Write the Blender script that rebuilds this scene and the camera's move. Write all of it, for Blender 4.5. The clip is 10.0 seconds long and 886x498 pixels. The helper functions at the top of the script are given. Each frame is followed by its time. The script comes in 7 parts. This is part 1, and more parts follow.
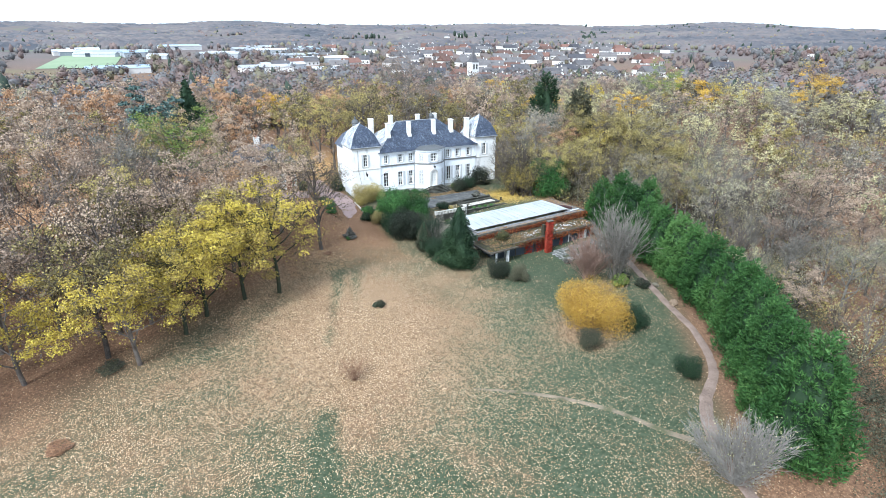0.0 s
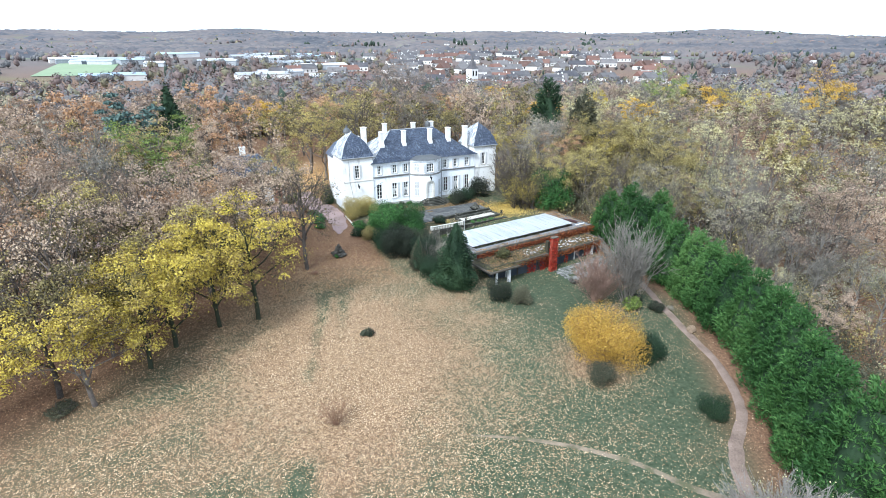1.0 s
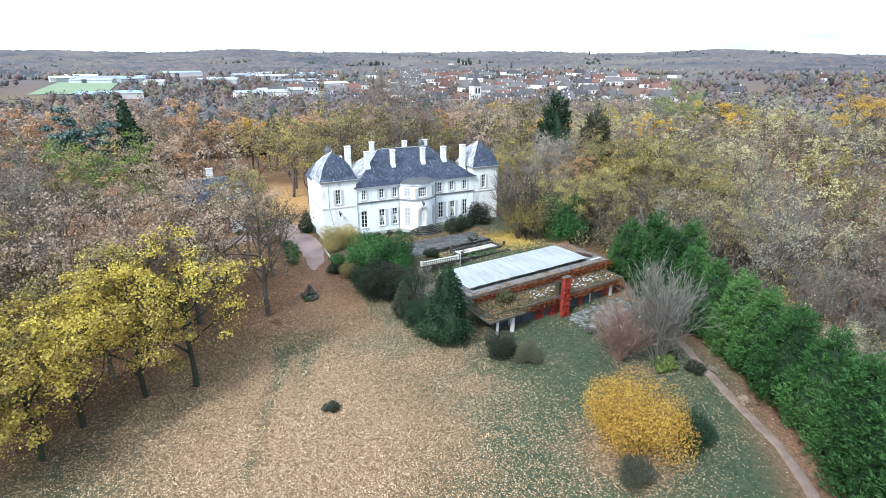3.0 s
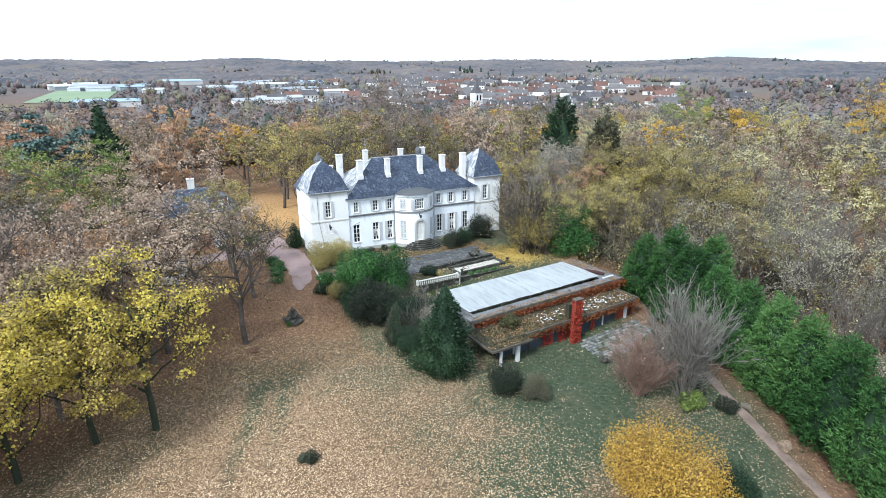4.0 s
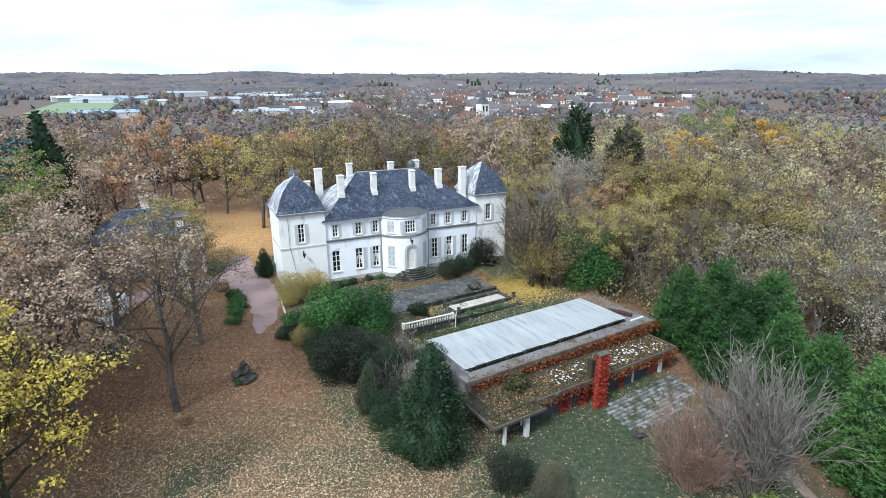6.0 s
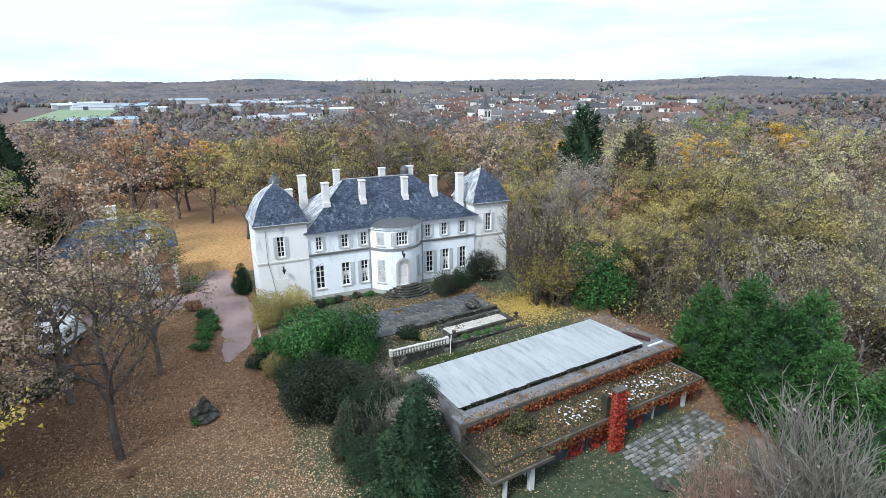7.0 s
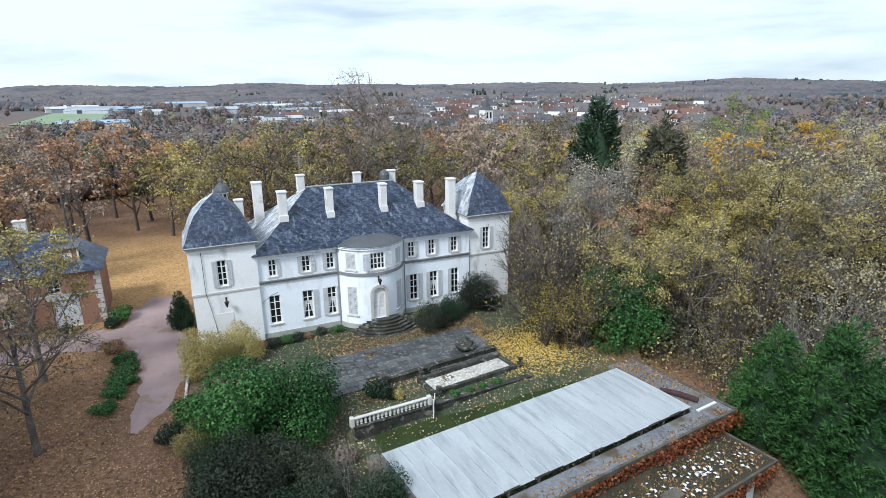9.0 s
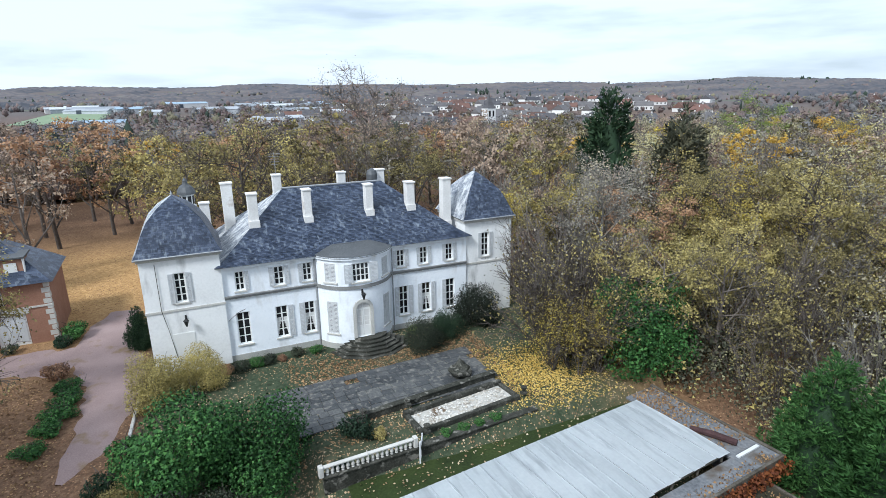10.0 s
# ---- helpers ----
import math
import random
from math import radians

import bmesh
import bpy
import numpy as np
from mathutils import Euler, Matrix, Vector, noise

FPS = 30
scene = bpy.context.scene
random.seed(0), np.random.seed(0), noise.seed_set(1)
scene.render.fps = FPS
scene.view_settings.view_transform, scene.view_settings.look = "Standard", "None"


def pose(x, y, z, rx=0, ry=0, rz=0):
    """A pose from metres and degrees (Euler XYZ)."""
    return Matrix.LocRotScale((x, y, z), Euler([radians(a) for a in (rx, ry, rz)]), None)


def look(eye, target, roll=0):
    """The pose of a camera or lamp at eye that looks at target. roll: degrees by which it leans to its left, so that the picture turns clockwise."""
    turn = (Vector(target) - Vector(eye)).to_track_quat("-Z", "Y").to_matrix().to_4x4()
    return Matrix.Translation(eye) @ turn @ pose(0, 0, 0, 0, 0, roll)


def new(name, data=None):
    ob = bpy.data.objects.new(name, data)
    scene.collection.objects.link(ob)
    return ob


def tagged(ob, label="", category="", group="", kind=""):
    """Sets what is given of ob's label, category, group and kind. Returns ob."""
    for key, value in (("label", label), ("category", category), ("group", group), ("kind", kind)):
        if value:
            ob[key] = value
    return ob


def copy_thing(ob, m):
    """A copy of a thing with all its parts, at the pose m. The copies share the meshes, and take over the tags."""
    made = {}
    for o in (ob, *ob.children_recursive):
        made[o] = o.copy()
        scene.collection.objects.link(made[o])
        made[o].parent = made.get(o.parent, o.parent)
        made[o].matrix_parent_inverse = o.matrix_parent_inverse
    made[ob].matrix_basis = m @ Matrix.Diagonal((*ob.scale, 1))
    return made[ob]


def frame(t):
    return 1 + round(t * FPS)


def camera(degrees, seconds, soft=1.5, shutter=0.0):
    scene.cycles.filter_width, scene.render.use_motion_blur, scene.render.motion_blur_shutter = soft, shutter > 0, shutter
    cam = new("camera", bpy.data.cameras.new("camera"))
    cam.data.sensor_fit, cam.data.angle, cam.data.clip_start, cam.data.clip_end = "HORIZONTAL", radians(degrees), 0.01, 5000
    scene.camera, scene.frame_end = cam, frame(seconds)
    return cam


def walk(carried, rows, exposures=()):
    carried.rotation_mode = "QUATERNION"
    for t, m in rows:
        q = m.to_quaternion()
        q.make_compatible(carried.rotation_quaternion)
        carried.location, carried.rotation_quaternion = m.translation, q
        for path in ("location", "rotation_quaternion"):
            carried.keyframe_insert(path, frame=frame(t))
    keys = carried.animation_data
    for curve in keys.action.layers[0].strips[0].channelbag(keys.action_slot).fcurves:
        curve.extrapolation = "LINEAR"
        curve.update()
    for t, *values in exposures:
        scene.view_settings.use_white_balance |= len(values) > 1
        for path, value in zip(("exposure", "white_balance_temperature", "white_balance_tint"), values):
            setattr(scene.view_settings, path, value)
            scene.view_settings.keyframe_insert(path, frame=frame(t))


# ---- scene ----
cam = camera(78.4, 10.0, soft=0.8)
PATH = [
    (0, (-11.614, 7.761, 28.348), (-10.808, 9.436, 27.609), 0.1),
    (0.5, (-10.127, 10.241, 28.056), (-9.317, 11.916, 27.322), 0.1),
    (1, (-8.595, 12.79, 27.732), (-7.786, 14.473, 27.016), 0.0),
    (1.5, (-7.082, 15.321, 27.349), (-6.272, 17.011, 26.651), -0.0),
    (2, (-5.392, 17.809, 26.957), (-4.583, 19.506, 26.274), -0.0),
    (2.5, (-3.671, 20.206, 26.501), (-2.866, 21.91, 25.833), -0.0),
    (4, (0.805, 27.824, 25.212), (1.606, 29.546, 24.585), -0.2),
    (4.5, (2.224, 30.273, 24.927), (3.023, 32.0, 24.312), -0.1),
    (5, (3.747, 32.628, 24.618), (4.54, 34.362, 24.014), -0.1),
    (5.5, (5.278, 35.021, 24.234), (6.066, 36.76, 23.638), -0.1),
    (7, (10.079, 42.402, 22.833), (10.852, 44.159, 22.272), -0.4),
    (7.5, (11.544, 44.754, 22.521), (12.316, 46.513, 21.965), -0.4),
    (8, (13.088, 47.171, 22.141), (13.858, 48.933, 21.59), -0.4),
    (8.5, (14.575, 49.656, 21.734), (15.342, 51.42, 21.184), -0.5),
    (9, (16.024, 52.208, 21.36), (16.788, 53.973, 20.811), -0.6),
    (9.5, (17.462, 54.572, 20.917), (18.221, 56.34, 20.37), -0.6),
    (10, (19.032, 57.04, 20.453), (19.784, 58.811, 19.905), -0.8),
]
walk(cam, [(t, look(eye, target, roll)) for t, eye, target, roll in PATH], exposures=[(0.0, 0.42, 5790, 5), (2.5, 0.30, 5820, 5), (5.0, 0.0, 5880, 5), (7.5, -0.19, 5890, 6), (10.0, -0.29, 5880, 6)])

# ---- world and light ----
world = bpy.data.worlds.new("world")
scene.world = world
world.use_nodes = True
wn, wl = world.node_tree.nodes, world.node_tree.links
wn.clear()
sky = wn.new("ShaderNodeTexSky")
sky.sky_type, sky.sun_disc = "NISHITA", False
sky.sun_elevation, sky.sun_rotation = radians(45), radians(-120)
sky_bg = wn.new("ShaderNodeBackground")
sky_bg.inputs[1].default_value = 0.10
wl.new(sky.outputs[0], sky_bg.inputs[0])
cloud_bg = wn.new("ShaderNodeBackground")
tc = wn.new("ShaderNodeTexCoord")
mp = wn.new("ShaderNodeMapping")
mp.inputs["Scale"].default_value = (1.5, 1.5, 9.0)
cn = wn.new("ShaderNodeTexNoise")
cn.inputs["Scale"].default_value, cn.inputs["Detail"].default_value = 2.3, 7.0
wl.new(tc.outputs["Generated"], mp.inputs[0])
wl.new(mp.outputs[0], cn.inputs[0])
cr = wn.new("ShaderNodeValToRGB")
cr.color_ramp.elements[0].position, cr.color_ramp.elements[0].color = 0.30, (0.60, 0.67, 0.74, 1)
cr.color_ramp.elements[1].position, cr.color_ramp.elements[1].color = 0.53, (0.90, 0.97, 1.08, 1)
wl.new(cn.outputs[0], cr.inputs[0])
wl.new(cr.outputs[0], cloud_bg.inputs[0])
cloud_bg.inputs[1].default_value = 1.50
mixw = wn.new("ShaderNodeMixShader")
mixw.inputs[0].default_value = 0.85
wl.new(sky_bg.outputs[0], mixw.inputs[1])
wl.new(cloud_bg.outputs[0], mixw.inputs[2])
wo = wn.new("ShaderNodeOutputWorld")
wl.new(mixw.outputs[0], wo.inputs[0])

sun = new("sun", bpy.data.lights.new("sun", "SUN"))
sun.data.energy, sun.data.angle, sun.data.color = 4.4, radians(14), (1.0, 0.97, 0.93)
sun.matrix_world = look((-58, 26, 68), (0, 60, 0))


# ---- materials ----
def material(name, colours, scale=1.0, fine=8.0, rough=0.85, bump=0.3, metal=0.0, island=0.0, per_object=0.0, stain=None, stain_at=(0.5, 0.65), stain_scale=0.35, stretch=None, spec=0.3, streak=None):
    """A surface whose colours run along a ramp of coarse and fine noise, with wear stains and relief."""
    m = bpy.data.materials.new(name)
    m.use_nodes = True
    n, l = m.node_tree.nodes, m.node_tree.links
    b = n["Principled BSDF"]
    b.inputs["Roughness"].default_value, b.inputs["Metallic"].default_value = rough, metal
    b.inputs["Specular IOR Level"].default_value = spec
    geo = n.new("ShaderNodeNewGeometry")
    pos = geo.outputs["Position"]
    if stretch:
        sm = n.new("ShaderNodeMapping")
        sm.inputs["Scale"].default_value = stretch
        l.new(pos, sm.inputs[0])
        pos = sm.outputs[0]

    def tex(sc, detail):
        t = n.new("ShaderNodeTexNoise")
        t.inputs["Scale"].default_value, t.inputs["Detail"].default_value = sc, detail
        l.new(pos, t.inputs[0])
        return t

    def mth(op, a, c):
        t = n.new("ShaderNodeMath")
        t.operation = op
        for k, v in enumerate((a, c)):
            if isinstance(v, (int, float)):
                t.inputs[k].default_value = v
            else:
                l.new(v, t.inputs[k])
        return t.outputs[0]

    coarse, grain = tex(scale, 5), tex(fine, 4)
    f = mth("ADD", mth("MULTIPLY", coarse.outputs[0], 0.55), mth("MULTIPLY", grain.outputs[0], 0.45))
    if island:
        f = mth("ADD", f, mth("MULTIPLY", mth("SUBTRACT", geo.outputs["Random Per Island"], 0.5), island))
    if per_object:
        oi = n.new("ShaderNodeObjectInfo")
        f = mth("ADD", f, mth("MULTIPLY", mth("SUBTRACT", oi.outputs["Random"], 0.5), per_object))
    ramp = n.new("ShaderNodeValToRGB")
    e = ramp.color_ramp.elements
    while len(e) < len(colours):
        e.new(0.5)
    for k, c in enumerate(colours):
        e[k].position = 0.28 + 0.44 * k / max(1, len(colours) - 1)
        e[k].color = (*c, 1)
    l.new(f, ramp.inputs[0])
    col = ramp.outputs[0]
    if stain:
        st = tex(stain_scale, 8)
        if streak:
            km = n.new("ShaderNodeMapping")
            km.inputs["Scale"].default_value = streak
            l.new(pos, km.inputs[0])
            l.new(km.outputs[0], st.inputs[0])
        sr = n.new("ShaderNodeValToRGB")
        sr.color_ramp.elements[0].position, sr.color_ramp.elements[1].position = stain_at
        l.new(st.outputs[0], sr.inputs[0])
        mx = n.new("ShaderNodeMix")
        mx.data_type = "RGBA"
        l.new(sr.outputs[0], mx.inputs[0])
        l.new(col, mx.inputs[6])
        mx.inputs[7].default_value = (*stain, 1)
        col = mx.outputs[2]
    l.new(col, b.inputs["Base Color"])
    if bump:
        bp = n.new("ShaderNodeBump")
        bp.inputs["Strength"].default_value, bp.inputs["Distance"].default_value = bump, 0.05
        l.new(grain.outputs[0], bp.inputs["Height"])
        l.new(bp.outputs[0], b.inputs["Normal"])
    return m


def foliage(name, colours, spread=1.0, obj=0.5, through_light=0.18, stands=1.1):
    """Leaves: each leaf its own tone, each plant its own tint, and some light through the blade."""
    m = bpy.data.materials.new(name)
    m.use_nodes = True
    n, l = m.node_tree.nodes, m.node_tree.links
    b = n["Principled BSDF"]
    b.inputs["Roughness"].default_value = 0.7
    b.inputs["Specular IOR Level"].default_value = 0.25
    geo, oi = n.new("ShaderNodeNewGeometry"), n.new("ShaderNodeObjectInfo")
    a = n.new("ShaderNodeMath")
    a.operation = "MULTIPLY_ADD"
    l.new(geo.outputs["Random Per Island"], a.inputs[0])
    a.inputs[1].default_value = spread
    c = n.new("ShaderNodeMath")
    c.operation = "MULTIPLY_ADD"
    l.new(oi.outputs["Random"], c.inputs[0])
    c.inputs[1].default_value = obj
    tint = n.new("ShaderNodeAttribute")
    tint.attribute_name = "tint"
    own = n.new("ShaderNodeMath")
    own.operation = "MULTIPLY_ADD"
    l.new(tint.outputs["Fac"], own.inputs[0])
    own.inputs[1].default_value, own.inputs[2].default_value = 0.6, -0.5 * obj + 0.5 - 0.5 * spread
    l.new(own.outputs[0], c.inputs[2])
    # stands of trees differ from place to place
    stand = n.new("ShaderNodeTexNoise")
    stand.inputs["Scale"].default_value, stand.inputs["Detail"].default_value = 0.13, 3.0
    l.new(geo.outputs["Position"], stand.inputs[0])
    d = n.new("ShaderNodeMath")
    d.operation = "MULTIPLY_ADD"
    l.new(stand.outputs[0], d.inputs[0])
    d.inputs[1].default_value = stands
    e2 = n.new("ShaderNodeMath")
    e2.operation = "SUBTRACT"
    l.new(c.outputs[0], e2.inputs[0])
    e2.inputs[1].default_value = 0.5 * stands
    l.new(e2.outputs[0], d.inputs[2])
    l.new(d.outputs[0], a.inputs[2])
    ramp = n.new("ShaderNodeValToRGB")
    e = ramp.color_ramp.elements
    while len(e) < len(colours):
        e.new(0.5)
    for k, col in enumerate(colours):
        e[k].position, e[k].color = k / (len(colours) - 1), (*col, 1)
    l.new(a.outputs[0], ramp.inputs[0])
    l.new(ramp.outputs[0], b.inputs["Base Color"])
    tr = n.new("ShaderNodeBsdfTranslucent")
    l.new(ramp.outputs[0], tr.inputs[0])
    mx = n.new("ShaderNodeMixShader")
    mx.inputs[0].default_value = through_light
    l.new(b.outputs[0], mx.inputs[1])
    l.new(tr.outputs[0], mx.inputs[2])
    l.new(mx.outputs[0], n["Material Output"].inputs[0])
    return m


M = {}
M["render_wall"] = material("lime_render", [(0.73, 0.76, 0.80), (0.83, 0.86, 0.895), (0.87, 0.89, 0.915)], 0.5, 6, 0.9, 0.25, stain=(0.56, 0.55, 0.53), stain_at=(0.56, 0.82), stain_scale=0.8, streak=(1.6, 1.6, 0.45))
M["tower_wall"] = material("weathered_render", [(0.70, 0.70, 0.69), (0.80, 0.80, 0.79), (0.85, 0.85, 0.84)], 0.5, 6, 0.9, 0.3, stain=(0.42, 0.42, 0.41), stain_at=(0.57, 0.80), stain_scale=0.8, streak=(1.5, 1.5, 0.5))
M["plinth"] = material("plinth_stone", [(0.30, 0.30, 0.28), (0.48, 0.47, 0.44)], 1.0, 9, 0.95, 0.4)
M["trim"] = material("grey_stone_band", [(0.16, 0.16, 0.16), (0.28, 0.28, 0.27)], 1.5, 14, 0.9, 0.3)
M["stone_trim"] = material("pale_stone", [(0.42, 0.41, 0.38), (0.62, 0.60, 0.56)], 1.5, 14, 0.9, 0.3)
M["slate"] = material("slate", [(0.017, 0.025, 0.045), (0.036, 0.049, 0.084), (0.080, 0.100, 0.148)], 0.7, 9, 0.38, 0.25, island=0.40, stain=(0.17, 0.20, 0.245), stain_at=(0.56, 0.72), stain_scale=1.8, spec=0.5, streak=(2.0, 0.9, 0.9))
# paler copy of the slate: sky glare on left-facing slopes, put into the colour
M["slate_glare"] = material("glare_slate", [(0.10, 0.115, 0.15), (0.24, 0.26, 0.30), (0.46, 0.48, 0.51)], 0.7, 9, 0.45, 0.2, island=0.3, stain=(0.58, 0.59, 0.60), stain_at=(0.46, 0.62), stain_scale=1.3, spec=0.6, streak=(0.9, 1.6, 0.9))
M["lead"] = material("lead_sheet", [(0.07, 0.075, 0.08), (0.13, 0.135, 0.14)], 0.8, 8, 0.5, 0.2, metal=0.2)
M["chimney"] = material("chimney_render", [(0.60, 0.58, 0.55), (0.80, 0.79, 0.77)], 0.9, 8, 0.9, 0.3, stain=(0.35, 0.27, 0.22), stain_at=(0.6, 0.78), stain_scale=0.9)
M["shutter"] = material("shutter_paint", [(0.50, 0.51, 0.52), (0.62, 0.63, 0.64)], 2, 20, 0.7, 0.2)
M["frame"] = material("window_paint", [(0.68, 0.68, 0.66), (0.78, 0.78, 0.76)], 2, 20, 0.6, 0.1)
M["glass"] = material("dark_glass", [(0.010, 0.011, 0.013), (0.022, 0.023, 0.026)], 0.6, 3, 0.08, 0.0, spec=0.6)
M["curtain"] = material("net_curtain", [(0.55, 0.54, 0.52), (0.70, 0.69, 0.67)], 2, 12, 0.9, 0.2)
M["iron"] = material("black_iron", [(0.02, 0.02, 0.022), (0.05, 0.05, 0.05)], 3, 20, 0.5, 0.1, metal=0.5)
M["zinc"] = material("zinc_pipe", [(0.25, 0.26, 0.27), (0.42, 0.43, 0.44)], 2, 12, 0.5, 0.1, metal=0.4)
M["brick"] = material("brick_wall", [(0.24, 0.12, 0.08), (0.36, 0.20, 0.14)], 0.8, 9, 0.9, 0.4)
M["step_stone"] = material("mossy_step", [(0.012, 0.014, 0.010), (0.040, 0.040, 0.032), (0.12, 0.115, 0.10)], 1.5, 10, 0.95, 0.5, stain=(0.20, 0.19, 0.165), stain_at=(0.58, 0.66), stain_scale=2.2)
M["paving"] = material("slate_paving", [(0.035, 0.038, 0.042), (0.070, 0.073, 0.076), (0.13, 0.13, 0.126)], 0.8, 10, 0.85, 0.5, per_object=0.22, stain=(0.20, 0.19, 0.17), stain_at=(0.54, 0.70), stain_scale=3.0)
M["sheet_roof"] = material("pale_sheeting", [(0.60, 0.635, 0.655), (0.74, 0.77, 0.785)], 0.35, 5, 0.6, 0.1, per_object=0.22, stain=(0.44, 0.47, 0.49), stain_at=(0.50, 0.78), stain_scale=1.0, streak=(2.6, 0.35, 1.0))
M["concrete"] = material("flat_roof_felt", [(0.07, 0.075, 0.085), (0.17, 0.175, 0.185), (0.28, 0.285, 0.29)], 0.6, 6, 0.9, 0.3, stain=(0.085, 0.065, 0.048), stain_at=(0.50, 0.66), stain_scale=0.6)
M["moss"] = material("mossy_roof", [(0.018, 0.020, 0.012), (0.045, 0.040, 0.026), (0.09, 0.068, 0.042)], 0.7, 9, 0.95, 0.8)
M["bluewall"] = material("blue_grey_panel", [(0.035, 0.045, 0.062), (0.085, 0.10, 0.125)], 0.8, 8, 0.6, 0.1)
M["white_post"] = material("white_post_paint", [(0.55, 0.56, 0.57), (0.72, 0.72, 0.72)], 1.5, 10, 0.7, 0.1)
M["fascia"] = material("roof_fascia", [(0.040, 0.034, 0.026), (0.090, 0.078, 0.062), (0.17, 0.152, 0.130)], 1.2, 10, 0.9, 0.2)
M["red_brick"] = material("overgrown_brick", [(0.20, 0.05, 0.03), (0.34, 0.08, 0.05)], 1.2, 12, 0.9, 0.4)
M["maroon"] = material("maroon_cloth", [(0.035, 0.018, 0.018), (0.085, 0.045, 0.045)], 2.0, 12, 0.9, 0.3)
M["gravel"] = material("pink_gravel", [(0.20, 0.142, 0.135), (0.295, 0.215, 0.205), (0.37, 0.28, 0.268)], 0.35, 16, 0.95, 0.4, stain=(0.22, 0.15, 0.08), stain_at=(0.58, 0.74), stain_scale=0.8)
M["path"] = material("trodden_path", [(0.10, 0.072, 0.056), (0.20, 0.148, 0.122), (0.29, 0.22, 0.185)], 0.7, 9, 0.95, 0.4)
M["bark"] = material("bark", [(0.045, 0.038, 0.033), (0.105, 0.088, 0.077), (0.20, 0.172, 0.152)], 1.5, 12, 0.95, 0.6, per_object=0.3)
M["faint_path"] = material("faint_path", [(0.10, 0.085, 0.056), (0.18, 0.142, 0.104), (0.29, 0.225, 0.172)], 0.7, 9, 0.95, 0.4, stain=(0.085, 0.088, 0.048), stain_at=(0.48, 0.64), stain_scale=0.9)
M["bark_pale"] = material("pale_bark", [(0.11, 0.10, 0.088), (0.24, 0.222, 0.198)], 1.5, 12, 0.95, 0.4)
M["bark_white"] = material("bleached_bark", [(0.15, 0.14, 0.125), (0.30, 0.28, 0.26)], 1.5, 12, 0.95, 0.3)
M["bark_ivy"] = material("ivy_bark", [(0.018, 0.026, 0.015), (0.05, 0.055, 0.035)], 1.5, 12, 0.95, 0.6)
M["rock"] = material("garden_rock", [(0.018, 0.018, 0.015), (0.060, 0.056, 0.048), (0.17, 0.155, 0.135)], 1.8, 9, 0.95, 0.7)
M["van"] = material("white_van_paint", [(0.66, 0.68, 0.70), (0.74, 0.76, 0.78)], 1.0, 6, 0.35, 0.0, spec=0.5)
M["rubber"] = material("rubber", [(0.015, 0.015, 0.015), (0.03, 0.03, 0.03)], 3, 20, 0.9, 0.1)
M["tile_red"] = material("clay_tile", [(0.10, 0.062, 0.052), (0.19, 0.105, 0.085)], 0.3, 2, 0.9, 0.1, per_object=0.5)
M["tile_grey"] = material("dark_tile", [(0.06, 0.06, 0.07), (0.15, 0.14, 0.14)], 0.3, 2, 0.85, 0.1, per_object=0.5)
M["house_wall"] = material("house_render", [(0.60, 0.58, 0.56), (0.80, 0.78, 0.76)], 0.1, 2, 0.9, 0.0, per_object=0.5)
M["shed_roof"] = material("shed_roof_sheet", [(0.26, 0.28, 0.31), (0.58, 0.60, 0.62)], 0.05, 1, 0.7, 0.0, per_object=0.4)
M["blue_roof"] = material("blue_sheet", [(0.25, 0.34, 0.44), (0.36, 0.46, 0.56)], 0.1, 1, 0.7, 0.0)
M["field"] = material("meadow", [(0.17, 0.23, 0.14), (0.24, 0.30, 0.19)], 0.03, 0.3, 0.95, 0.0)
M["water"] = material("pond_moss", [(0.010, 0.017, 0.004), (0.025, 0.040, 0.008), (0.050, 0.066, 0.017)], 0.5, 7, 0.8, 0.3)

M["leaf_brown"] = foliage("leaf_brown", [(0.120, 0.086, 0.066), (0.30, 0.220, 0.166), (0.44, 0.336, 0.246), (0.54, 0.42, 0.29)], 0.55, 0.6, 0.2)
M["leaf_rust"] = foliage("leaf_rust", [(0.11, 0.060, 0.040), (0.28, 0.160, 0.100), (0.42, 0.250, 0.140), (0.52, 0.33, 0.18)], 0.55, 0.6, 0.2)
M["leaf_yellow"] = foliage("leaf_yellow", [(0.13, 0.095, 0.045), (0.32, 0.245, 0.075), (0.55, 0.44, 0.078), (0.72, 0.58, 0.10)], 0.6, 0.3, 0.25, 0.8)
M["leaf_olive"] = foliage("leaf_olive", [(0.050, 0.043, 0.022), (0.175, 0.146, 0.066), (0.38, 0.315, 0.118), (0.58, 0.48, 0.165)], 0.55, 0.6, 0.2)
M["leaf_grey"] = foliage("leaf_grey", [(0.085, 0.078, 0.067), (0.22, 0.203, 0.170), (0.33, 0.303, 0.240), (0.42, 0.37, 0.25)], 0.55, 0.6)
M["leaf_pale"] = foliage("leaf_pale", [(0.085, 0.086, 0.053), (0.27, 0.262, 0.158), (0.43, 0.405, 0.232), (0.54, 0.485, 0.255)], 0.55, 0.6)
M["leaf_drab"] = foliage("leaf_drab", [(0.030, 0.034, 0.022), (0.075, 0.078, 0.050), (0.17, 0.155, 0.095)], 0.8, 0.2, 0.1)
M["cedar"] = foliage("cedar", [(0.035, 0.062, 0.058), (0.085, 0.135, 0.122), (0.16, 0.23, 0.20)], 0.7, 0.2, 0.1)
M["leaf_orange"] = foliage("leaf_orange", [(0.24, 0.13, 0.03), (0.46, 0.285, 0.05), (0.63, 0.43, 0.09)], 0.7, 0.3)
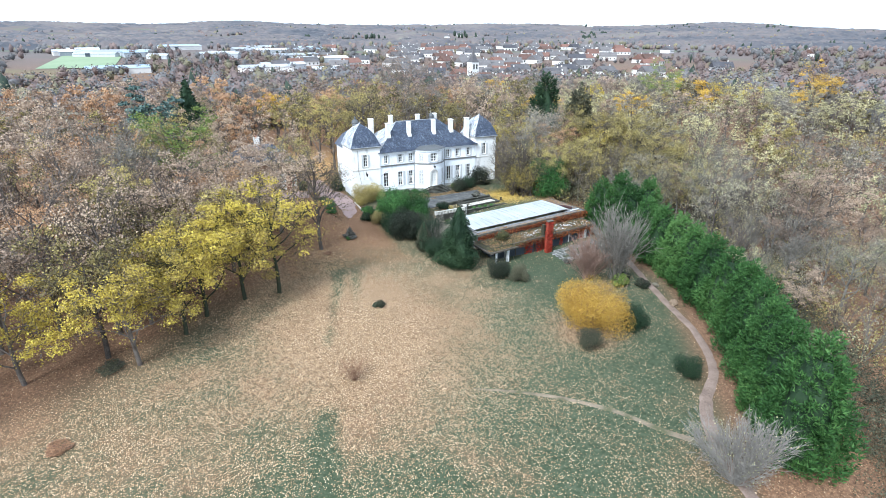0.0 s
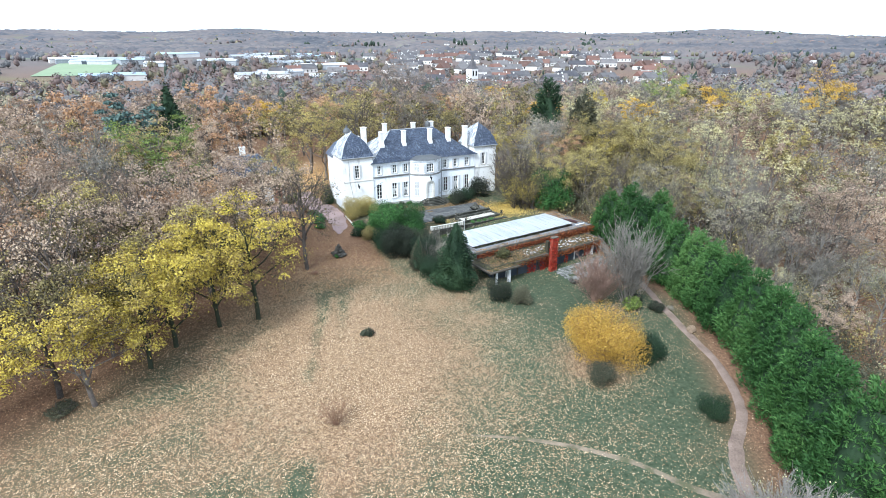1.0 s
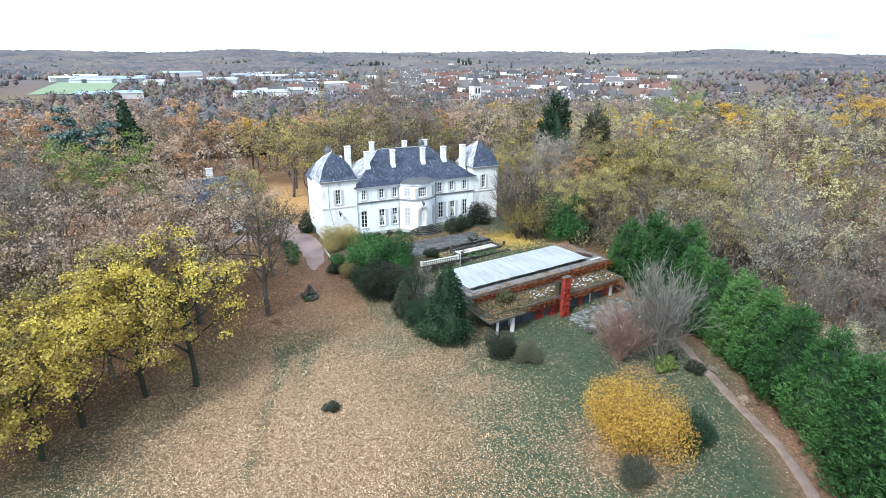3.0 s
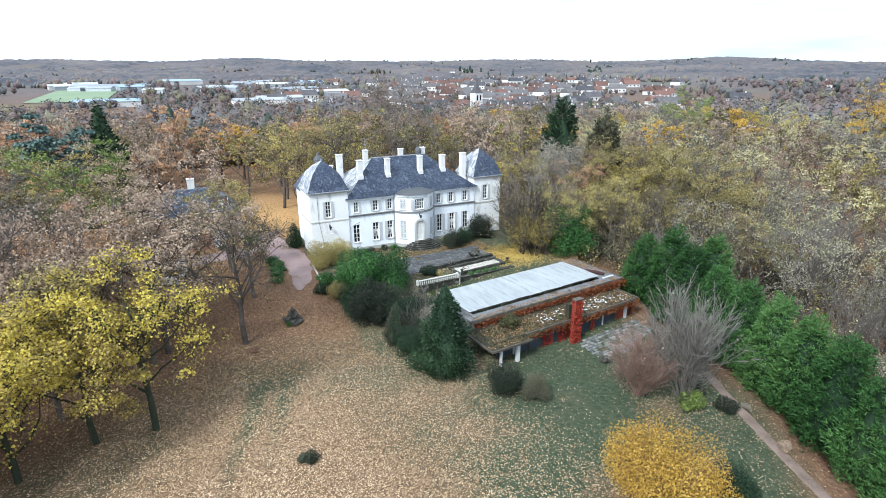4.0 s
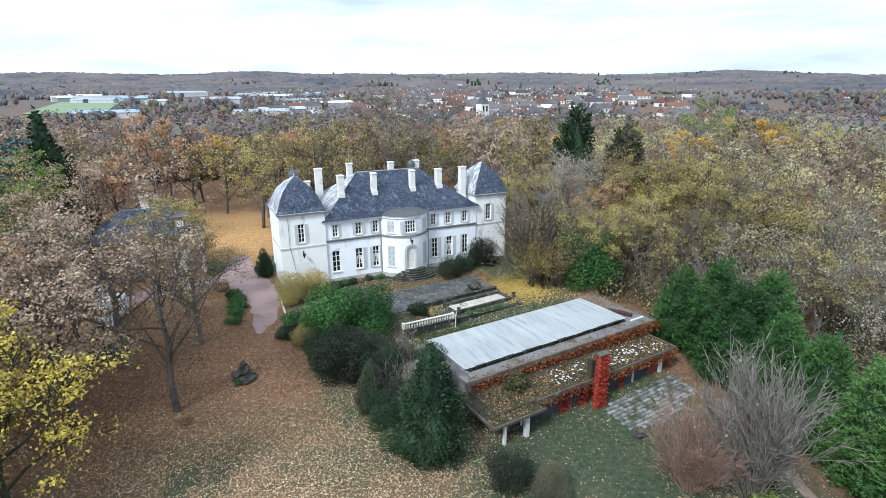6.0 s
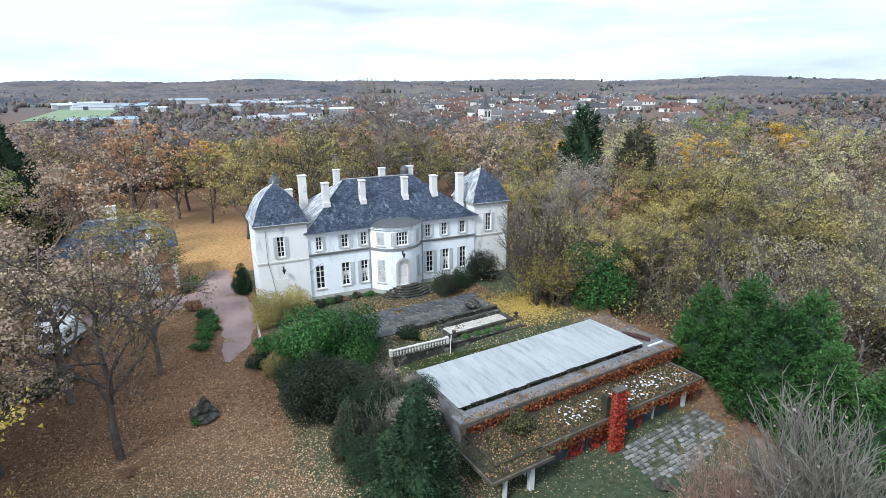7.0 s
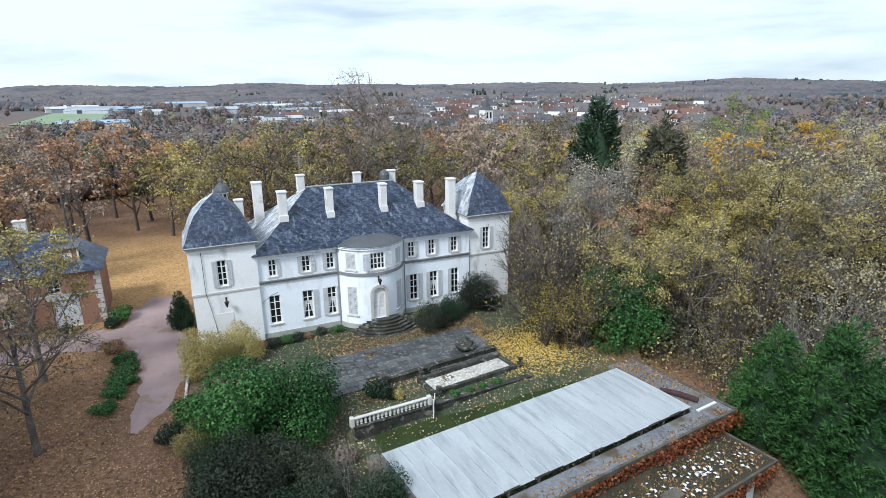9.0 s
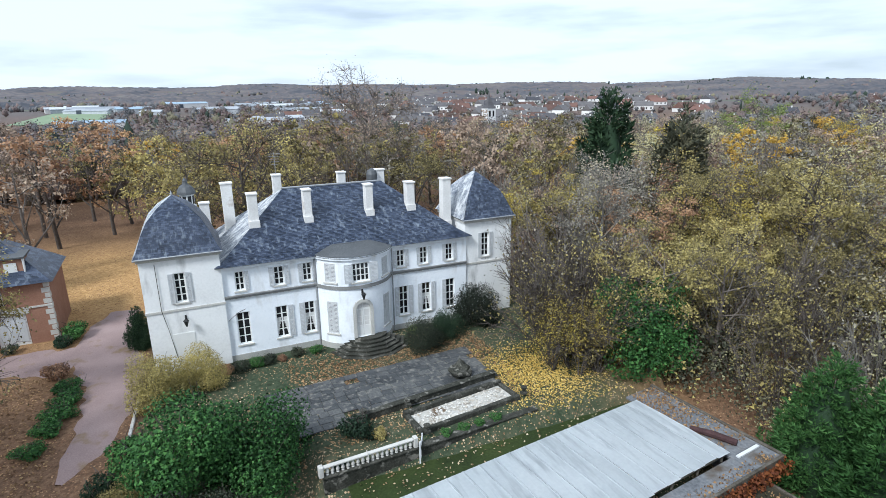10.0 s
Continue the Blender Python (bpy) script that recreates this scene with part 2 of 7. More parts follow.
M["leaf_green"] = foliage("leaf_green", [(0.007, 0.024, 0.007), (0.032, 0.098, 0.024), (0.095, 0.225, 0.055)], 0.8, 0.2, 0.12)
M["leaf_lime"] = foliage("leaf_lime", [(0.09, 0.13, 0.03), (0.18, 0.24, 0.06), (0.27, 0.32, 0.10)], 0.9, 0.3)
M["thuja"] = foliage("thuja", [(0.012, 0.037, 0.011), (0.044, 0.115, 0.029), (0.125, 0.235, 0.068)], 0.5, 0.35, 0.1)
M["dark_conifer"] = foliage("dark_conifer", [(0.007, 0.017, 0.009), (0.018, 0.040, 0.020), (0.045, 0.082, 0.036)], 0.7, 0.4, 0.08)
M["dark_shrub"] = foliage("dark_shrub", [(0.008, 0.012, 0.008), (0.023, 0.031, 0.019), (0.062, 0.073, 0.044)], 0.8, 0.4, 0.08)
M["vine_red"] = foliage("vine_red", [(0.16, 0.015, 0.010), (0.34, 0.035, 0.022), (0.44, 0.07, 0.035)], 0.9, 0.2)
M["vine_orange"] = foliage("vine_orange", [(0.085, 0.028, 0.014), (0.19, 0.060, 0.024), (0.31, 0.115, 0.036)], 0.9, 0.2)
M["litter"] = foliage("litter", [(0.20, 0.12, 0.065), (0.36, 0.25, 0.14), (0.52, 0.40, 0.25), (0.60, 0.50, 0.36)], 1.0, 0.0, 0.1)
M["litter_gold"] = foliage("litter_gold", [(0.40, 0.26, 0.06), (0.58, 0.41, 0.10), (0.70, 0.53, 0.18)], 1.0, 0.0, 0.1)
M["litter_lawn"] = foliage("litter_lawn", [(0.19, 0.115, 0.065), (0.35, 0.235, 0.135), (0.51, 0.375, 0.23), (0.67, 0.54, 0.38)], 1.0, 0.0, 0.1)
M["leaf_moss"] = foliage("leaf_moss", [(0.03, 0.035, 0.015), (0.075, 0.075, 0.03), (0.16, 0.14, 0.06)], 1.0, 0.0, 0.1)
M["litter_brown"] = foliage("litter_brown", [(0.13, 0.072, 0.036), (0.28, 0.165, 0.080), (0.42, 0.28, 0.14)], 1.0, 0.0, 0.1)
# next three: cool distance haze mixed into the colours of the far trees
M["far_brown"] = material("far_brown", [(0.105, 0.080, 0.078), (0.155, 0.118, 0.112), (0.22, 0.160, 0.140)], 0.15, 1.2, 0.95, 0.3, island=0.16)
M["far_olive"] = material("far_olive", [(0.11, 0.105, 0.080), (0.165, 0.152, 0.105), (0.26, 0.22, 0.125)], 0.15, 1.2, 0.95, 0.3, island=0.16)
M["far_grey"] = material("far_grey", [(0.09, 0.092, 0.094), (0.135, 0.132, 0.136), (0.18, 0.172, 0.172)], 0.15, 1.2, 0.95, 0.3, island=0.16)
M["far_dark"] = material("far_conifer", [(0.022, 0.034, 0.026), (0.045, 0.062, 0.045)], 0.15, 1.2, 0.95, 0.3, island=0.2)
# bluish-violet haze is part of the hill woods' base colour
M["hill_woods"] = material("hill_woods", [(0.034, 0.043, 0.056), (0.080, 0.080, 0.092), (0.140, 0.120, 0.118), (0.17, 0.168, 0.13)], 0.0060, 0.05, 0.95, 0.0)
M["red_twig"] = material("red_twig", [(0.17, 0.105, 0.084), (0.29, 0.193, 0.153)], 2, 12, 0.95, 0.2)
M["dry_twig"] = material("dry_twig", [(0.16, 0.09, 0.06), (0.28, 0.17, 0.11)], 2, 12, 0.95, 0.2)


# ---- mesh helpers ----
def link_mesh(name, me, mat, parent=None, label=""):
    me.materials.append(mat) if not me.materials else None
    ob = new(name, me)
    if parent is not None:
        ob.parent = parent
    if label:
        ob["label"] = label
    return ob


def part(name, bm, mat, parent=None, label="", smooth=False):
    me = bpy.data.meshes.new(name)
    bm.normal_update()
    bm.to_mesh(me)
    bm.free()
    if smooth:
        for p in me.polygons:
            p.use_smooth = True
    return link_mesh(name, me, mat, parent, label)


def raw(name, verts, faces):
    """A mesh from an array of points and an array of faces that all have the same number of corners."""
    verts, faces = np.asarray(verts, np.float32), np.asarray(faces, np.int32)
    me = bpy.data.meshes.new(name)
    k = faces.shape[1]
    me.vertices.add(len(verts))
    me.vertices.foreach_set("co", verts.ravel())
    me.loops.add(faces.size)
    me.loops.foreach_set("vertex_index", faces.ravel())
    me.polygons.add(len(faces))
    me.polygons.foreach_set("loop_start", np.arange(0, faces.size, k, dtype=np.int32))
    me.update(calc_edges=True)
    me.validate()
    return me


def box(bm, x0, x1, y0, y1, z0, z1, bevel=0.0):
    g = bmesh.ops.create_cube(bm, size=1.0)
    for v in g["verts"]:
        v.co = Vector(((x0 + x1) / 2 + v.co.x * (x1 - x0), (y0 + y1) / 2 + v.co.y * (y1 - y0), (z0 + z1) / 2 + v.co.z * (z1 - z0)))
    if bevel:
        es = list({e for v in g["verts"] for e in v.link_edges})
        bmesh.ops.bevel(bm, geom=es, offset=bevel, segments=1, affect="EDGES")
    return bm


def boxed(name, dims, mat, parent=None, label="", bevel=0.0):
    return part(name, box(bmesh.new(), *dims, bevel=bevel), mat, parent, label)


def lathe(bm, profile, sides, cx=0, cy=0, squash=(1, 1), turn=0.0):
    """Turns a profile of (radius, height) round an upright axis."""
    rings = []
    for r, z in profile:
        rings.append([bm.verts.new((cx + squash[0] * r * math.cos(turn + 2 * math.pi * k / sides), cy + squash[1] * r * math.sin(turn + 2 * math.pi * k / sides), z)) for k in range(sides)])
    for a, b in zip(rings, rings[1:]):
        for k in range(sides):
            bm.faces.new((a[k], a[(k + 1) % sides], b[(k + 1) % sides], b[k]))
    bm.faces.new(rings[-1])
    bm.faces.new(rings[0][::-1])
    return bm


def tube(bm, pts, radii, sides=6):
    rings = []
    for i, p in enumerate(pts):
        p = Vector(p)
        d = (Vector(pts[min(i + 1, len(pts) - 1)]) - Vector(pts[max(i - 1, 0)])).normalized()
        a = d.cross(Vector((0.3, 0.9, 0.2))).normalized()
        b = d.cross(a)
        rings.append([bm.verts.new(p + radii[i] * (math.cos(2 * math.pi * k / sides) * a + math.sin(2 * math.pi * k / sides) * b)) for k in range(sides)])
    for u, v in zip(rings, rings[1:]):
        for k in range(sides):
            bm.faces.new((u[k], u[(k + 1) % sides], v[(k + 1) % sides], v[k]))
    bm.faces.new(rings[-1])
    bm.faces.new(rings[0][::-1])
    return bm


def thing(name, at=(0, 0, 0), turn=0.0, label="", category="", group="", kind=""):
    ob = new(name)
    ob.matrix_basis = pose(*at, 0, 0, turn)
    return tagged(ob, label, category, group, kind)


# ---- ground ----
def smooth(a, b, v):
    k = min(1.0, max(0.0, (v - a) / (b - a)))
    return k * k * (3 - 2 * k)


def height(x, y):
    base = 0.05 * (min(max(y, -60), 100) - 60) - 0.03 * math.sqrt((min(max(x, -120), 140) - 5) ** 2 + 9) + 0.1
    base -= 0.95 * math.exp(-((x - 33) / 12) ** 2 - ((y - 64.5) / 7) ** 2)
    w = smooth(78, 92, y)
    if 22.5 < x < 46:
        w = max(w, smooth(80.9, 81.3, y))
    z = base * (1 - w) + 1.8 * w
    r = math.hypot(x - 0, y - 20)
    if r > 160:
        z += (2.0 - z) * smooth(160, 290, r) + 9.0 * smooth(290, 700, r)
    if r > 700:
        az = math.atan2(x, y)
        crest = 36 + 9 * math.sin(3.1 * az + 0.6) + 6 * math.sin(9 * az + 1) + 3 * math.sin(23 * az)
        z += crest * smooth(700, 2900, r) + 15 * smooth(800, 1400, r) * math.sin(x / 260) * math.sin(y / 230 + 1)
    return z


def grid_axis(lo, hi, step, far, grow=1.22):
    core = list(np.arange(lo, hi + 1e-6, step))
    up, d = [hi], step
    while up[-1] < far:
        d = min(d * grow, 130)
        up.append(up[-1] + d)
    down, d = [lo], step
    while down[-1] > -far:
        d = min(d * grow, 130)
        down.append(down[-1] - d)
    return down[:0:-1] + core + up[1:]


def near_line(x, y, pts):
    best = 1e9
    for (ax, ay), (bx, by) in zip(pts, pts[1:]):
        k = max(0, min(1, ((x - ax) * (bx - ax) + (y - ay) * (by - ay)) / ((bx - ax) ** 2 + (by - ay) ** 2)))
        best = min(best, math.hypot(x - ax - k * (bx - ax), y - ay - k * (by - ay)))
    return best


PATH_LINE = [(44, 64), (41.5, 58), (39.3, 53.2), (36.8, 46.6), (35.6, 42.6), (33.2, 38.7), (30.6, 35.7), (27.5, 34.2), (24.7, 31.9), (22.6, 29), (20.5, 24), (19, 12), (18, -10)]
BRANCH_LINE = [(8.2, 42.7), (11.5, 41.0), (15.1, 38.5), (18.4, 35.2), (20.2, 31.8), (22.4, 29.4)]


def wood_edge(x, y):
    """How far a place lies inside the woods on the left of the lawn (metres, negative outside)."""
    return near_line(x, y, [(-60, 40), (-30, 52), (-21, 58), (-10, 68), (0, 76), (6, 92)]) * (1 if (y > 58 + 0.9 * (x + 21) if x < -2 else y > 76 + 2.6 * (x - 0)) else -1)


GREEN_STREAKS = [[(3.7, 70), (2.0, 64.5), (0.2, 59.6), (-1.5, 55)], [(-4.1, 45.0), (-5.6, 41.0), (-6.6, 36.5)], [(4.0, 71.5), (7.0, 71.0)], [(5.6, 69), (4.0, 63.5), (2.6, 59.5)]]


def build_ground():
    xs, ys = grid_axis(-42, 60, 0.9, 4200), grid_axis(14, 112, 0.9, 4200)
    verts = [(x, y, height(x, y)) for y in ys for x in xs]
    w = len(xs)
    k = np.arange((len(ys) - 1) * (w - 1))
    a = k // (w - 1) * w + k % (w - 1)
    me = raw("ground", verts, np.stack((a, a + 1, a + 1 + w, a + w), 1))
    for p in me.polygons:
        p.use_smooth = True
    wood, dry, far, gold = (np.zeros(len(verts), np.float32) for _ in range(4))
    for i, (x, y, z) in enumerate(verts):
        if -120 < x < 160 and -60 < y < 260:
            d = wood_edge(x, y)
            wd = max(smooth(-5 - 6 * smooth(60, 75, y), 6, d), smooth(66, 82, y) * (1.0 if x < 13.5 else 0.0)) if y < 110 else 1.0
            edge = 40 + 0.12 * max(0, y - 60) if y > 52 else 19.0 + max(0.0, y - 24) * 0.75
            wd = max(wd, smooth(edge - 1.5, edge + 4.5, x))
            wood[i] = wd
            # dry leaves drift over the middle of the lawn and thin out towards the path and the corner by the annex
            c = math.exp(-((x - 2 - 0.12 * (y - 55)) / 13) ** 2 - ((y - 56) / 17) ** 2) * 1.15
            c = max(c, 0.58 * math.exp(-((x + 18) / 16) ** 2 - ((y - 50) / 14) ** 2))
            c = max(c, 0.75 * math.exp(-((x - 24.5) / 5.5) ** 2 - ((y - 46.5) / 5) ** 2))
            c = max(c, 0.55 * math.exp(-((x - 15) / 10) ** 2 - ((y - 62) / 10) ** 2))
            c = max(c, 0.35 * math.exp(-((x - 8) / 10) ** 2 - ((y - 78) / 9) ** 2), 0.3 * smooth(34, 20, y))
            c -= 0.75 * math.exp(-((x - 30) / 6.5) ** 2 - ((y - 59) / 5.5) ** 2) + 0.30 * math.exp(-((x - 30.5) / 6) ** 2 - ((y - 40) / 7) ** 2)
            c -= 0.7 * math.exp(-(near_line(x, y, GREEN_STREAKS[0]) / 0.7) ** 2) + 0.8 * math.exp(-(near_line(x, y, GREEN_STREAKS[1]) / 0.8) ** 2) + 0.6 * math.exp(-(near_line(x, y, GREEN_STREAKS[2]) / 1.5) ** 2) + 0.5 * math.exp(-(near_line(x, y, GREEN_STREAKS[3]) / 0.6) ** 2)
            c += 0.75 * math.exp(-((x - 33.5) / 3.6) ** 2 - ((y - 57) / 4.5) ** 2)
            dry[i] = min(1, c)
        else:
            wood[i] = 1.0
        gold[i] = min(1.0, 1.3 * math.exp(-((x - 6) / 18) ** 2 - ((y - 122) / 15) ** 2) + 1.0 * math.exp(-((x - 40) / 7) ** 2 - ((y - 84.5) / 4) ** 2))
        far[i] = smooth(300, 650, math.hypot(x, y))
    for nm, arr in (("wood", wood), ("dry", dry), ("far", far), ("gold", gold)):
        at = me.attributes.new(nm, "FLOAT", "POINT")
        at.data.foreach_set("value", arr)
    m = bpy.data.materials.new("leaf_strewn_grass")
    m.use_nodes = True
    n, l = m.node_tree.nodes, m.node_tree.links
    b = n["Principled BSDF"]
    b.inputs["Roughness"].default_value, b.inputs["Specular IOR Level"].default_value = 0.95, 0.1
    geo = n.new("ShaderNodeNewGeometry")

    def tex(sc, detail, rough=0.6):
        t = n.new("ShaderNodeTexNoise")
        t.inputs["Scale"].default_value, t.inputs["Detail"].default_value, t.inputs["Roughness"].default_value = sc, detail, rough
        l.new(geo.outputs["Position"], t.inputs[0])
        return t.outputs[0]

    def ramp(src, stops):
        r = n.new("ShaderNodeValToRGB")
        e = r.color_ramp.elements
        while len(e) < len(stops):
            e.new(0.5)
        for k2, (p, c) in enumerate(stops):
            e[k2].position, e[k2].color = p, (*c, 1)
        l.new(src, r.inputs[0])
        return r.outputs[0]

    def mix(f, a2, b2):
        t = n.new("ShaderNodeMix")
        t.data_type = "RGBA"
        l.new(f, t.inputs[0])
        l.new(a2, t.inputs[6])
        l.new(b2, t.inputs[7])
        return t.outputs[2]

    def attr(nm):
        t = n.new("ShaderNodeAttribute")
        t.attribute_name = nm
        return t.outputs["Fac"]

    def mth(op, a2, c):
        t = n.new("ShaderNodeMath")
        t.operation, t.use_clamp = op, op != "MULTIPLY"
        for k2, v in enumerate((a2, c)):
            if isinstance(v, (int, float)):
                t.inputs[k2].default_value = v
            else:
                l.new(v, t.inputs[k2])
        return t.outputs[0]

    def cells(sc):
        v = n.new("ShaderNodeTexVoronoi")
        v.inputs["Scale"].default_value, v.inputs["Randomness"].default_value = sc, 1.0
        l.new(geo.outputs["Position"], v.inputs["Vector"])
        s = n.new("ShaderNodeSeparateColor")
        l.new(v.outputs["Color"], s.inputs[0])
        return v.outputs["Distance"], s.outputs[0], s.outputs[1]

    patch, speck, drift = tex(0.16, 5), tex(4.0, 3, 0.8), tex(0.9, 4, 0.7)
    grass = ramp(tex(2.4, 9, 0.8), [(0.32, (0.024, 0.035, 0.020)), (0.48, (0.047, 0.065, 0.038)), (0.60, (0.078, 0.091, 0.058)), (0.72, (0.125, 0.115, 0.080))])
    duff = ramp(tex(2.5, 7, 0.75), [(0.30, (0.066, 0.045, 0.028)), (0.50, (0.150, 0.096, 0.058)), (0.68, (0.24, 0.172, 0.118))])
    floor = ramp(tex(3.5, 6, 0.75), [(0.28, (0.062, 0.038, 0.026)), (0.5, (0.165, 0.098, 0.062)), (0.72, (0.29, 0.182, 0.112))])
    floor = mix(attr("gold"), floor, ramp(tex(3.0, 6, 0.75), [(0.28, (0.23, 0.128, 0.055)), (0.5, (0.46, 0.275, 0.118)), (0.72, (0.66, 0.44, 0.205))]))
    wood = mth("MINIMUM", mth("MULTIPLY", mth("ADD", attr("wood"), mth("MULTIPLY", mth("SUBTRACT", patch, 0.5), 0.8)), 1.1), 1.0)
    cover = mth("ADD", mth("MULTIPLY", attr("dry"), 0.78), mth("ADD", mth("MULTIPLY", mth("SUBTRACT", patch, 0.40), 0.75), mth("MULTIPLY", mth("SUBTRACT", drift, 0.42), 0.6)))
    bed = mth("MINIMUM", mth("MULTIPLY", mth("SUBTRACT", mth("ADD", cover, mth("MULTIPLY", speck, 0.5)), 0.55), 2.2), 1.0)
    near = mix(wood, mix(bed, grass, duff), floor)
    for sc, reach in ((7.0, 0.42), (11.0, 0.44)):
        dist, pick, tone = cells(sc)
        on = mth("LESS_THAN", pick, mth("ADD", mth("MULTIPLY", cover, 0.90), 0.015))
        disc = mth("LESS_THAN", dist, reach)
        lawn_leaf = ramp(tone, [(0.0, (0.15, 0.09, 0.05)), (0.35, (0.28, 0.185, 0.105)), (0.7, (0.43, 0.305, 0.185)), (1.0, (0.62, 0.48, 0.325))])
        wood_leaf = ramp(tone, [(0.0, (0.085, 0.045, 0.027)), (0.6, (0.25, 0.138, 0.080)), (1.0, (0.46, 0.29, 0.165))])
        near = mix(mth("MULTIPLY", on, disc), near, mix(wood, lawn_leaf, wood_leaf))
    # far ground, greyed towards violet so that its colour carries haze
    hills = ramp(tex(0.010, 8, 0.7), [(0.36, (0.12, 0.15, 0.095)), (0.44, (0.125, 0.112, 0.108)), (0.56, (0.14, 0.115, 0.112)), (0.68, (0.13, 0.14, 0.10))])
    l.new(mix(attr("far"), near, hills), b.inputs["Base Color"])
    bp = n.new("ShaderNodeBump")
    bp.inputs["Strength"].default_value, bp.inputs["Distance"].default_value = 0.5, 0.08
    l.new(speck, bp.inputs["Height"])
    l.new(bp.outputs[0], b.inputs["Normal"])
    ob = link_mesh("ground", me, m)
    tagged(ob, "gently sloping lawn and woodland floor strewn with dry leaves", "ground", kind="structure")


build_ground()


def ribbon(name, line, widths, mat, lift, label, category, seed=1):
    """A trodden strip that follows the ground, with ragged edges."""
    rng = random.Random(seed)
    pts, ws = [], []
    for i, ((ax, ay), (bx, by)) in enumerate(zip(line, line[1:])):
        n = max(2, int(math.hypot(bx - ax, by - ay) / 0.7))
        for k in range(n):
            f = k / n
            pts.append((ax + (bx - ax) * f, ay + (by - ay) * f))
            ws.append(widths[i] + (widths[i + 1] - widths[i]) * f)
    pts.append(line[-1])
    ws.append(widths[-1])
    for _ in range(3):
        pts = [pts[0]] + [((a[0] + 2 * b[0] + c[0]) / 4, (a[1] + 2 * b[1] + c[1]) / 4) for a, b, c in zip(pts, pts[1:], pts[2:])] + [pts[-1]]
    verts, faces, cols = [], [], 7
    for i, (x, y) in enumerate(pts):
        ax, ay = pts[max(0, i - 1)]
        bx, by = pts[min(len(pts) - 1, i + 1)]
        d = math.hypot(bx - ax, by - ay)
        nx, ny = -(by - ay) / d, (bx - ax) / d
        for k in range(cols):
            o = (k / (cols - 1) - 0.5) * ws[i]
            if k in (0, cols - 1):
                o *= rng.uniform(0.85, 1.2)
            px, py = x + nx * o, y + ny * o
            verts.append((px, py, height(px, py) + (lift if 0 < k < cols - 1 else -0.02)))
    for i in range(len(pts) - 1):
        for k in range(cols - 1):
            a = i * cols + k
            faces.append((a, a + 1, a + 1 + cols, a + cols))
    return tagged(link_mesh(name, raw(name, verts, faces), mat), label, category, kind="structure")


ribbon("path", PATH_LINE, [0.95] * 7 + [1.1, 1.3, 1.3, 1.1, 1.0, 1.0], M["path"], 0.05, "narrow trodden earth footpath beside the conifer hedge", "path", 2)
ribbon("branch_path", BRANCH_LINE, [0.2, 0.4, 0.55, 0.6, 0.7, 0.9], M["faint_path"], 0.02, "faint trodden earth path across the lawn", "path", 3)
ribbon("drive", [(10.0, 86.2), (10.4, 87.4), (10.9, 89.0), (11.4, 92), (11.3, 97), (9.9, 102), (9.6, 106.5), (10.4, 111)], [0.4, 1.5, 2.4, 2.9, 4.0, 4.6, 4.2, 2.6], M["gravel"], 0.06, "pinkish gravel drive curving past the mansion", "drive", 4)
ribbon("side_drive", [(8.4, 101.5), (3.5, 102.6), (-3, 99.8), (-10, 97.5), (-25, 95)], [5.0, 4.2, 3.4, 3.0, 3.0], M["gravel"], 0.05, "pinkish gravel branch of the drive before the brick lodge", "drive", 5)


# ---- building parts ----
def facade(name, length, z0, z1, openings, mat, parent, thick=0.4, bend=None, label="", seg=0.0):
    """A wall of some thickness along x with openings (x0, x1, z0, z1) through it. bend(s, d) may carry it round a curve."""
    place = bend or (lambda s, d: (s, d))
    xs = sorted({0.0, length, *(o[0] for o in openings), *(o[1] for o in openings)})
    if seg:
        n = int(length / seg)
        xs = sorted(set(xs) | {length * k / n for k in range(n + 1)})
        xs = [x for i, x in enumerate(xs) if i == 0 or x - xs[i - 1] > 1e-4]
    zs = sorted({z0, z1, *(o[2] for o in openings), *(o[3] for o in openings)})
    bm, cache = bmesh.new(), {}

    def v(x, d, z):
        k = (round(x, 4), d, round(z, 4))
        if k not in cache:
            px, py = place(x, d)
            cache[k] = bm.verts.new((px, py, z))
        return cache[k]

    def open_at(i, j):
        if i < 0 or j < 0 or i >= len(xs) - 1 or j >= len(zs) - 1:
            return True
        cx, cz = (xs[i] + xs[i + 1]) / 2, (zs[j] + zs[j + 1]) / 2
        return any(o[0] < cx < o[1] and o[2] < cz < o[3] for o in openings)

    for i in range(len(xs) - 1):
        for j in range(len(zs) - 1):
            if open_at(i, j):
                continue
            a, b, c, d = xs[i], xs[i + 1], zs[j], zs[j + 1]
            bm.faces.new((v(a, 0, c), v(b, 0, c), v(b, 0, d), v(a, 0, d)))
            bm.faces.new((v(a, thick, c), v(a, thick, d), v(b, thick, d), v(b, thick, c)))
            if open_at(i - 1, j):
                bm.faces.new((v(a, 0, c), v(a, 0, d), v(a, thick, d), v(a, thick, c)))
            if open_at(i + 1, j):
                bm.faces.new((v(b, 0, c), v(b, thick, c), v(b, thick, d), v(b, 0, d)))
            if open_at(i, j - 1):
                bm.faces.new((v(a, 0, c), v(a, thick, c), v(b, thick, c), v(b, 0, c)))
            if open_at(i, j + 1):
                bm.faces.new((v(a, 0, d), v(b, 0, d), v(b, thick, d), v(a, thick, d)))
    return part(name, bm, mat, parent, label)


